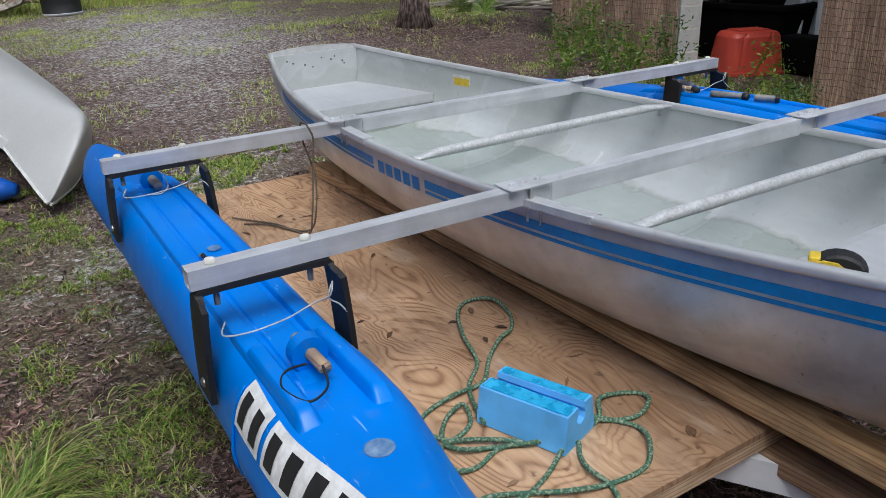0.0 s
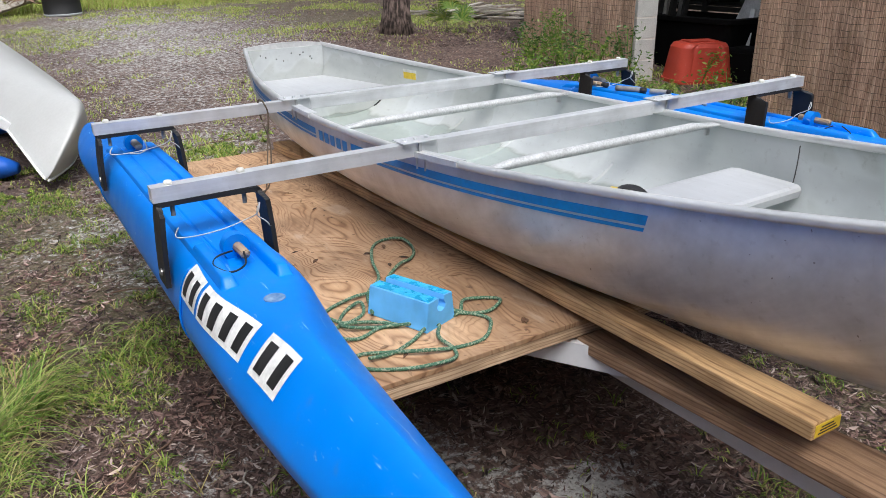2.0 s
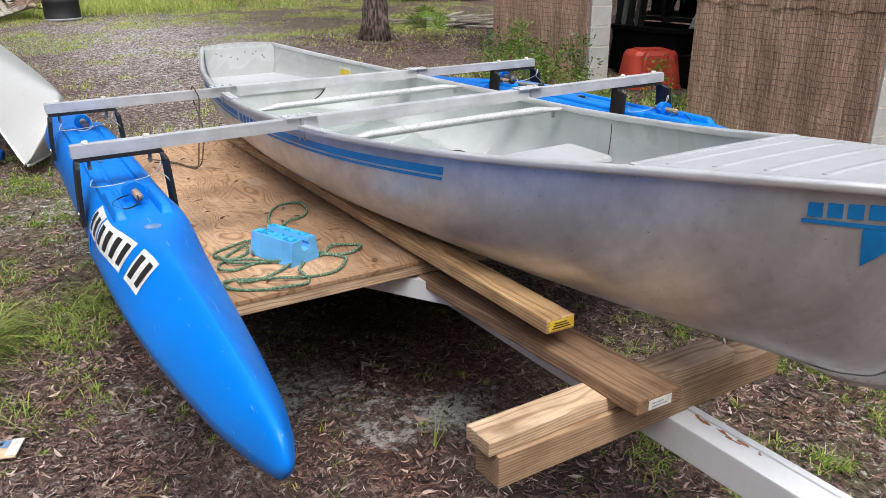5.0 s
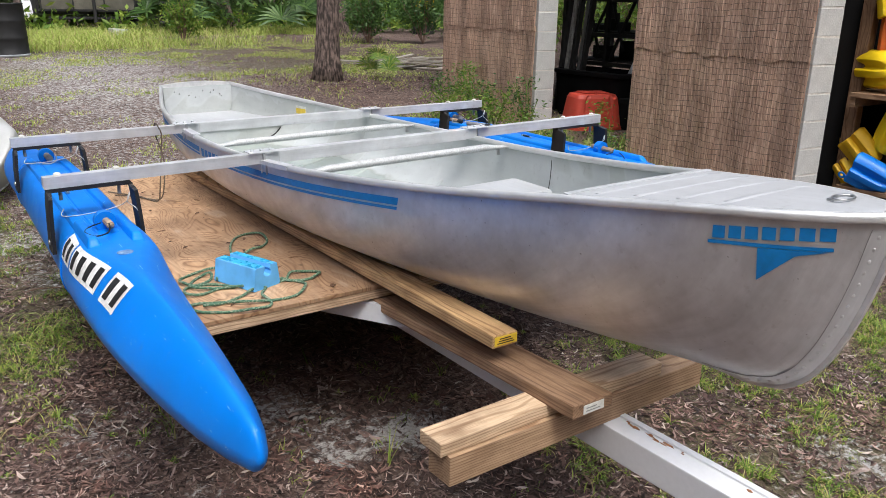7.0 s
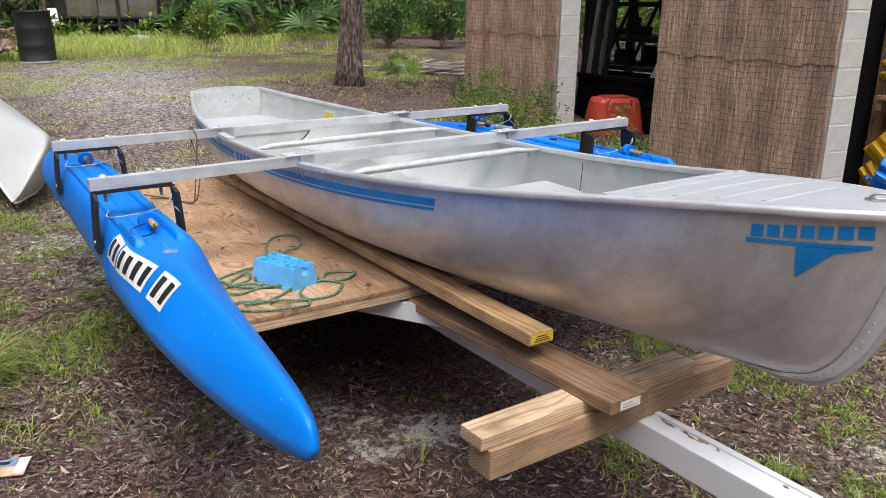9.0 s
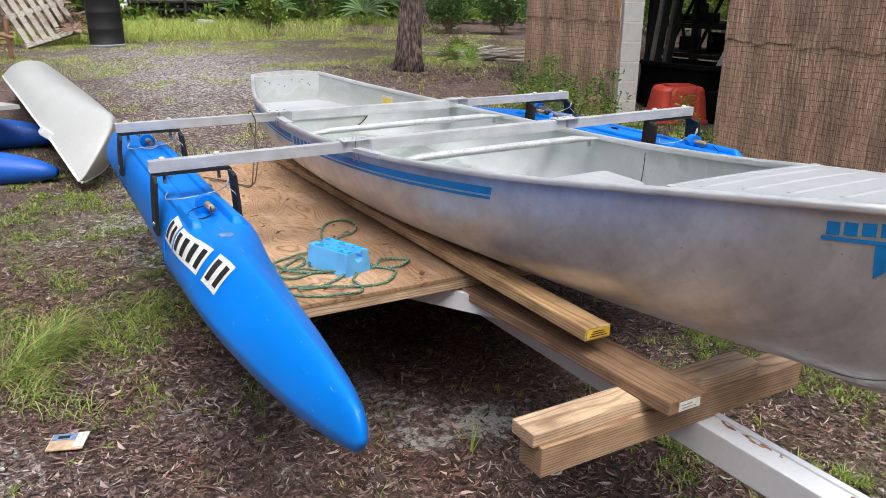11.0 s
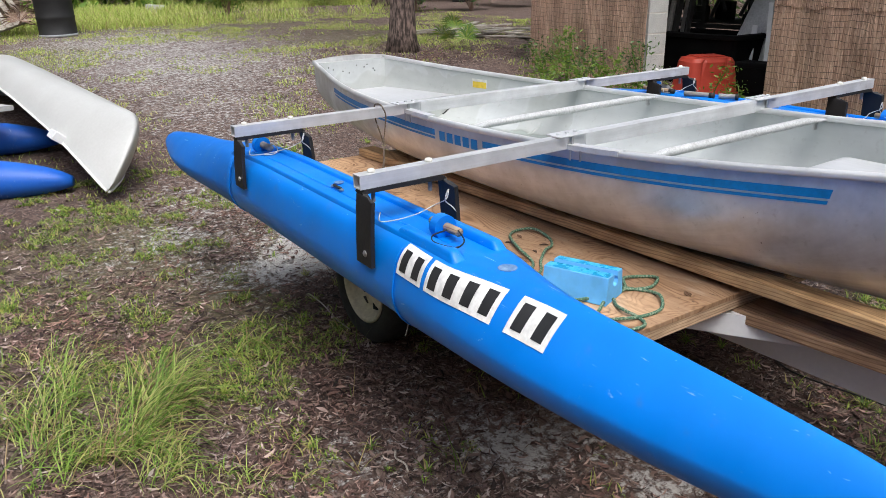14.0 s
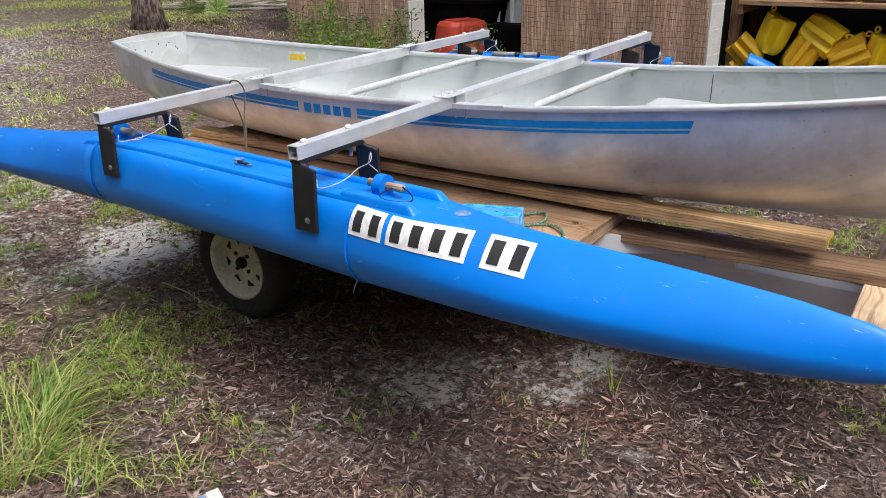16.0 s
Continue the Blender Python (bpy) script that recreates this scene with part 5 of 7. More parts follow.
# ---- trailer ----
def trailer():
    ob = thing("boat_trailer", "flat boat trailer with plywood deck and white steel tongue", "trailer")
    part("plywood_deck", box(0.46, 2.46, 0.735, 2.93, 0.741, 0.755, 0.002), M_PLY, ob, "worn figured plywood deck")
    part("deck_edge_board", box(0.46, 2.46, 0.737, 0.825, 0.708, 0.7405, 0.003), M_PINE_X, ob, "pine board under the deck edge")
    part("deck_edge_board", box(0.46, 2.46, 2.84, 2.928, 0.709, 0.7405, 0.003), M_PINE_X, ob)
    for x in (0.465, 1.4, 2.42):
        part("deck_joist", box(x, x + 0.038, 0.827, 2.838, 0.703, 0.7405, 0.003), M_PINE, ob)
    part("tongue", box(1.385, 1.47, -1.6, 2.2, 0.49, 0.58, 0.004), M_WHITE, ob, "white painted steel tongue with rust at its seam")
    part("tongue_lip", box(1.452, 1.4715, -1.6, 0.6, 0.5805, 0.5865, 0.001), M_WHITE, ob)
    r = random.Random(11)
    for k in range(16):
        y = -0.16 - 0.2 * r.random() if k < 12 else -0.4 - 0.4 * r.random()
        x = 1.447 + r.uniform(-0.012, 0.004)
        a, c = r.uniform(0.004, 0.022) * (1 if k < 12 else 0.4), r.uniform(0.0015, 0.005)
        ring = [(x + c * math.cos(q) * r.uniform(0.5, 1.3), y + a * math.sin(q) * r.uniform(0.6, 1.2)) for q in np.linspace(0, 2 * math.pi, 11)[:-1]]
        part("rust_patch", loft([[(p, q, z) for p, q in ring] for z in (0.5795, 0.5806 + 0.00005 * k)]), M_RUST, ob, "ragged rust stain on the tongue")
    part("strap", box(1.3838, 1.4728, -0.636, -0.631, 0.4885, 0.588), M_BLACK, ob, "thin black tie round the tongue")
    for s, x in ((-1, 1.38),):
        bm = bmesh.new()
        a, b = Vector((x, 0.4, 0.664)), Vector((x + s * 0.5, 1.25, 0.664))
        sweep(bm, [a, b], [(-0.02, -0.033), (0.02, -0.033), (0.02, 0.033), (-0.02, 0.033)])
        part("tongue_brace", bm, M_WHITE, ob, "white slanting brace")
        part("brace_gusset", box(1.36, 1.4, 0.36, 0.46, 0.5805, 0.64, 0.002), M_WHITE, ob)
    for x in (0.98, 1.86):
        part("frame_rail", box(x, x + 0.05, 1.5, 2.83, 0.565, 0.702, 0.003), M_WHITE, ob)
    part("axle", rod((0.84, 2.225, 0.378), (2.06, 2.225, 0.378), 0.025, 14), M_BLACK, ob)
    for x in (1.0, 1.88):
        part("spring", sweep(bmesh.new(), [(x, 1.9, 0.56), (x, 2.05, 0.42), (x, 2.24, 0.388), (x, 2.43, 0.42), (x, 2.58, 0.56)], [(-0.02, -0.008), (0.02, -0.008), (0.02, 0.008), (-0.02, 0.008)]), M_BLACK, ob)
    for s, x in ((-1, 0.865), (1, 2.035)):
        wheel = part("wheel", lathe([(0.02, -0.02), (0.06, -0.021), (0.1, -0.03), (0.112, -0.012), (0.138, -0.01), (0.143, 0.05), (0.156, 0.055), (0.156, 0.062), (0.146, 0.066), (0.136, 0.05), (0.13, 0.018), (0.116, 0.006), (0.09, 0.016), (0.06, 0.024), (0.035, 0.02), (0.02, 0.021)], 40, pose(x, 2.225, 0.378, 0, 90 * s, 0)), M_RIM, ob, "cream painted pressed steel wheel", True)
        part("tyre", lathe([(0.15, -0.05), (0.19, -0.066), (0.225, -0.062), (0.244, -0.045), (0.248, 0), (0.244, 0.045), (0.225, 0.062), (0.19, 0.066), (0.156, 0.056), (0.15, 0.05), (0.15, -0.05)], 48, pose(x, 2.225, 0.378, 0, 90 * s, 0)), M_RUBBER, wheel, "worn black tyre", True)
        part("hub", lathe([(0.024, 0.0), (0.026, 0.035), (0.02, 0.046), (0.008, 0.05)], 16, pose(x, 2.225, 0.378, 0, 90 * s, 0)), M_BLACK, wheel, "", True)
        for k in range(4):
            a = math.pi / 4 + k * math.pi / 2
            mm = pose(x, 2.225, 0.378, 0, 90 * s, 0) @ pose(0.048 * math.cos(a), 0.048 * math.sin(a), 0.018)
            part("wheel_nut", lathe([(0.009, 0), (0.009, 0.012), (0.004, 0.016)], 6, mm), M_BLACK, wheel)
        for k in range(8):
            a = k * math.pi / 4 + 0.2
            bm = bmesh.new()
            q = [(0.112, -0.17), (0.112, 0.17), (0.078, 0.0)]
            lo = [bm.verts.new((r * math.cos(a + d), r * math.sin(a + d), 0.008)) for r, d in q]
            hi = [bm.verts.new((r * math.cos(a + d), r * math.sin(a + d), 0.0205 if r < 0.09 else 0.0145)) for r, d in q]
            bm.faces.new(hi)
            bm.faces.new(lo[::-1])
            for i in range(3):
                bm.faces.new((lo[i], lo[(i + 1) % 3], hi[(i + 1) % 3], hi[i]))
            bm.transform(pose(x, 2.225, 0.378, 0, 90 * s, 0))
            part("wheel_slot", bm, M_BLACK, wheel)
    return ob


trailer()


def lumber(name, label, x0, x1, y0, y1, z, thick, pitch, mat, group="loose lumber", yaw=0.0, roll=0.0, bevel=0.004):
    """A sawn length whose near end lies at y0, its under side at z there, sloping with the pitch."""
    m = pose((x0 + x1) / 2, y0, z, -pitch, roll, yaw)
    ob = thing(name, label, "lumber", group, "", m)
    w = (x1 - x0) / 2
    part("board", box(-w, w, 0, y1 - y0, 0, thick, bevel), mat, ob)
    return ob


a = lumber("plank", "honey-coloured pine plank on the plywood with a yellow end tag", 1.15, 1.237, 0.07, 2.92, 0.7835, 0.037, 0.52, M_PINE, yaw=-1.2)
part("end_tag", box(-0.037, 0.04, -0.0015, -0.0003, 0.006, 0.032), M_LABEL, a, "yellow paper tag")
for k in range(3):
    part("print_bar", box(-0.028 + 0.004 * k, 0.03 - 0.006 * k, -0.0021, -0.0016, 0.0105 + 0.0065 * k, 0.0135 + 0.0065 * k), M_INK, a, "dark bar of small print")
b = lumber("plank", "brown weathered plank resting on the timber blocks", 1.172, 1.312, -0.222, 1.62, 0.6985, 0.037, 1.75, M_GREYWOOD, yaw=-0.5)
part("end_tag", box(-0.035, 0.036, -0.0015, -0.0003, 0.006, 0.03), M_TAG, b, "white paper tag")
for k in range(2):
    part("print_bar", box(-0.026, 0.022 - 0.012 * k, -0.0021, -0.0016, 0.012 + 0.008 * k, 0.0145 + 0.008 * k), M_PIPE, b, "grey bar of small print")
lumber("plank", "pine plank under the canoe on the plywood", 1.72, 1.81, 0.6, 2.9, 0.757, 0.038, 0.0, M_PINE)
ob = thing("timber_block", "pale pine timber laid across the tongue on another", "timber", "timbers on the tongue", "", pose(0.838, -0.128, 0.6608, 0, 0, 0.3))
part("timber", box(0, 0.79, 0, 0.087, 0, 0.037, 0.004), M_PINE_X, ob)
ob = thing("timber_block", "brown treated timber laid across the white tongue", "timber", "timbers on the tongue", "", pose(0.858, -0.139, 0.5808, 0, 0, 0.3))
part("timber", box(0, 0.95, 0, 0.088, 0, 0.0795, 0.003), M_TREATED_X, ob)

# ---- things on the plywood ----
def foam_block():
    m = pose(0.867, 0.912, 0.756, 0, 0, 20)
    ob = thing("foam_block", "light blue foam block with a groove, on the plywood", "foam block", "", "", m)
    prof = [(-0.058, 0), (0.058, 0), (0.059, 0.002), (0.0475, 0.076), (0.046, 0.0775), (0.017, 0.078), (0.0145, 0.066), (0.0215, 0.055), (0.0165, 0.044), (0.004, 0.039), (-0.009, 0.043), (-0.014, 0.054), (-0.008, 0.065), (-0.0075, 0.078), (-0.046, 0.0775), (-0.0475, 0.076), (-0.059, 0.002)]
    bm = loft([[(x, y, z) for x, z in prof] for y in (0, 0.065, 0.13, 0.195)])
    part("foam", bm, M_FOAM, ob)
    for x0, x1 in ((-0.044, -0.0095), (0.019, 0.044)):
        part("film", box(x0, x1, 0.004, 0.191, 0.0778, 0.0795, 0.0006), M_FOAMTOP, ob, "glossy blue film")


foam_block()


def rope():
    z = 0.7605
    pts = [(0.745, 1.05), (0.8, 1.181), (0.878, 1.261), (0.917, 1.374), (0.986, 1.498), (1.048, 1.531), (1.091, 1.489), (1.08, 1.404), (1.034, 1.341), (0.974, 1.307), (0.906, 1.255), (0.84, 1.185), (0.76, 1.17), (0.69, 1.16), (0.645, 1.13), (0.638, 1.085), (0.67, 1.05), (0.73, 1.075), (0.75, 1.13),
           (0.7, 1.115), (0.655, 1.06), (0.66, 1.01), (0.72, 0.985), (0.775, 0.965), (0.72, 1.005), (0.665, 1.045), (0.63, 1.03), (0.616, 0.97), (0.66, 0.955), (0.73, 0.977), (0.79, 0.945), (0.85, 0.94), (0.938, 0.938), (0.985, 0.985), (1.04, 0.985), (1.077, 0.958), (1.062, 0.923), (1.01, 0.905), (0.95, 0.93), (0.93, 0.95),
           (0.96, 0.925), (0.985, 0.88), (0.965, 0.83), (0.91, 0.785), (0.83, 0.785), (0.75, 0.805), (0.68, 0.855), (0.625, 0.88), (0.585, 0.855), (0.605, 0.812), (0.674, 0.766), (0.738, 0.735), (0.8, 0.745), (0.822, 0.785), (0.815, 0.83), (0.835, 0.875), (0.86, 0.91), (0.815, 0.9), (0.76, 0.872), (0.69, 0.845), (0.625, 0.842)]
    path = [(x, y, z + (0.007 if i % 3 == 0 else 0.0)) for i, (x, y) in enumerate(pts)]
    ob = thing("rope", "green braided rope with pale flecks, coiled on the plywood", "rope")
    part("braid", tube(smooth_path(path, 7), 0.0048, 8), M_ROPE, ob, smooth=True)


rope()


def cords():
    ob = thing("hanging_cord", "thin tan cord looped over the aft crossbeam", "cord")
    tops = (0.925, 2.195)
    path = [(0.905, 2.21, 0.79), (0.915, 2.2, 0.9), (0.93, 2.21, 1.0), (0.935, 2.203, 1.08), (0.925, 2.209, 1.115), (0.925, 2.235, 1.125), (0.925, 2.27, 1.115), (0.93, 2.275, 1.06), (0.95, 2.25, 0.95), (0.935, 2.24, 0.82), (0.92, 2.27, 0.765), (0.88, 2.33, 0.761), (0.86, 2.4, 0.761), (0.8, 2.5, 0.761), (0.76, 2.56, 0.762)]
    part("cord", tube(smooth_path(path, 6), 0.0032, 6), M_CORD, ob, smooth=True)
    path = [(0.905, 2.21, 0.79), (0.9, 2.25, 0.762), (0.87, 2.34, 0.762), (0.83, 2.42, 0.762), (0.77, 2.47, 0.762)]
    part("cord", tube(smooth_path(path, 6), 0.0032, 6), M_CORD, ob, smooth=True)
    for u in (-1.08, 1.08):
        for v in (1.229, 2.197):
            ob = thing("lashing_cord", "thin white cord lashed round the float strap", "cord", "lashings on the floats", "", TRI @ pose(u, v, 0))
            s = 1
            path = [(-0.09, -0.005, 1.037), (-0.1, -0.02, 1.018), (-0.05, -0.03, 1.016), (0.02, -0.02, 1.018), (0.08, 0.0, 1.024), (0.1, -0.035, 1.047), (0.11, -0.03, 1.072), (0.1, -0.03, 1.042), (0.12, -0.03, 1.022), (0.13, -0.04, 1.007)]
            part("cord", tube(smooth_path(path, 6), 0.0017, 6), M_CORDW, ob, smooth=True)
            path = [(-0.02, -0.22, 1.032), (-0.05, -0.2, 1.018), (-0.07, -0.24, 1.015), (-0.05, -0.3, 1.015), (-0.01, -0.28, 1.017), (0.0, -0.24, 1.032)]
            if v < 2:
                part("cord", tube(smooth_path(path, 6), 0.0022, 6), M_BLACK, ob, "thin black cord", True)


cords()


def tape_measure():
    ob = thing("tape_measure", "yellow and black tape measure on the canoe seat", "tape measure", "", "", pose(1.3, 0.715, 1.0290, 0, 0, -58) @ Matrix.Scale(1.06, 4))
    bm = bmesh.new()
    prof = [(-0.045, 0.0), (0.04, 0.0), (0.046, 0.008), (0.046, 0.03)] + [(0.046 * math.cos(a), 0.03 + 0.036 * math.sin(a)) for a in np.linspace(0.2, 2.4, 8)] + [(-0.046, 0.045)]
    bm.free()
    bm = loft([[(x * k, y, 0.03 + (z - 0.03) * k) for x, z in prof] for y, k in ((-0.022, 0.88), (-0.017, 1.0), (0.017, 1.0), (0.022, 0.88))])
    part("case", bm, M_BLACK, ob, "black rubber case")
    plate = [(-0.046, 0.004), (0.016, 0.003), (0.02, 0.022), (0.013, 0.041), (-0.004, 0.053), (-0.026, 0.055), (-0.045, 0.046)]
    part("case_side", loft([[(x, y, z) for x, z in plate] for y in (-0.0252, -0.019)]), M_LABEL, ob, "yellow side plate")
    part("print_bar", box(-0.032, 0.0, -0.0262, -0.0254, 0.014, 0.021), M_INK, ob, "dark bar of small print")
    part("case_side", box(-0.05, -0.022, -0.0195, 0.0195, 0.004, 0.056, 0.005), M_LABEL, ob, "yellow case part")


tape_measure()


def leaves_on_deck():
    """A few dry leaves and twigs that lie on the plywood."""
    r = random.Random(5)
    for k in range(46):
        x, y = r.uniform(0.62, 1.1), r.uniform(0.75, 2.85)
        if 0.74 < x < 0.98 and 0.85 < y < 1.2:
            continue
        L, w = r.uniform(0.008, 0.026), r.uniform(0.003, 0.007)
        bm = bmesh.new()
        pts = [(-L, 0, 0.001), (-0.3 * L, -w, 0.003), (0.4 * L, -w * 0.8, 0.004), (L, 0, 0.002), (0.4 * L, w * 0.8, 0.004), (-0.3 * L, w, 0.003)]
        up = [bm.verts.new(p) for p in pts]
        dn = [bm.verts.new((p[0], p[1], p[2] - 0.001)) for p in pts]
        bm.faces.new(up)
        bm.faces.new(dn[::-1])
        for i in range(6):
            bm.faces.new((up[i], up[(i + 1) % 6], dn[(i + 1) % 6], dn[i]))
        ob = mesh_object("dry_leaf", bm, M_DRY)
        ob.matrix_world = pose(x, y, 0.7555, 0, 0, r.uniform(0, 360))
        tagged(ob, "small dry brown leaf on the plywood", "leaf", "leaves on the plywood")


leaves_on_deck()

# ---- shed: roof, shelves, floats, clutter ----
def plain(name, bm, mat, label, category, kind="structure"):
    ob = mesh_object(name, bm, mat)
    return tagged(ob, label, category, "", kind)


# roof is added out of view; it keeps sky light off the shelves
plain("roof", box(6.0, 9.4, -4.0, 7.25, 2.98, 3.06), M_GREY_Z, "plain board roof of the open shed, added out of view", "roof")
# two near-black sheets whose colour stands for shade in the shed's gaps
plain("wall_dark_sheet", box(5.68, 6.98, 1.7, 1.72, 0.2, 2.77), M_NEAR_BLACK, "near-black sheet painted as the unlit inside of the shed", "tarp wall")
plain("wall_back", box(6.98, 7.0, -4.0, 1.74, 0.1, 2.77), M_NEAR_BLACK, "near-black sheet painted as the shade behind the shelves", "tarp wall")


def shelf_rack():
    ob = thing("shelf_rack", "rough timber shelf rack holding plastic floats", "shelf rack")
    for x, y in ((5.93, 1.6), (6.6, 1.6), (5.93, -0.4), (6.6, -0.4), (5.93, -2.4), (6.6, -2.4)):
        part("post", box(x, x + 0.09, y, y + 0.09, G(x, y) - 0.05, 2.7, 0.004), M_GREY_Z, ob)
    for y in (1.6, -0.4, -2.4):
        part("bearer", box(5.8, 6.68, y - 0.041, y - 0.002, 0.99, 1.06, 0.003), M_GREYWOOD, ob)
        part("bearer", box(5.8, 6.68, y - 0.041, y - 0.002, 0.3, 0.368, 0.003), M_GREYWOOD, ob)
    for k in range(-1, 5):
        part("shelf_board", box(5.94 + k * 0.15, 6.08 + k * 0.15, -2.5, 1.597 if k < 1 else 1.68, 1.062, 1.098, 0.003), M_GREYWOOD, ob)
        part("shelf_board", box(5.94 + k * 0.15, 6.08 + k * 0.15, -2.5, 1.597, 0.37, 0.4, 0.003), M_GREYWOOD, ob)
    return ob


shelf_rack()


def pod(m, mat, label, size=0.3):
    """A ribbed, blow-moulded float pod with a lifting eye."""
    ob = thing("plastic_float", label, "plastic float", "floats stored on the shelf", "", m @ Matrix.Scale(size / 0.3, 4))
    rows = []
    for t in (-1, -0.985, -0.94, -0.8, -0.6, -0.4, -0.2, 0.0, 0.2, 0.4, 0.58, 0.74, 0.86, 0.94, 0.985, 1):
        deep = 0.4 * min(1.0, max(0.0, (1.0 - t) / 0.3)) ** 0.5
        k = (0.92 + 0.08 * min(1.0, (1 - abs(t)) / 0.06)) * (1 - 0.3 * max(0.0, t) ** 3)
        ring = []
        for a in np.linspace(0, 2 * math.pi, 73)[:-1]:
            notch = max(math.exp(-(((a - q + math.pi) % (2 * math.pi) - math.pi) / 0.2) ** 4) for q in (1.1, 2.05, 4.24, 5.19))
            r = 0.145 * k * (1 - deep * notch)
            ring.append((r * math.cos(a), 0.165 * t + 0.02 * (t < -0.9) * math.sin(a) ** 2, 0.8 * r * math.sin(a)))
        rows.append(ring)
    body = part("pod", loft(rows), mat, ob, smooth=True)
    body.data.set_sharp_from_angle(angle=radians(38))
    ring = [Vector((0.1 + 0.021 * math.cos(a), -0.195 + 0.021 * math.sin(a), 0.03)) for a in np.linspace(0, 2 * math.pi, 17)[:-1]]
    part("lifting_eye", tube(ring, 0.009, 8, None, True), mat, ob, "moulded lifting eye", True)
    part("eye_web", box(0.085, 0.115, -0.18, -0.155, 0.022, 0.038, 0.004), mat, ob)
    return ob


Y, A, O, B = "ribbed yellow plastic float piled on the shelf", "ribbed amber plastic float piled on the shelf", "orange plastic float on the upper shelf", "blue plastic float among yellow ones"
for x, y, z, tilt, turn, mat, lab, size in (
        (5.98, 1.54, 0.66, -135, 10, M_AMBER, A, 0.33), (6.0, 1.33, 0.82, -70, -8, M_YELLOW, Y, 0.37), (5.86, 1.38, 0.5, -158, 12, M_FLOAT, B, 0.36), (5.98, 1.62, 0.46, -130, 0, M_AMBER, A, 0.27),
        (6.0, 1.09, 0.66, -60, 12, M_AMBER, A, 0.34), (6.02, 0.96, 0.83, 30, -10, M_YELLOW, Y, 0.38), (6.0, 0.73, 0.69, -27, 6, M_AMBER, A, 0.36), (6.02, 0.5, 0.7, -80, -6, M_YELLOW, Y, 0.36),
        (6.02, 0.22, 0.66, -50, 10, M_YELLOW, Y, 0.36), (6.04, -0.06, 0.72, 40, -10, M_AMBER, A, 0.36), (6.05, -0.4, 0.66, -70, 5, M_YELLOW, Y, 0.36),
        (5.96, 1.5, 1.265, 178, -28, M_YELLOW, Y, 0.39), (6.0, 1.42, 1.55, 88, -8, M_ORANGE, O, 0.38), (5.95, 1.46, 1.8, 78, 5, M_YELLOW, Y, 0.38), (6.0, 0.83, 1.27, 88, 6, M_YELLOW, Y, 0.36),
        (6.0, 0.55, 1.27, 95, -6, M_YELLOW, Y, 0.36), (6.04, 0.2, 1.27, 85, 0, M_AMBER, A, 0.36), (6.04, -0.2, 1.27, 92, 4, M_YELLOW, Y, 0.36),
        (6.45, 1.2, 0.55, 20, 10, M_AMBER, A, 0.32), (6.45, 0.8, 0.55, -30, 10, M_YELLOW, Y, 0.32), (6.45, 0.35, 0.55, 15, 10, M_AMBER, A, 0.32)):
    pod(pose(x, y, z, tilt, 0, turn) @ pose(0, 0, 0, 0, -72, 0), mat, lab, size * 0.76)


def red_bin():
    """An upturned red moulded bin, its base ribbed."""
    g = G(6.3, 4.7)
    ob = thing("red_bin", "upturned red plastic bin standing by the shed opening", "bin", "", "", pose(6.24, 4.62, g - 0.01, 0, 0, -22))
    rows = []
    for z, w, d in ((0, 0.3, 0.215), (0.02, 0.3, 0.215), (0.2, 0.272, 0.195), (0.33, 0.25, 0.18), (0.365, 0.228, 0.16), (0.375, 0.185, 0.125)):
        ring = []
        for a in np.linspace(0, 2 * math.pi, 57)[:-1]:
            c, s = math.cos(a), math.sin(a)
            x, y = w * math.copysign(abs(c) ** 0.42, c), d * math.copysign(abs(s) ** 0.42, s)
            dent = 0.02 * max(0, 1 - abs(abs(x) - 0.13) / 0.03) if 0.05 < z < 0.35 else 0
            ring.append((x, y - math.copysign(dent, y), z))
        rows.append(ring)
    part("bin_body", loft(rows), M_RED, ob, smooth=False)
    part("bin_base", box(-0.15, 0.15, -0.1, 0.1, 0.3755, 0.388, 0.01), M_RED, ob)
    part("bin_rim", loft([[(x * 1.04, y * 1.05, z) for x, y, _ in rows[0]] for z in (0.0, 0.03)]), M_RED, ob)


red_bin()


def black_tub():
    g = G(6.7, 4.7)
    ob = thing("black_tub", "large black plastic tub inside the shed", "tub", "", "", pose(6.75, 4.98, g))
    rows = [[(w * math.copysign(abs(math.cos(a)) ** 0.3, math.cos(a)), d * math.copysign(abs(math.sin(a)) ** 0.3, math.sin(a)), z) for a in np.linspace(0, 2 * math.pi, 41)[:-1]] for z, w, d in ((0, 0.28, 0.46), (0.5, 0.3, 0.52), (0.505, 0.32, 0.54), (0.545, 0.32, 0.54), (0.555, 0.28, 0.5), (0.5, 0.27, 0.48))]
    part("tub_body", loft(rows), M_NEAR_BLACK, ob)
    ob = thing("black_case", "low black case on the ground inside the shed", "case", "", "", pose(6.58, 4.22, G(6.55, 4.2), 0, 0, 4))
    part("case_body", box(-0.14, 0.14, -0.26, 0.24, 0, 0.33, 0.03), M_NEAR_BLACK, ob)
    part("case_lid", box(-0.145, 0.145, -0.265, 0.245, 0.27, 0.285, 0.004), M_NEAR_BLACK, ob)


black_tub()


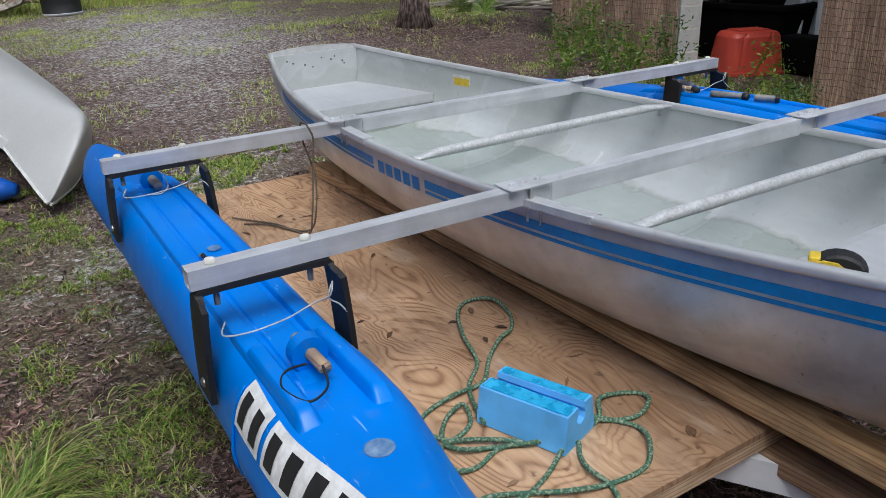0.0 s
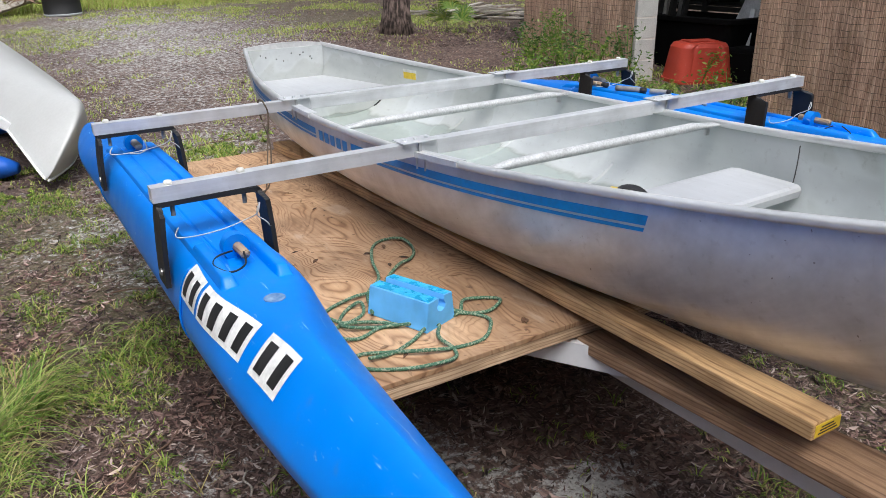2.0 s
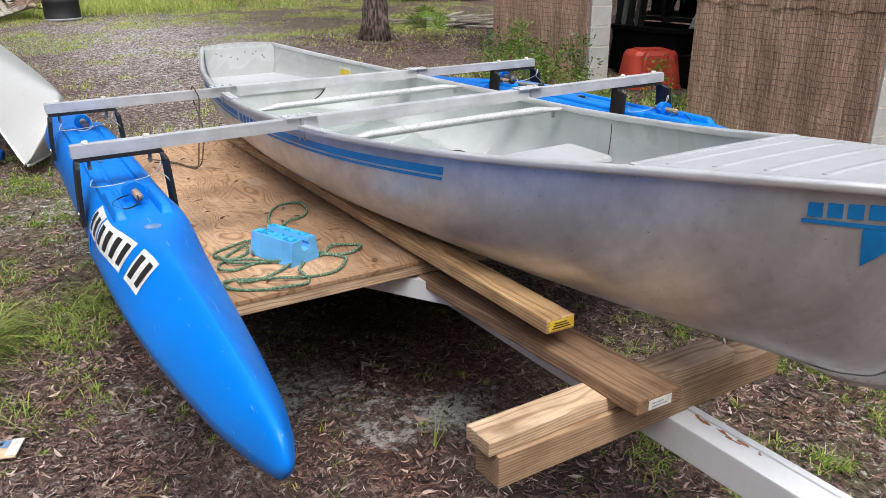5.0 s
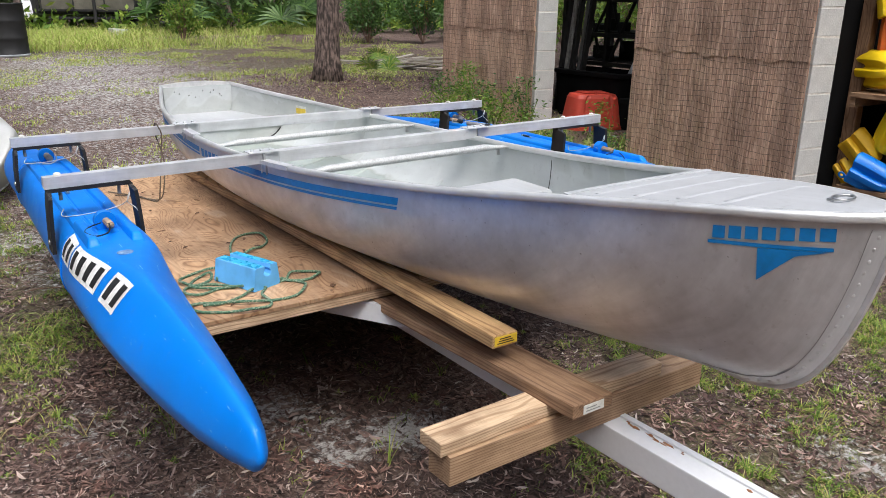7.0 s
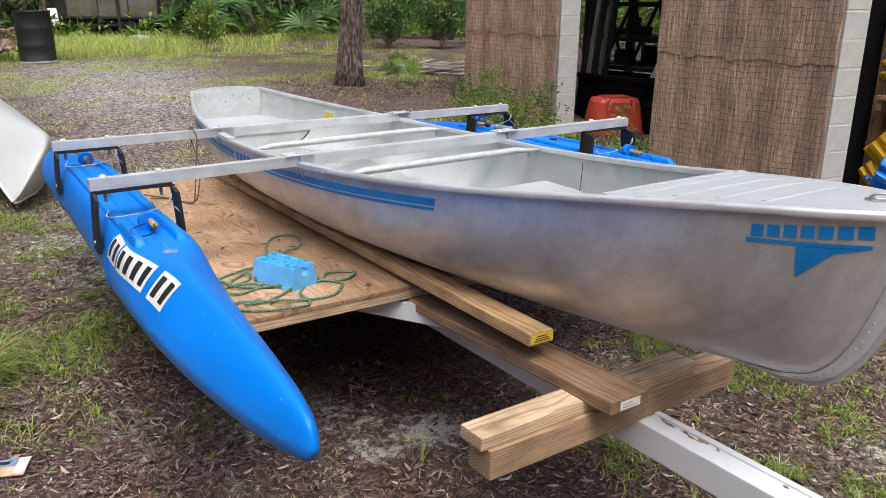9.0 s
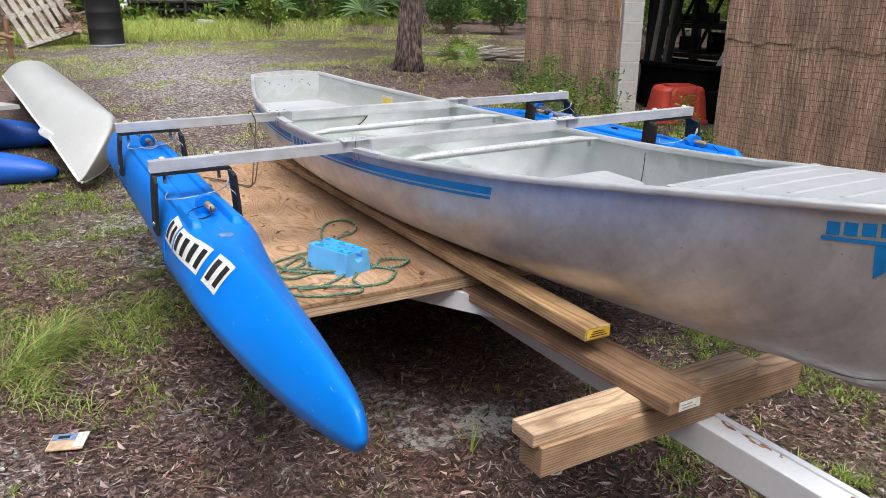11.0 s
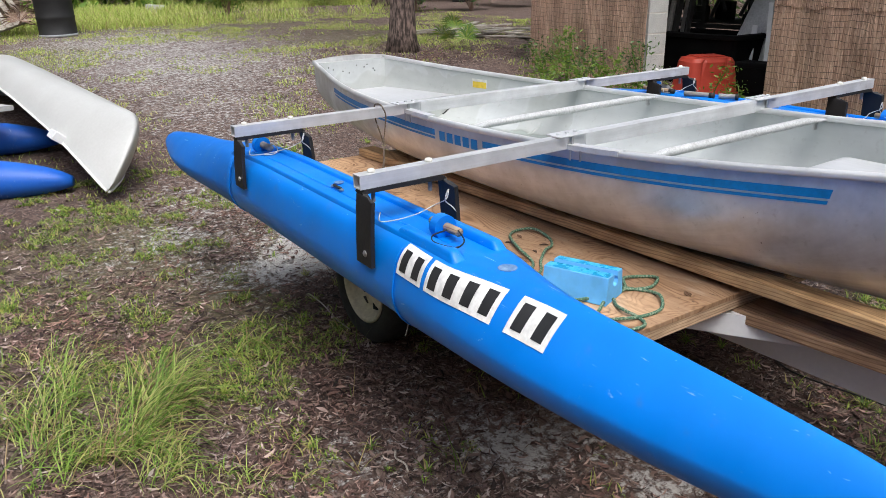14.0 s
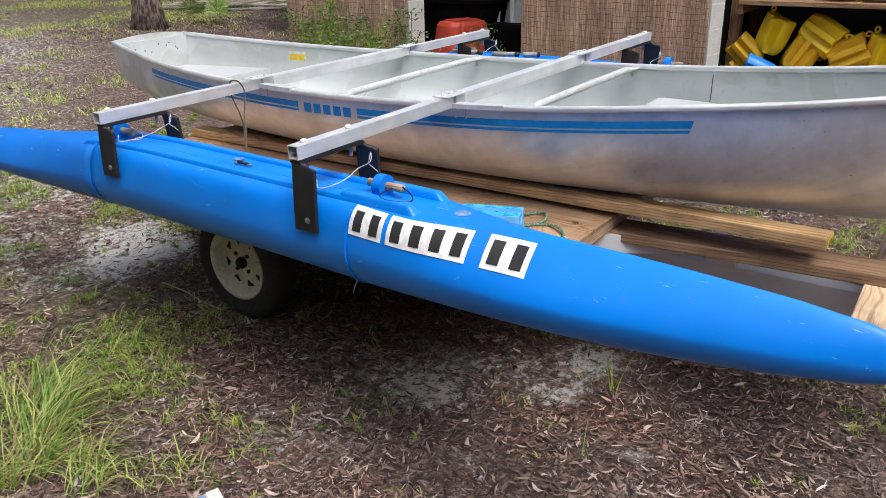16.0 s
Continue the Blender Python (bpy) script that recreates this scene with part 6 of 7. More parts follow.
def clutter():
    # long bars leaning behind the north wall's end
    for k, (y0, y1, w, mat) in enumerate(((5.58, 5.24, 0.03, M_DARK), (5.52, 5.19, 0.022, M_PIPE), (5.46, 5.13, 0.034, M_DARK), (5.38, 5.06, 0.016, M_STEEL), (5.35, 5.02, 0.034, M_DARK), (5.62, 5.3, 0.03, M_DARK))):
        ob = thing("leaning_bar", "long metal bar leaning in the shed", "bar", "bars leaning in the shed")
        a, b = Vector((6.62 + 0.03 * k, y0, G(6.6, y0))), Vector((6.55 + 0.03 * k, y1, 2.5))
        part("bar", sweep(bmesh.new(), [a, b], [(-w, -0.02), (w, -0.02), (w, 0.02), (-w, 0.02)]), mat, ob)
    # a dark rack of frames and machine parts
    ob = thing("steel_rack", "dark steel rack with machine parts in the shed", "rack")
    g = G(7.8, 4.4)
    for x in (7.4, 8.3):
        for y in (4.8, 5.55, 6.3):
            part("upright", box(x, x + 0.05, y, y + 0.05, g, 2.1), M_DARK, ob)
        for z in (0.95, 1.3, 1.72):
            part("rail", box(x + 0.002, x + 0.046, 4.8, 6.35, z, z + 0.05), M_DARK, ob)
    for z in (1.0, 1.35):
        part("tray", box(7.45, 8.3, 4.85, 6.3, z + 0.003, z + 0.02), M_DARK, ob)
    for k in range(14):
        y, z = 4.95 + 1.25 * random.random(), random.choice((1.021, 1.371))
        h, w = 0.06 + 0.16 * random.random(), 0.05 + 0.1 * random.random()
        x = 7.5 + 0.6 * random.random()
        part("machine_part", box(x, x + w, y - w, y + w, z, z + h, 0.01), M_DARK, ob)
    for k in range(7):
        y = 4.9 + 0.2 * k
        part("strut", rod((7.43, y, 1.05 + 0.05 * (k % 3)), (7.5, y + 0.35 * (-1) ** k, 1.9), 0.022, 6), M_DARK, ob)
    # pale sheets leaning
    ob = thing("leaning_sheet", "pale grey metal sheet leaning in the shed", "metal sheet", "sheets leaning in the shed")
    bm = bmesh.new()
    hexa(bm, [(6.9, 4.2, 0.42), (6.92, 4.2, 0.42), (6.92, 4.98, 0.42), (6.9, 4.98, 0.42), (7.1, 4.15, 1.5), (7.12, 4.15, 1.5), (7.12, 4.6, 1.56), (7.1, 4.6, 1.56)])
    part("sheet", bm, M_SHEET, ob)
    ob = thing("leaning_sheet", "pale grey metal sheet leaning on another in the shed", "metal sheet", "sheets leaning in the shed")
    bm = bmesh.new()
    hexa(bm, [(6.74, 3.9, 0.42), (6.752, 3.9, 0.42), (6.752, 4.36, 0.42), (6.74, 4.36, 0.42), (6.87, 3.9, 1.45), (6.882, 3.9, 1.45), (6.882, 4.16, 1.4), (6.87, 4.16, 1.4)])
    part("sheet", bm, M_SHEET, ob)
    for y0, y1, z1 in ((4.42, 4.5, 1.05), (4.2, 4.34, 1.28)):
        ob = thing("leaning_sheet", "narrow white board leaning in the shed", "board", "sheets leaning in the shed")
        bm = bmesh.new()
        hexa(bm, [(6.68, y0, 0.42), (6.7, y0, 0.42), (6.7, y0 + 0.05, 0.42), (6.68, y0 + 0.05, 0.42), (6.86, y1, z1), (6.88, y1, z1), (6.88, y1 + 0.05, z1), (6.86, y1 + 0.05, z1)])
        part("board", bm, M_WHITE, ob)


clutter()

# ---- far yard: drum, trees, stacked boards, trailer ----
def drum():
    x, y = 1.93, 13.9
    ob = thing("steel_drum", "black steel drum standing in the grass", "drum", "", "", pose(x, y, G(x, y) - 0.01, 0, -1.5, 0))
    prof = [(0.28, 0.0), (0.292, 0.0), (0.292, 0.02), (0.286, 0.025)]
    for z in (0.3, 0.58):
        prof += [(0.286, z - 0.025), (0.296, z), (0.286, z + 0.025)]
    prof += [(0.286, 0.835), (0.293, 0.842), (0.293, 0.86), (0.28, 0.86), (0.279, 0.846)]
    part("drum_shell", lathe(prof, 40), M_BLACK, ob, smooth=True)
    part("bung", lathe([(0.03, 0.847), (0.03, 0.857), (0.02, 0.86)], 12, pose(0.15, 0.05, 0)), M_STEEL, ob)
    part("pale_ring", lathe([(0.2935, 0.006), (0.2938, 0.03), (0.2935, 0.04)], 40), M_DECAL_DARK, ob, "faded band near the foot", True)


drum()


def leaf_quads(centres, size, spread, n, flat=0.0, r=rng):
    """Pointed leaves of four corners about the given centres."""
    c = np.asarray(centres, float)
    k = r.integers(0, len(c), n)
    pos = c[k] + r.normal(0, 1, (n, 3)) * np.asarray(spread)
    d = r.normal(0, 1, (n, 3))
    d[:, 2] *= 1 - flat
    d /= np.linalg.norm(d, axis=1)[:, None]
    e = np.cross(d, r.normal(0, 1, (n, 3)))
    e /= np.linalg.norm(e, axis=1)[:, None]
    s = size * (0.6 + 0.8 * r.random(n))[:, None]
    v = np.stack([pos - d * s, pos - e * s * 0.35, pos + d * s, pos + e * s * 0.35], 1).reshape(-1, 3)
    return v, np.arange(4 * n).reshape(-1, 4)


def tree(x, y, r, height, lean, label, crown_n=2500, low=4.2):
    g = G(x, y) - 0.1
    ob = thing("tree", label, "tree", "trees of the yard", "", pose(x, y, g))
    rows = []
    for t in np.linspace(0, 1, 26):
        rr = r * (1 - 0.55 * t) + r * 0.55 * math.exp(-t * 32)
        cx, cy = lean[0] * t * height + 0.05 * math.sin(t * 7 + x), lean[1] * t * height + 0.05 * math.sin(t * 5 + y)
        rows.append([(cx + rr * (1 + 0.09 * math.sin(3 * a + t * 4) + 0.05 * math.sin(7 * a + 2)) * math.cos(a), cy + rr * (1 + 0.09 * math.sin(3 * a + t * 4) + 0.05 * math.sin(7 * a + 2)) * math.sin(a), t * height) for a in np.linspace(0, 2 * math.pi, 29)[:-1]])
    part("trunk", loft(rows), M_BARK, ob, "rough furrowed bark trunk", True)
    tips = []
    for k in range(9):
        t = 0.5 + 0.45 * k / 9
        a = k * 2.4 + x
        p0 = Vector((lean[0] * t * height, lean[1] * t * height, t * height))
        p2 = p0 + Vector((math.cos(a), math.sin(a), 0.55)) * (2.3 - 1.0 * t)
        p1 = (p0 + p2) / 2 + Vector((0, 0, -0.15))
        bm = bmesh.new()
        pts = smooth_path([p0, p1, p2], 4)
        rws = []
        for i, p in enumerate(pts):
            rad = r * 0.3 * (1 - 0.8 * i / len(pts))
            rws.append([p + Vector((rad * math.cos(q), rad * math.sin(q) * 0.8, rad * 0.6 * math.sin(q))) for q in np.linspace(0, 2 * math.pi, 9)[:-1]])
        bm.free()
        part("limb", loft(rws), M_BARK, ob, smooth=True)
        tips += [p1, p2, p2 + Vector((0.3, 0.2, 0.3))]
    v, f = leaf_quads([tuple(p) for p in tips], 0.09, (0.5, 0.5, 0.35), crown_n)
    cloud("crown", v, f, M_WOODS, "loose crown of small leaves", "", "", ob)
    return ob


tree(5.09, 8.38, 0.152, 8.5, (-0.015, 0.0), "rough-barked tree trunk in the yard")
tree(9.6, 16.4, 0.17, 8.0, (0.02, 0.0), "grey tree trunk at the edge of the woods", 1500)
tree(8.0, 19.5, 0.09, 7.0, (-0.16, 0.02), "thin pale leaning tree at the woods' edge", 900)
tree(13.0, 21.0, 0.15, 8.0, (0.01, 0.0), "slim tree among the palmettos", 1200)
tree(2.0, 24.0, 0.14, 8.0, (0.0, 0.0), "slim tree behind the parked trailer", 1200)


def board_stack():
    for k in range(17):
        x, y = 6.7 + 1.0 * random.random(), 8.7 + 1.3 * random.random()
        z = G(x, y) + 0.012 + 0.021 * (k % 6)
        ob = thing("old_board", "grey weathered board in a loose stack", "board", "stack of old boards", "", pose(x, y, z, random.uniform(-4, 4), random.uniform(-5, 5), random.choice((-38, -24, -52, 12, -68, 30)) + random.uniform(-8, 8)))
        l = random.uniform(0.45, 0.85)
        part("board", box(-l, l, -0.035, 0.035, 0, 0.02, 0.002), M_OLDBOARD, ob)


board_stack()


def parked_trailer():
    x, y = 4.45, 19.4
    ob = thing("utility_trailer", "parked utility trailer with a mesh tail gate", "trailer", "", "", pose(x, y, G(x, y), 0, 0, -4))
    gate = part("tail_gate", box(-1.05, 1.05, 0, 0.03, 0.5, 1.5), M_MESHPANEL, ob, "rusty expanded mesh gate")
    for k in range(4):
        part("gate_bar", box(-1.05 + k * 0.69, -1.02 + k * 0.69, -0.012, -0.001, 0.5, 1.5), M_DARK, gate)
    for z in (0.48, 0.98, 1.5):
        part("gate_rail", box(-1.1, 1.1, -0.02, 0.04, z, z + 0.05), M_DARK, gate)
    part("bed", box(-1.1, 1.1, 0.05, 3.2, 0.42, 0.48), M_DARK, ob)
    for s in (-1, 1):
        part("side_rail", box(s * 1.1 - 0.03, s * 1.1 + 0.03, 0.05, 3.2, 0.48, 1.0), M_DARK, ob)
        w = part("wheel", lathe([(0.05, -0.03), (0.17, -0.03), (0.18, 0.05), (0.05, 0.04)], 24, pose(s * 1.22, 1.4, 0.3, 0, 90 * s, 0)), M_STEEL, ob, "", True)
        part("tyre", lathe([(0.18, -0.08), (0.29, -0.08), (0.32, -0.04), (0.32, 0.04), (0.29, 0.08), (0.18, 0.08), (0.18, -0.08)], 32, pose(s * 1.22, 1.4, 0.3, 0, 90 * s, 0)), M_RUBBER, w, "", True)
        part("fender", sweep(bmesh.new(), [(s * 1.22, 1.4 + 0.4 * math.cos(a), 0.3 + 0.4 * math.sin(a)) for a in np.linspace(0, math.pi, 12)], [(-0.1, -0.005), (0.1, -0.005), (0.1, 0.005), (-0.1, 0.005)]), M_WHITE, ob)
    part("hitch_pole", rod((0.1, -0.15, 0.2), (0.1, -0.02, 1.2), 0.04, 10), M_DARK, ob)
    part("axle_bar", box(-0.9, 0.9, 0.0, 0.06, 0.3, 0.36), M_DARK, ob)
    ob = thing("spare_tyre", "old tyre propped among the bushes", "tyre", "", "", pose(6.2, 19.6, G(6.2, 19.6) + 0.42, 80, 0, -15))
    part("tyre", lathe([(0.19, -0.07), (0.28, -0.07), (0.31, -0.03), (0.31, 0.03), (0.28, 0.07), (0.19, 0.07), (0.19, -0.07)], 32), M_RUBBER, ob, smooth=True)
    ob = thing("concrete_piece", "pale concrete block lying in the grass", "concrete block", "", "", pose(4.6, 17.6, G(4.6, 17.6), 0, 4, 20))
    part("block", box(-0.18, 0.18, -0.1, 0.1, 0, 0.17, 0.02), M_BLOCK, ob)
    ob = thing("yellow_cart", "yellow plastic tub behind the bushes", "tub", "", "", pose(12.2, 16.6, G(12.2, 16.6), 0, 0, 20))
    part("tub_body", loft([[(w * c, w * s * 0.7, z) for c, s in circle(1, 24)] for z, w in ((0.3, 0.3), (0.9, 0.36), (0.92, 0.38), (0.95, 0.38))]), M_YELLOW, ob, smooth=True)
    part("tub_stand", box(-0.25, 0.25, -0.18, 0.18, 0, 0.299, 0.02), M_DARK, ob)


parked_trailer()

# ---- the other boats at the edge of the yard ----
def second_canoe():
    """A white double-ended canoe lying bottom up, leaning on its gunwale."""
    m = pose(0.705, 4.69, 0.735, 1.5, 38, 3)
    ob = thing("canoe", "white canoe lying upside down, its bow on the ground", "canoe", "", "", m)
    n, L = 56, 4.6
    hw = table([(0, 0.008), (0.05, 0.036), (0.15, 0.08), (0.4, 0.185), (0.8, 0.3), (1.4, 0.395), (2.3, 0.44), (3.2, 0.395), (3.8, 0.3), (4.2, 0.185), (4.45, 0.065), (4.55, 0.03), (4.6, 0.008)])
    dep = table([(0, 0.52), (0.5, 0.41), (1.2, 0.34), (2.3, 0.31), (3.4, 0.34), (4.1, 0.41), (4.6, 0.5)])
    top = table([(0, 0.47), (0.03, 0.35), (0.08, 0.21), (0.15, 0.1), (0.27, 0.025), (0.6, 0.0), (3.8, 0.0), (4.2, 0.012), (4.4, 0.04), (4.5, 0.085), (4.57, 0.17), (4.6, 0.3)])
    ful = table([(0, 1.7), (0.5, 2.1), (1.2, 2.5), (2.3, 2.7), (3.4, 2.5), (4.1, 2.1), (4.6, 1.7)])
    vs = [0, 0.01, 0.03, 0.06, 0.1, 0.16, 0.24, 0.34] + list(np.linspace(0.46, 4.14, 34)) + [4.26, 4.36, 4.44, 4.5, 4.54, 4.57, 4.59, 4.6]

    def ring(v, inset):
        out = []
        e = 2 / ful(v)
        for f in np.linspace(-1, 1, 41):
            a = (1 - abs(f)) * math.pi / 2
            x = max(hw(v) - inset, 0.002) * max(math.cos(a), 0) ** e
            z = -dep(v) + (dep(v) - top(v) - inset) * max(math.sin(a), 0) ** e
            out.append(Vector((x if f > 0 else -x, v, z)))
        return out
    bm = bmesh.new()
    for inset in (0.0, 0.008):
        rows = [[bm.verts.new(p) for p in ring(v, inset)] for v in vs]
        for a, b in zip(rows, rows[1:]):
            for i in range(len(a) - 1):
                bm.faces.new((a[i], a[i + 1], b[i + 1], b[i]))
    part("hull", bm, M_WHITE_HULL, ob, "dull white hull", True)
    for s in (0, -1):
        path = [ring(v, 0)[s] for v in vs]
        part("gunwale", sweep(bmesh.new(), path, [(-0.006, -0.008), (0.006, -0.008), (0.006, 0.008), (-0.006, 0.008)]), M_STICKER, ob)
    part("grab_bracket", box(-0.3, -0.22, 0.52, 0.66, -0.42, -0.36, 0.006), M_WHITE, ob, "white metal bracket")
    return ob


second_canoe()


def catamaran():
    ob = thing("catamaran", "small catamaran with white deck and blue plastic hulls", "catamaran")
    bm = bmesh.new()
    outline = [(0.12, 6.1), (0.0, 6.32), (-0.35, 6.75), (-0.8, 7.1), (-2.7, 7.2), (-2.7, 6.0), (-0.8, 5.92), (-0.35, 5.98)]
    up = [bm.verts.new((x, y, 0.715)) for x, y in outline]
    dn = [bm.verts.new((x, y, 0.68)) for x, y in outline]
    bm.faces.new(up)
    bm.faces.new(dn[::-1])
    for i in range(len(up)):
        bm.faces.new((up[i], up[(i + 1) % len(up)], dn[(i + 1) % len(up)], dn[i]))
    part("deck", bm, M_WHITE_HULL, ob, "flat white deck plate with a pointed end")
    for x0, y0, ang, zc in ((0.27, 5.14, 62, 0.325), (0.42, 6.3, 66, 0.4)):
        rows = []
        L = 2.9
        for t in np.linspace(0, 1, 36):
            k = math.sin(math.pi * min(t * 1.5 + 0.0, 0.5)) if t < 0.34 else 1.0
            k = max(k, 0.03) ** 0.42
            rows.append([(0.17 * k * c, L * t, zc - 0.035 * (1 - k) + 0.02 + 0.155 * k * s) for c, s in circle(1, 28)])
        bm = loft(rows)
        bm.transform(pose(x0, y0, 0, 0, 0, ang))
        part("hull_float", bm, M_FLOAT_OLD, ob, "faded blue plastic hull", True)
    for x in (-0.25, -0.7):
        part("deck_post", box(x - 0.03, x + 0.03, 6.42, 6.48, 0.3, 0.679), M_DARK, ob)
        part("deck_post", box(x - 0.03, x + 0.03, 6.75, 6.81, 0.3, 0.679), M_DARK, ob)
    box_ob = thing("dark_box", "dark brown wooden box on the white deck", "box", "", "", pose(-0.66, 6.3, 0.7155, 0, 0, 5))
    part("box_body", box(-0.55, 0.32, -0.12, 0.16, 0, 0.15, 0.006), M_DARK, box_ob)
    part("box_lid", box(-0.555, 0.325, -0.125, 0.165, 0.151, 0.163, 0.003), M_DARK, box_ob)
    bench = thing("bench", "weathered grey slatted bench behind the boats", "bench", "", "", pose(-0.82, 7.35, G(-0.7, 7.3) + 0.17, 0, 0, 4))
    for k in range(5):
        part("seat_slat", box(-1.0, 0.42, -0.24 + k * 0.1, -0.155 + k * 0.1, 0.6, 0.63, 0.003), M_OLDBOARD, bench)
    for x in (-0.9, 0.3):
        for y in (-0.22, 0.18):
            part("leg", box(x, x + 0.07, y, y + 0.07, -0.18, 0.599, 0.004), M_GREYWOOD, bench)
        part("cross_rail", box(x + 0.01, x + 0.06, -0.148, 0.178, 0.35, 0.42), M_GREYWOOD, bench)
    part("front_rail", box(-0.95, 0.38, -0.235, -0.205, 0.5, 0.59), M_OLDBOARD, bench)
    towel = thing("towel", "purple towel draped over the end of the bench", "towel", "", "", pose(-0.62, 7.33, G(-0.7, 7.3) + 0.17))
    bm = bmesh.new()
    nx, ny = 16, 26

    def at(i, j):
        u, w = i / nx, j / ny
        s = w * 1.0
        x = -0.1 + 0.42 * u
        y = -0.3 + 0.02 * math.sin(u * 9)
        if s < 0.42:
            z = 0.64 - 0.42 + s + 0.02 * math.sin(u * 12)
            y = -0.262 - 0.018 * math.sin(u * 14 + 1) - 0.012 * (0.42 - s) * math.sin(u * 23)
        else:
            z = 0.645 + 0.006 * math.sin(u * 11 + s * 9)
            y = -0.262 + (s - 0.42) * 0.9
        return (x + 0.04 * (0.42 - min(s, 0.42)) + 0.01 * math.sin(s * 11), y, z)
    g0 = [[bm.verts.new(at(i, j)) for i in range(nx + 1)] for j in range(ny + 1)]
    for j in range(ny):
        for i in range(nx):
            bm.faces.new((g0[j][i], g0[j][i + 1], g0[j + 1][i + 1], g0[j + 1][i]))
    cl = part("cloth", bm, M_PURPLE, towel, smooth=True)
    md = cl.modifiers.new("thick", "SOLIDIFY")
    md.thickness = 0.006
    return ob


catamaran()


def pallet():
    g = G(1.1, 15.3)
    ob = thing("pallet", "grey wooden pallet leaning on the brush pile", "pallet", "", "", pose(0.62, 13.85, G(0.8, 13.8) - 0.03, 62, 0, 20) @ pose(0, 0, 0, 0, 0, 15))
    for k in range(7):
        part("slat", box(0.02 + k * 0.155, 0.115 + k * 0.155, 0, 1.15, 0.09, 0.108, 0.002), M_OLDBOARD, ob)
    for y in (0.0, 0.53, 1.06):
        part("stringer", box(0, 1.07, y, y + 0.09, 0.0, 0.0895, 0.003), M_OLDBOARD, ob)
    rail = thing("rail_fence", "rough timber rail fence before the brush pile", "fence", "", "", pose(-0.2, 12.6, G(-0.2, 12.6), 0, 0, -6))
    for x in (-1.4, 0.55):
        part("post", rod((x, 0, -0.05), (x, 0, 0.62 if x > 0 else 1.15), 0.035, 8), M_GREY_Z, rail)
    part("rail", rod((-1.5, 0, 1.1), (0.62, -0.02, 0.33), 0.03, 8), M_GREYWOOD, rail)
    part("rail", rod((-1.2, 0.03, 0.02), (0.62, 0.0, 0.42), 0.028, 8), M_GREYWOOD, rail)
    for k in range(4):
        part("rail", rod((-1.4, 0.1 + 0.12 * k, 0.2 + 0.1 * k), (0.4 + 0.05 * k, 0.25 + 0.1 * k, 0.1 + 0.06 * k), 0.02, 6), M_GREYWOOD, rail)


pallet()


def torn_packet():
    ob = thing("torn_packet", "torn paper packet lying on the ground", "packet", "", "", pose(-0.06, 1.46, G(-0.06, 1.46) + 0.012, 3, -2, -23))
    part("packet_body", box(-0.065, 0.065, -0.05, 0.05, 0, 0.008, 0.003), M_CARD, ob)
    part("printed_panel", box(-0.06, 0.024, 0.006, 0.046, 0.0083, 0.0088), M_CAP, ob, "faded grey-blue printed patch")
    part("printed_bar", box(-0.04, 0.002, 0.016, 0.034, 0.009, 0.0094), M_INK, ob, "plain dark bar")
    part("torn_flap", box(0.028, 0.066, -0.042, 0.05, 0.0083, 0.0105, 0.0006), M_TAG, ob, "torn white paper edge")


torn_packet()

# ---- plants ----
def fronds(name, label, places, mat, category="plant"):
    """Palmetto: fans of long pointed leaflets on short stalks."""
    verts, faces = [], []
    for x, y, size, count in places:
        for _ in range(count):
            a, tilt = rng.random() * 2 * math.pi, 0.35 + 0.8 * rng.random()
            base = Vector((x, y, G(x, y)))
            out = Vector((math.cos(a), math.sin(a), 0))
            hub = base + out * size * 0.5 * rng.random() + Vector((0, 0, size * (0.25 + 0.55 * rng.random())))
            nrm = (out * math.cos(tilt) + Vector((0, 0, 1)) * math.sin(tilt)).normalized()
            side = nrm.cross(Vector((0, 0, 1))).normalized()
            up = side.cross(nrm)
            for q in np.linspace(-1.9, 1.9, 15):
                d = (side * math.sin(q) + up * math.cos(q) + nrm * 0.25).normalized()
                e = d.cross(nrm).normalized() * size * 0.028
                L = size * (0.45 + 0.1 * rng.random())
                i = len(verts)
                verts += [hub, hub + d * L * 0.55 + e, hub + d * L + Vector((0, 0, -0.08 * size)), hub + d * L * 0.55 - e]
                faces.append((i, i + 1, i + 2, i + 3))
    return cloud(name, verts, faces, mat, label, category)


fronds("palmetto_thicket", "dark green palmetto fans along the wood's edge", [(5.2 + 0.75 * k + rng.random(), 17.8 + 1.8 * rng.random() - 0.1 * k, 1.3, 7) for k in range(13)] + [(11 + rng.random() * 3, 12.5 + 3 * rng.random(), 1.1, 7) for k in range(8)], M_LEAF)
fronds("palmetto_seedlings", "small palmetto fans near the tree", [(5.65, 8.2, 0.42, 5), (5.8, 8.0, 0.34, 3)], M_BRIGHT)
fronds("dry_palm_leaves", "dry straw-coloured palm fans by the drum", [(1.45, 14.0, 0.5, 4), (1.3, 14.4, 0.6, 4)], M_TWIGS)


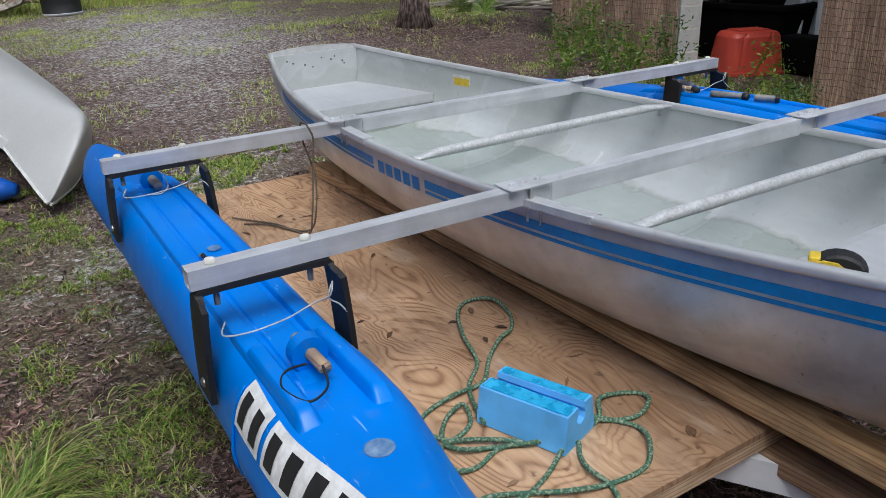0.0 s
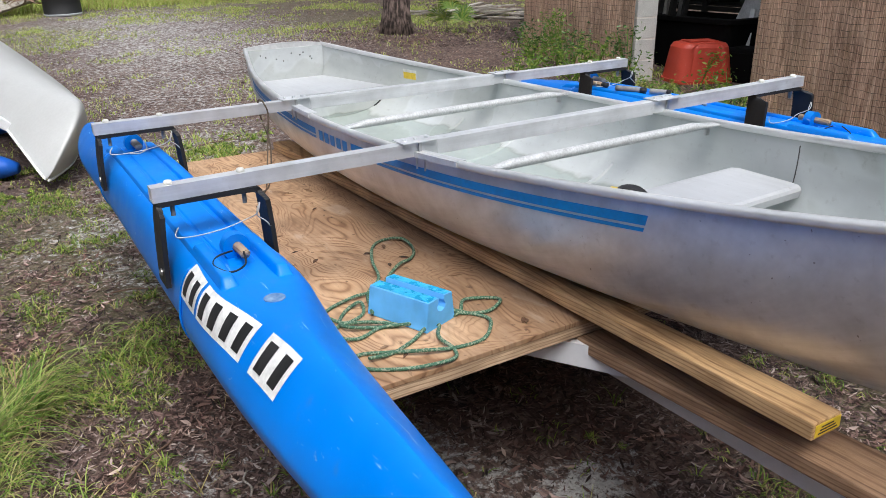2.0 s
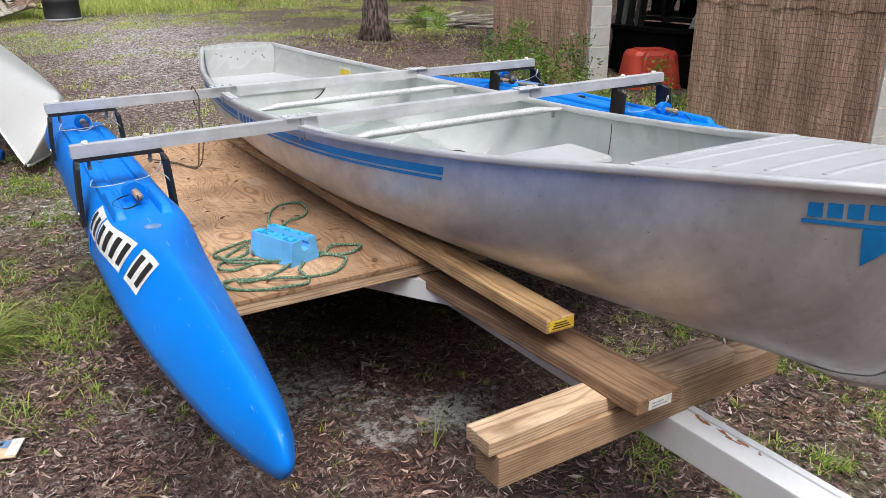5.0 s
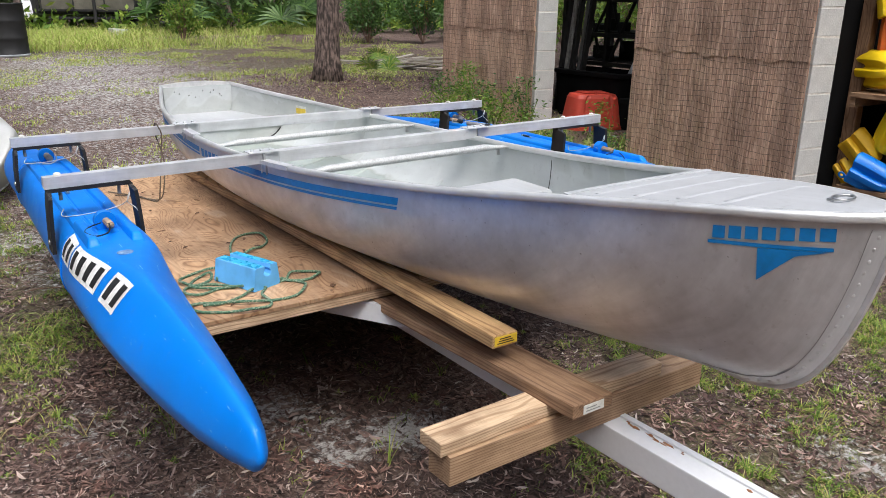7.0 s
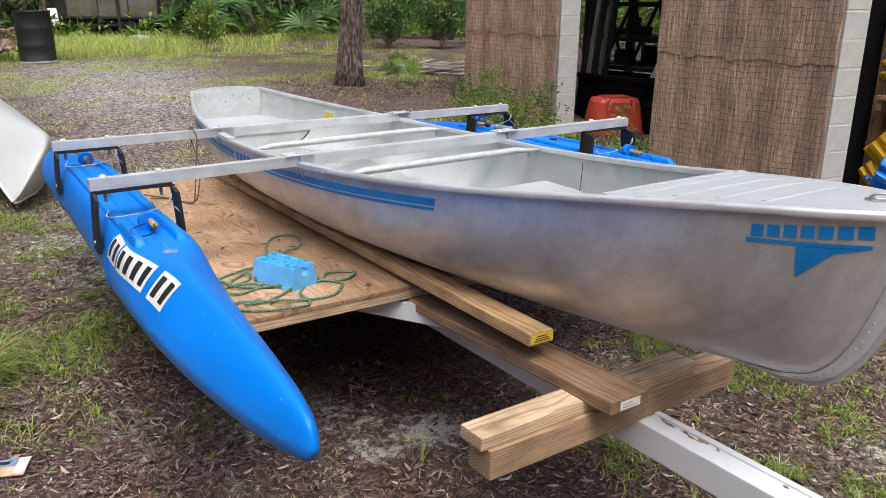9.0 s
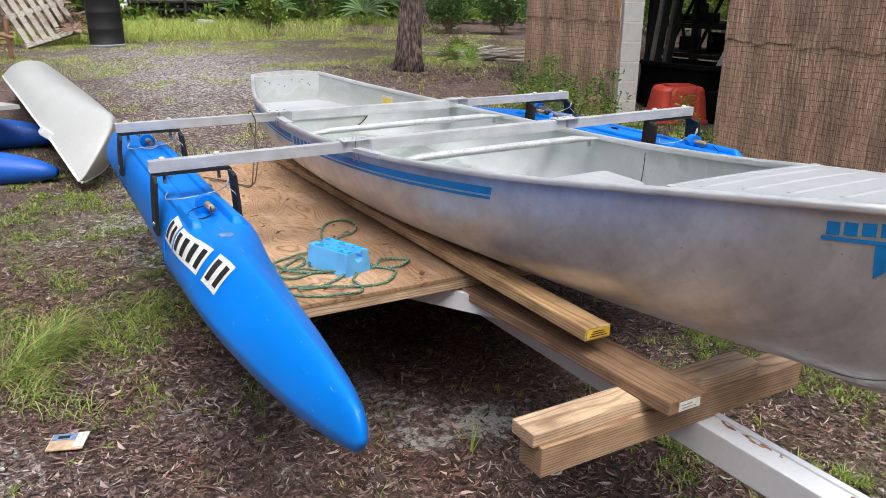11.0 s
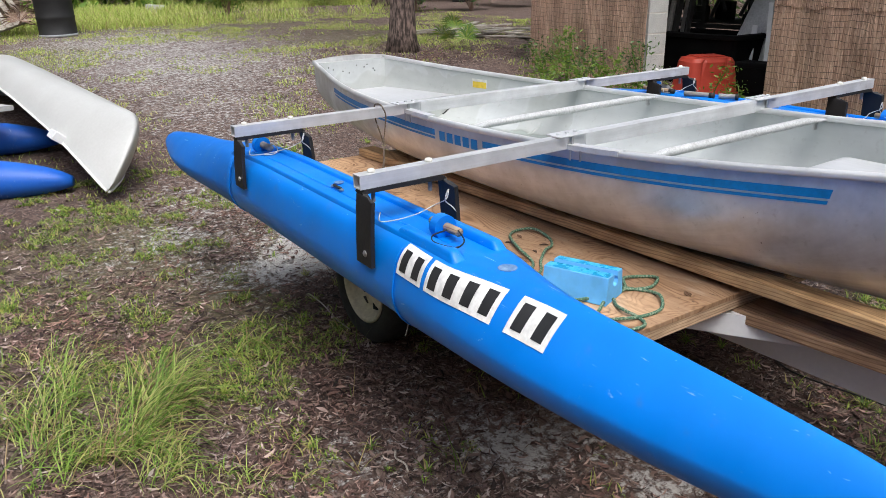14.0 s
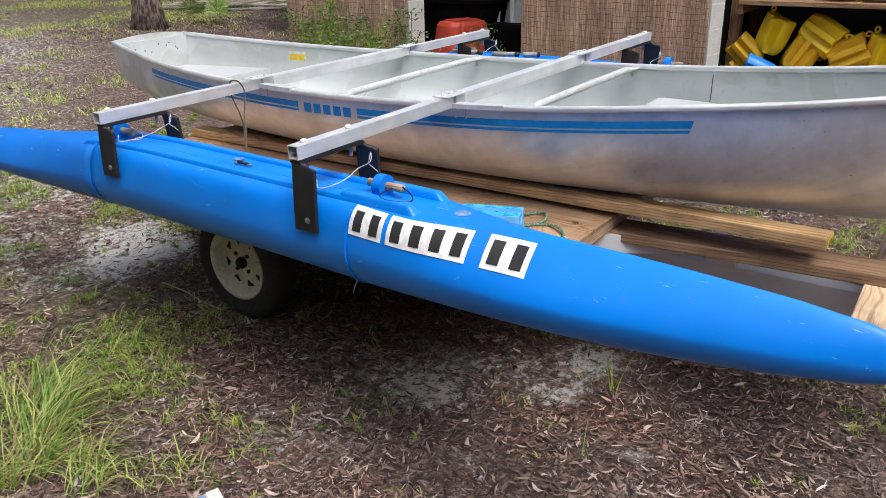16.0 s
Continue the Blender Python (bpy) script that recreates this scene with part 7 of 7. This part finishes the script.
def bush(name, x, y, r, h, n, size, mat, label, category="bush"):
    g = G(x, y)
    ob = thing(name, label, category, "", "", pose(x, y, g))
    tips = []
    for k in range(16):
        a, q = k * 2.4, 0.25 + 0.75 * ((k * 0.618) % 1)
        tip = Vector((r * q * math.cos(a), r * q * math.sin(a), h * (0.45 + 0.55 * ((k * 0.38) % 1))))
        part("stem", tube([(0, 0, -0.02), tuple(tip * 0.5 + Vector((0, 0, 0.05))), tuple(tip)], 0.008, 5), M_TWIGS, ob)
        tips += [tuple(tip), tuple(tip * 0.8), tuple(tip * 0.6)]
    v, f = leaf_quads(tips, size, (r * 0.2, r * 0.2, h * 0.1), n)
    cloud("foliage", v, f, mat, "", "", "", ob)


bush("young_bush", 5.2, 14.9, 0.42, 1.0, 1500, 0.04, M_BRIGHT, "bright green young bush in the far grass")
bush("dark_bush", 8.9, 13.9, 0.6, 1.1, 1800, 0.05, M_LEAF, "dark green bush behind the tree")
bush("dark_bush", 10.0, 13.4, 0.7, 1.3, 2000, 0.05, M_LEAF, "dark green bush with yellow tips")
bush("bright_bush", 9.8, 8.6, 0.9, 2.0, 2200, 0.05, M_BRIGHT, "light green bush behind the open shed")
bush("bright_bush", 11.0, 8.0, 0.9, 2.1, 2200, 0.05, M_BRIGHT, "tall green bush behind the open shed")
bush("bright_bush", 11.6, 10.0, 1.0, 2.2, 2200, 0.05, M_BRIGHT, "tall green bush behind the open shed")
bush("bright_bush", 9.5, 14.8, 0.6, 1.4, 1500, 0.05, M_BRIGHT, "light green bush at the wood's edge")


def weeds(places):
    for x, y, h, n in places:
        g = G(x, y)
        ob = thing("weed", "leafy green weed growing at the foot of the shed", "weed", "weeds by the shed", "", pose(x, y, g))
        tips = []
        for k in range(n):
            a = rng.random() * 2 * math.pi
            top = Vector((0.16 * math.cos(a), 0.16 * math.sin(a), h * (0.6 + 0.4 * rng.random())))
            part("stem", tube([(0, 0, -0.02), tuple(top * 0.5 + Vector((0.01, 0, 0.04))), tuple(top)], 0.004, 5), M_BRIGHT, ob)
            tips += [tuple(top * q) for q in (0.35, 0.5, 0.65, 0.8, 0.92, 1.0)]
        v, f = leaf_quads(tips, 0.022, (0.06, 0.06, 0.04), 50 * n, 0.5)
        cloud("leaves", v, f, M_LEAF if rng.random() < 0.5 else M_BRIGHT, "", "", "", ob)


weeds([(5.28, 5.1, 0.5, 7), (5.3, 5.45, 0.55, 8), (5.4, 4.72, 0.62, 7), (5.55, 5.9, 0.55, 7), (5.1, 5.75, 0.4, 6), (5.05, 5.1, 0.35, 6), (5.6, 6.4, 0.4, 6), (4.8, 5.5, 0.3, 5), (5.15, 4.6, 0.3, 5), (5.75, 4.2, 0.4, 2), (5.6, 3.75, 0.3, 3),
       (5.1, 4.1, 0.25, 5), (4.9, 3.7, 0.22, 4), (5.2, 3.3, 0.25, 4), (-0.72, 5.2, 0.42, 6), (-0.6, 5.45, 0.35, 5)])


def woods():
    c = []
    for k in range(150):
        a = rng.random()
        c.append((-6 + 26 * a, 21.5 + 5 * rng.random() - 3.5 * max(0, a - 0.55), 0.9 + 3.2 * rng.random()))
    for k in range(60):
        c.append((12.5 + 4 * rng.random(), -2 + 15 * rng.random(), 0.7 + 2.8 * rng.random()))
    v, f = leaf_quads(c, 0.12, (0.6, 0.5, 0.45), 26000)
    cloud("woodland_foliage", v, f, M_WOODS, "dense mixed foliage of the far woods", "woods")
    c = [(x, y, G(x, y) + 0.15) for x, y in [(-5 + 22 * rng.random(), 18.5 + 4 * rng.random()) for _ in range(90)]]
    v, f = leaf_quads(c, 0.1, (0.5, 0.4, 0.22), 9000)
    cloud("undergrowth", v, f, M_BRIGHT, "low green undergrowth before the woods", "undergrowth")
    bm = bmesh.new()
    for k in range(46):
        x, y = -6 + 25 * rng.random(), 20.5 + 5 * rng.random()
        l = rng.normal(0, 0.25, 2)
        tube([(x, y, 0.3), (x + l[0], y + l[1], 2.2), (x + 2.2 * l[0], y + 2 * l[1], 4.5)], 0.03 + 0.07 * rng.random(), 7, bm)
    ob = mesh_object("woodland_stems", bm, M_BARK)
    tagged(ob, "thin grey stems in the far woods", "woods", "", "stuff")
    # a plain dark leafy bank all round the clearing, its unseen height added to block low sky light
    bm = bmesh.new()
    rows = []
    for i, t in enumerate(np.linspace(0, 2 * math.pi, 97)[:-1]):
        rows.append([bm.verts.new((4 + (25 + 1.2 * math.sin(i * 1.7 + j)) * math.cos(t), 3 + (25 + 1.2 * math.cos(i * 1.3 + j)) * math.sin(t), 0.75 * j - 0.3 + 0.5 * math.sin(i * 0.9 + j) * (j > 0))) for j in range(19)])
    for a, b in zip(rows, rows[1:] + rows[:1]):
        for j in range(18):
            bm.faces.new((a[j], a[j + 1], b[j + 1], b[j]))
    ob = mesh_object("backdrop", bm, grainy("far_woods", (0.02, 0.034, 0.013), (0.095, 0.13, 0.05), 0.9, size=2.5, fine=14, bump_by=1.0, deep=0.2))
    tagged(ob, "dark green bank of distant trees round the yard, unseen height added", "backdrop", "", "structure")


woods()


def brush_pile():
    verts, faces = [], []
    for k in range(1500):
        p = Vector((0.3 + 0.9 * rng.normal(), 16.6 + 0.6 * rng.normal(), 0))
        p.z = G(p.x, p.y) + abs(rng.normal()) * 0.55 * math.exp(-((p.x - 0.3) / 1.5) ** 2)
        d = Vector(rng.normal(0, 1, 3) * (1, 1, 0.35)).normalized() * (0.15 + 0.35 * rng.random())
        e = d.cross(Vector((0, 0, 1))).normalized() * 0.014
        i = len(verts)
        verts += [p - d - e, p + d, p - d + e, p - d + Vector((0, 0, 0.02))]
        faces += [(i, i + 1, i + 2), (i, i + 3, i + 1), (i + 2, i + 1, i + 3)]
    cloud("brush_pile", verts, faces, M_TWIGS, "heap of dead brown branches and fronds", "brush pile")


brush_pile()

# ---- leaf litter and grass on the ground ----
def scatter(n, box_, keep, step=0.05):
    """Random places in a rectangle, as dense as keep says."""
    x0, x1, y0, y1 = box_
    nx, ny = int((x1 - x0) / step) + 1, int((y1 - y0) / step) + 1
    chance = np.array([[keep(x0 + (i + 0.5) * step, y0 + (j + 0.5) * step) for i in range(nx)] for j in range(ny)])
    out = np.empty((0, 2))
    while len(out) < n:
        p = rng.random((2 * n, 2)) * (x1 - x0, y1 - y0)
        took = rng.random(2 * n) < chance[(p[:, 1] / step).astype(int), (p[:, 0] / step).astype(int)]
        out = np.concatenate([out, p[took] + (x0, y0)])
    return [(float(x), float(y)) for x, y in out[:n]]


def litter():
    def keep(x, y):
        k = 0.8 + 0.9 * noise.noise((x * 1.3, y * 1.3, 1.7)) + 0.5 * noise.noise((x * 5.0, y * 5.0, 4.4)) - 1.15 * sandy(x, y) - 0.25 * grassy(x, y)
        if 0.5 < x < 2.2 and -0.7 < y < 1.3:
            k *= 0.6
        return max(0.26 - 0.22 * sandy(x, y), min(1.0, k))
    for name, n, area, lo, hi in (("leaf_litter_near", 250000, (-1.7, 3.6, -1.1, 4.6), 0.006, 0.031), ("leaf_litter_far", 22000, (-2.5, 7.5, 4.4, 12.0), 0.01, 0.03), ("leaf_litter_shed", 24000, (3.4, 6.0, -1.0, 4.6), 0.008, 0.03), ("leaf_litter_tree", 7000, (4.2, 6.5, 7.3, 9.3), 0.012, 0.034)):
        pts = np.array(scatter(n, area, keep))
        a, q = rng.random(n) * 2 * math.pi, rng.random((n, 4))
        L = lo + (hi - lo) * q[:, 0] ** 2.1
        w = L * (0.085 + 0.2 * q[:, 1] ** 2)
        d = np.stack([np.cos(a), np.sin(a), rng.normal(0, 0.16, n)], 1)
        e = np.stack([-np.sin(a), np.cos(a), rng.normal(0, 0.35, n)], 1)
        c = np.empty((n, 3))
        c[:, :2] = pts
        c[:, 2] = [G(x, y) for x, y in pts]
        c[:, 2] += 0.002 + 0.009 * q[:, 2]
        d, e = d * L[:, None], e * w[:, None]
        curl = np.zeros((n, 3))
        curl[:, 2] = L * (0.5 * q[:, 3] - 0.1)
        bend = e * rng.normal(0, 0.8, (n, 1))
        verts = np.stack([c - d + curl + bend, c - 0.35 * d - e, c + 0.4 * d - 0.8 * e, c + d + curl + bend, c + 0.4 * d + 0.8 * e, c - 0.35 * d + e], 1).reshape(-1, 3)
        k = 6 * np.arange(n)[:, None]
        faces = np.concatenate([k + np.array([0, 1, 4, 5]), k + np.array([1, 2, 3, 4])], 0)
        cloud(name, verts, faces, M_LITTER, "brown and grey fallen leaves and bark chips", "leaf litter")


litter()


def blades(name, clumps, mat, label):
    """Grass: clumps of arching, tapering blades. A clump is x, y, radius, height, blades, droop, and the side to which it is combed."""
    verts, faces = [], []
    for x, y, rad, h, n, droop, comb in clumps:
        for _ in range(n):
            a = rng.random() * 2 * math.pi
            b = rng.random() * 2 * math.pi if comb is None else comb + rng.normal(0, 0.75)
            q = rad * math.sqrt(rng.random())
            px, py = x + q * math.cos(a), y + q * math.sin(a)
            z = G(px, py) - 0.004
            L = h * (0.45 + 0.75 * rng.random())
            ox, oy = math.cos(b), math.sin(b)
            turn = rng.normal(0, 0.25)
            fall = droop * (0.35 + 1.0 * rng.random())
            w = (0.0012 + 0.0016 * rng.random() if y < 4.7 else 0.0016 + 0.0014 * rng.random()) + 0.002 * (y > 4.7) + 0.0002 * (mat is M_TUFT)
            i = len(verts)
            cx, cy, cz, up = px, py, z, (1.35 if comb is None or h < 0.1 else 1.05) - 0.5 * rng.random()
            rows = []
            for k in range(5):
                t = k / 4
                s = w * (1 - 0.85 * t * t)
                rows += [(cx + oy * s, cy - ox * s, cz), (cx - oy * s, cy + ox * s, cz)]
                cx += ox * math.cos(up) * L / 4
                cy += oy * math.cos(up) * L / 4
                cz = max(cz + math.sin(up) * L / 4, G(px, py) + 0.006)
                up -= fall * (0.35 + 0.5 * t)
                ox, oy = ox * math.cos(turn / 4) - oy * math.sin(turn / 4), ox * math.sin(turn / 4) + oy * math.cos(turn / 4)
            verts += rows
            faces += [(i + 2 * k, i + 2 * k + 1, i + 2 * k + 3, i + 2 * k + 2) for k in range(4)]
    return cloud(name, verts, faces, mat, label, "grass")


def lawn():
    big = []
    for x, y, rad, h, n, comb in ((-0.27, 2.04, 0.05, 0.34, 60, 0.15), (-0.17, 2.13, 0.05, 0.4, 60, 0.1), (-0.08, 2.2, 0.05, 0.42, 80, 0.25), (-0.02, 2.42, 0.05, 0.34, 60, -0.05), (-0.1, 2.32, 0.05, 0.36, 50, 0.0), (-0.46, 2.33, 0.06, 0.3, 50, 1.3), (-0.36, 2.52, 0.06, 0.3, 50, 0.7), (-0.14, 1.93, 0.05, 0.28, 40, -0.3), (-0.2, 1.84, 0.05, 0.24, 30, -0.1),
                                  (-0.3, 2.2, 0.12, 0.24, 50, None), (-0.55, 2.7, 0.12, 0.22, 50, 2.8), (-0.28, 2.8, 0.1, 0.2, 40, 0.6), (0.36, 2.42, 0.05, 0.2, 40, -0.5), (-0.5, 2.1, 0.1, 0.28, 50, 0.4), (-0.03, 1.72, 0.06, 0.12, 40, None), (0.03, 1.62, 0.05, 0.09, 30, None), (0.3, 2.62, 0.08, 0.14, 40, -0.6), (-0.6, 2.45, 0.08, 0.3, 50, 0.2)):
        big.append((x, y, rad * 1.4, h, int(n * 1.35), 1.5, comb))
        big.append((x, y, rad * 1.8, h * 0.5, n // 4, 0.9, None))
    blades("long_grass", big, M_TUSSOCK, "long drooping yellow-green grass tussocks")
    small = []
    for x, y in scatter(4300, (-1.8, 4.4, -1.2, 5.4), lambda x, y: max(0.012, min(0.75, (1.9 if x > 2.2 and y < 2 else 1.3) * grassy(x, y) * (0.05 + 2.7 * noise.noise((x * 1.9, y * 1.9, 9.0)) + 1.6 * noise.noise((x * 6.0, y * 6.0, 5.0))) + 0.012))):
        star = rng.random() < 0.45
        small.append((x, y, 0.006 + 0.012 * rng.random() if star else 0.025 + 0.05 * rng.random(), 0.026 + 0.05 * rng.random() ** 1.5, int(7 + 20 * rng.random()), 1.3, None if star or rng.random() < 0.4 else rng.random() * 6.3))
    blades("short_grass", small, M_TUFT, "thin tufts of short green grass")
    tall = [(x, y, 0.02, 0.1 + 0.08 * rng.random(), int(3 + 5 * rng.random()), 0.25, None) for x, y in ((0.92, 0.98), (0.95, 1.6), (1.3, 1.5), (0.8, 0.62), (0.55, 1.9), (1.2, 0.7), (0.35, 1.5), (0.75, 2.2), (0.62, 1.3))]
    blades("thin_stalks", tall, M_TUFT, "thin upright green stalks under the trailer")
    small = [(x, y, 0.08 + 0.06 * rng.random(), 0.06 + 0.1 * rng.random(), int(20 + 30 * rng.random()), 0.6, None) for x, y in scatter(260, (4.2, 6.3, 2.4, 5.2), lambda x, y: max(0.02, min(1, 1.3 * grassy(x, y))))]
    blades("shed_grass", small, M_GRASS, "green grass before the shed opening")
    mid = [(x, y, 0.12 + 0.18 * rng.random(), 0.025 + 0.04 * rng.random(), int(24 + 34 * rng.random()), 0.6, None) for x, y in scatter(1000, (-3.0, 9.5, 4.8, 15.0), lambda x, y: max(0.02, min(1, grassy(x, y) * (0.4 + 1.6 * noise.noise((x * 0.9, y * 0.9, 2.0))) + 0.08)))]
    blades("yard_grass", mid, M_GRASS, "patchy grass over the yard")
    far = [(x, y, 0.3, 0.12 + 0.2 * rng.random(), 40, 0.6, None) for x, y in scatter(900, (-4.0, 10.0, 14.2, 19.5), lambda x, y: max(0.03, min(1, grassy(x, y))))]
    blades("meadow_grass", far, M_GRASS, "tall light green grass at the yard's end")


lawn()


def ground_cable():
    path = [(2.14, 1.435), (2.13, 1.33), (2.083, 1.135), (2.03, 0.99), (2.07, 0.75), (2.09, 0.541), (2.023, 0.35), (2.009, 0.237), (2.034, 0.148), (2.067, -0.03), (2.2, -0.3)]
    ob = thing("cable", "thin dark cable lying on the leaf litter", "cable")
    part("cord", tube(smooth_path([(x, y, G(x, y) + 0.014) for x, y in path], 6), 0.0035, 6), M_BLACK, ob, smooth=True)


ground_cable()


def sticks():
    for x, y, L, a in ((0.28, 1.75, 0.3, 40), (0.1, 2.6, 0.25, 70), (0.55, 3.0, 0.3, -20), (-0.3, 1.2, 0.2, 10), (0.9, 0.2, 0.25, 60), (0.35, 0.9, 0.22, -50), (1.6, 5.2, 0.35, 20), (2.9, 5.6, 0.4, 150), (-0.7, 3.3, 0.3, 120)):
        ob = thing("stick", "thin dry stick lying on the leaf litter", "stick", "fallen sticks", "", pose(x, y, G(x, y) + 0.012, 0, 0, a))
        part("twig", tube(smooth_path([(-L / 2, 0, 0), (-L / 6, 0.012, 0.006), (L / 5, -0.008, 0.002), (L / 2, 0.01, 0.008)], 3), 0.004, 6), M_TWIGS, ob, smooth=True)


sticks()


def strays():
    """A pale stick, a straw and a bit of string."""
    for points, r, mat, name, label in (
            (((0.81, 2.76), (0.805, 2.6), (0.79, 2.45), (0.79, 2.32)), 0.003, M_OLDBOARD, "stick", "thin pale bare stick lying on the leaf litter"),
            (((1.21, 3.07), (1.15, 2.98), (1.07, 2.87), (1.0, 2.78)), 0.0022, M_OLDBOARD, "straw", "long dry straw lying on the leaf litter"),
            (((0.5, 1.5), (0.475, 1.46), (0.485, 1.42), (0.47, 1.38)), 0.0035, M_OLDBOARD, "stick", "short crooked pale stick lying on the leaf litter")):
        x, y = points[0]
        ob = thing(name, label, name, "fallen sticks", "", pose(x, y, G(x, y) + 0.014))
        part("twig", tube(smooth_path([(p[0] - x, p[1] - y, G(*p) - G(x, y) + 0.003 * (k % 2)) for k, p in enumerate(points)], 5), r, 6), mat, ob, smooth=True)


strays()
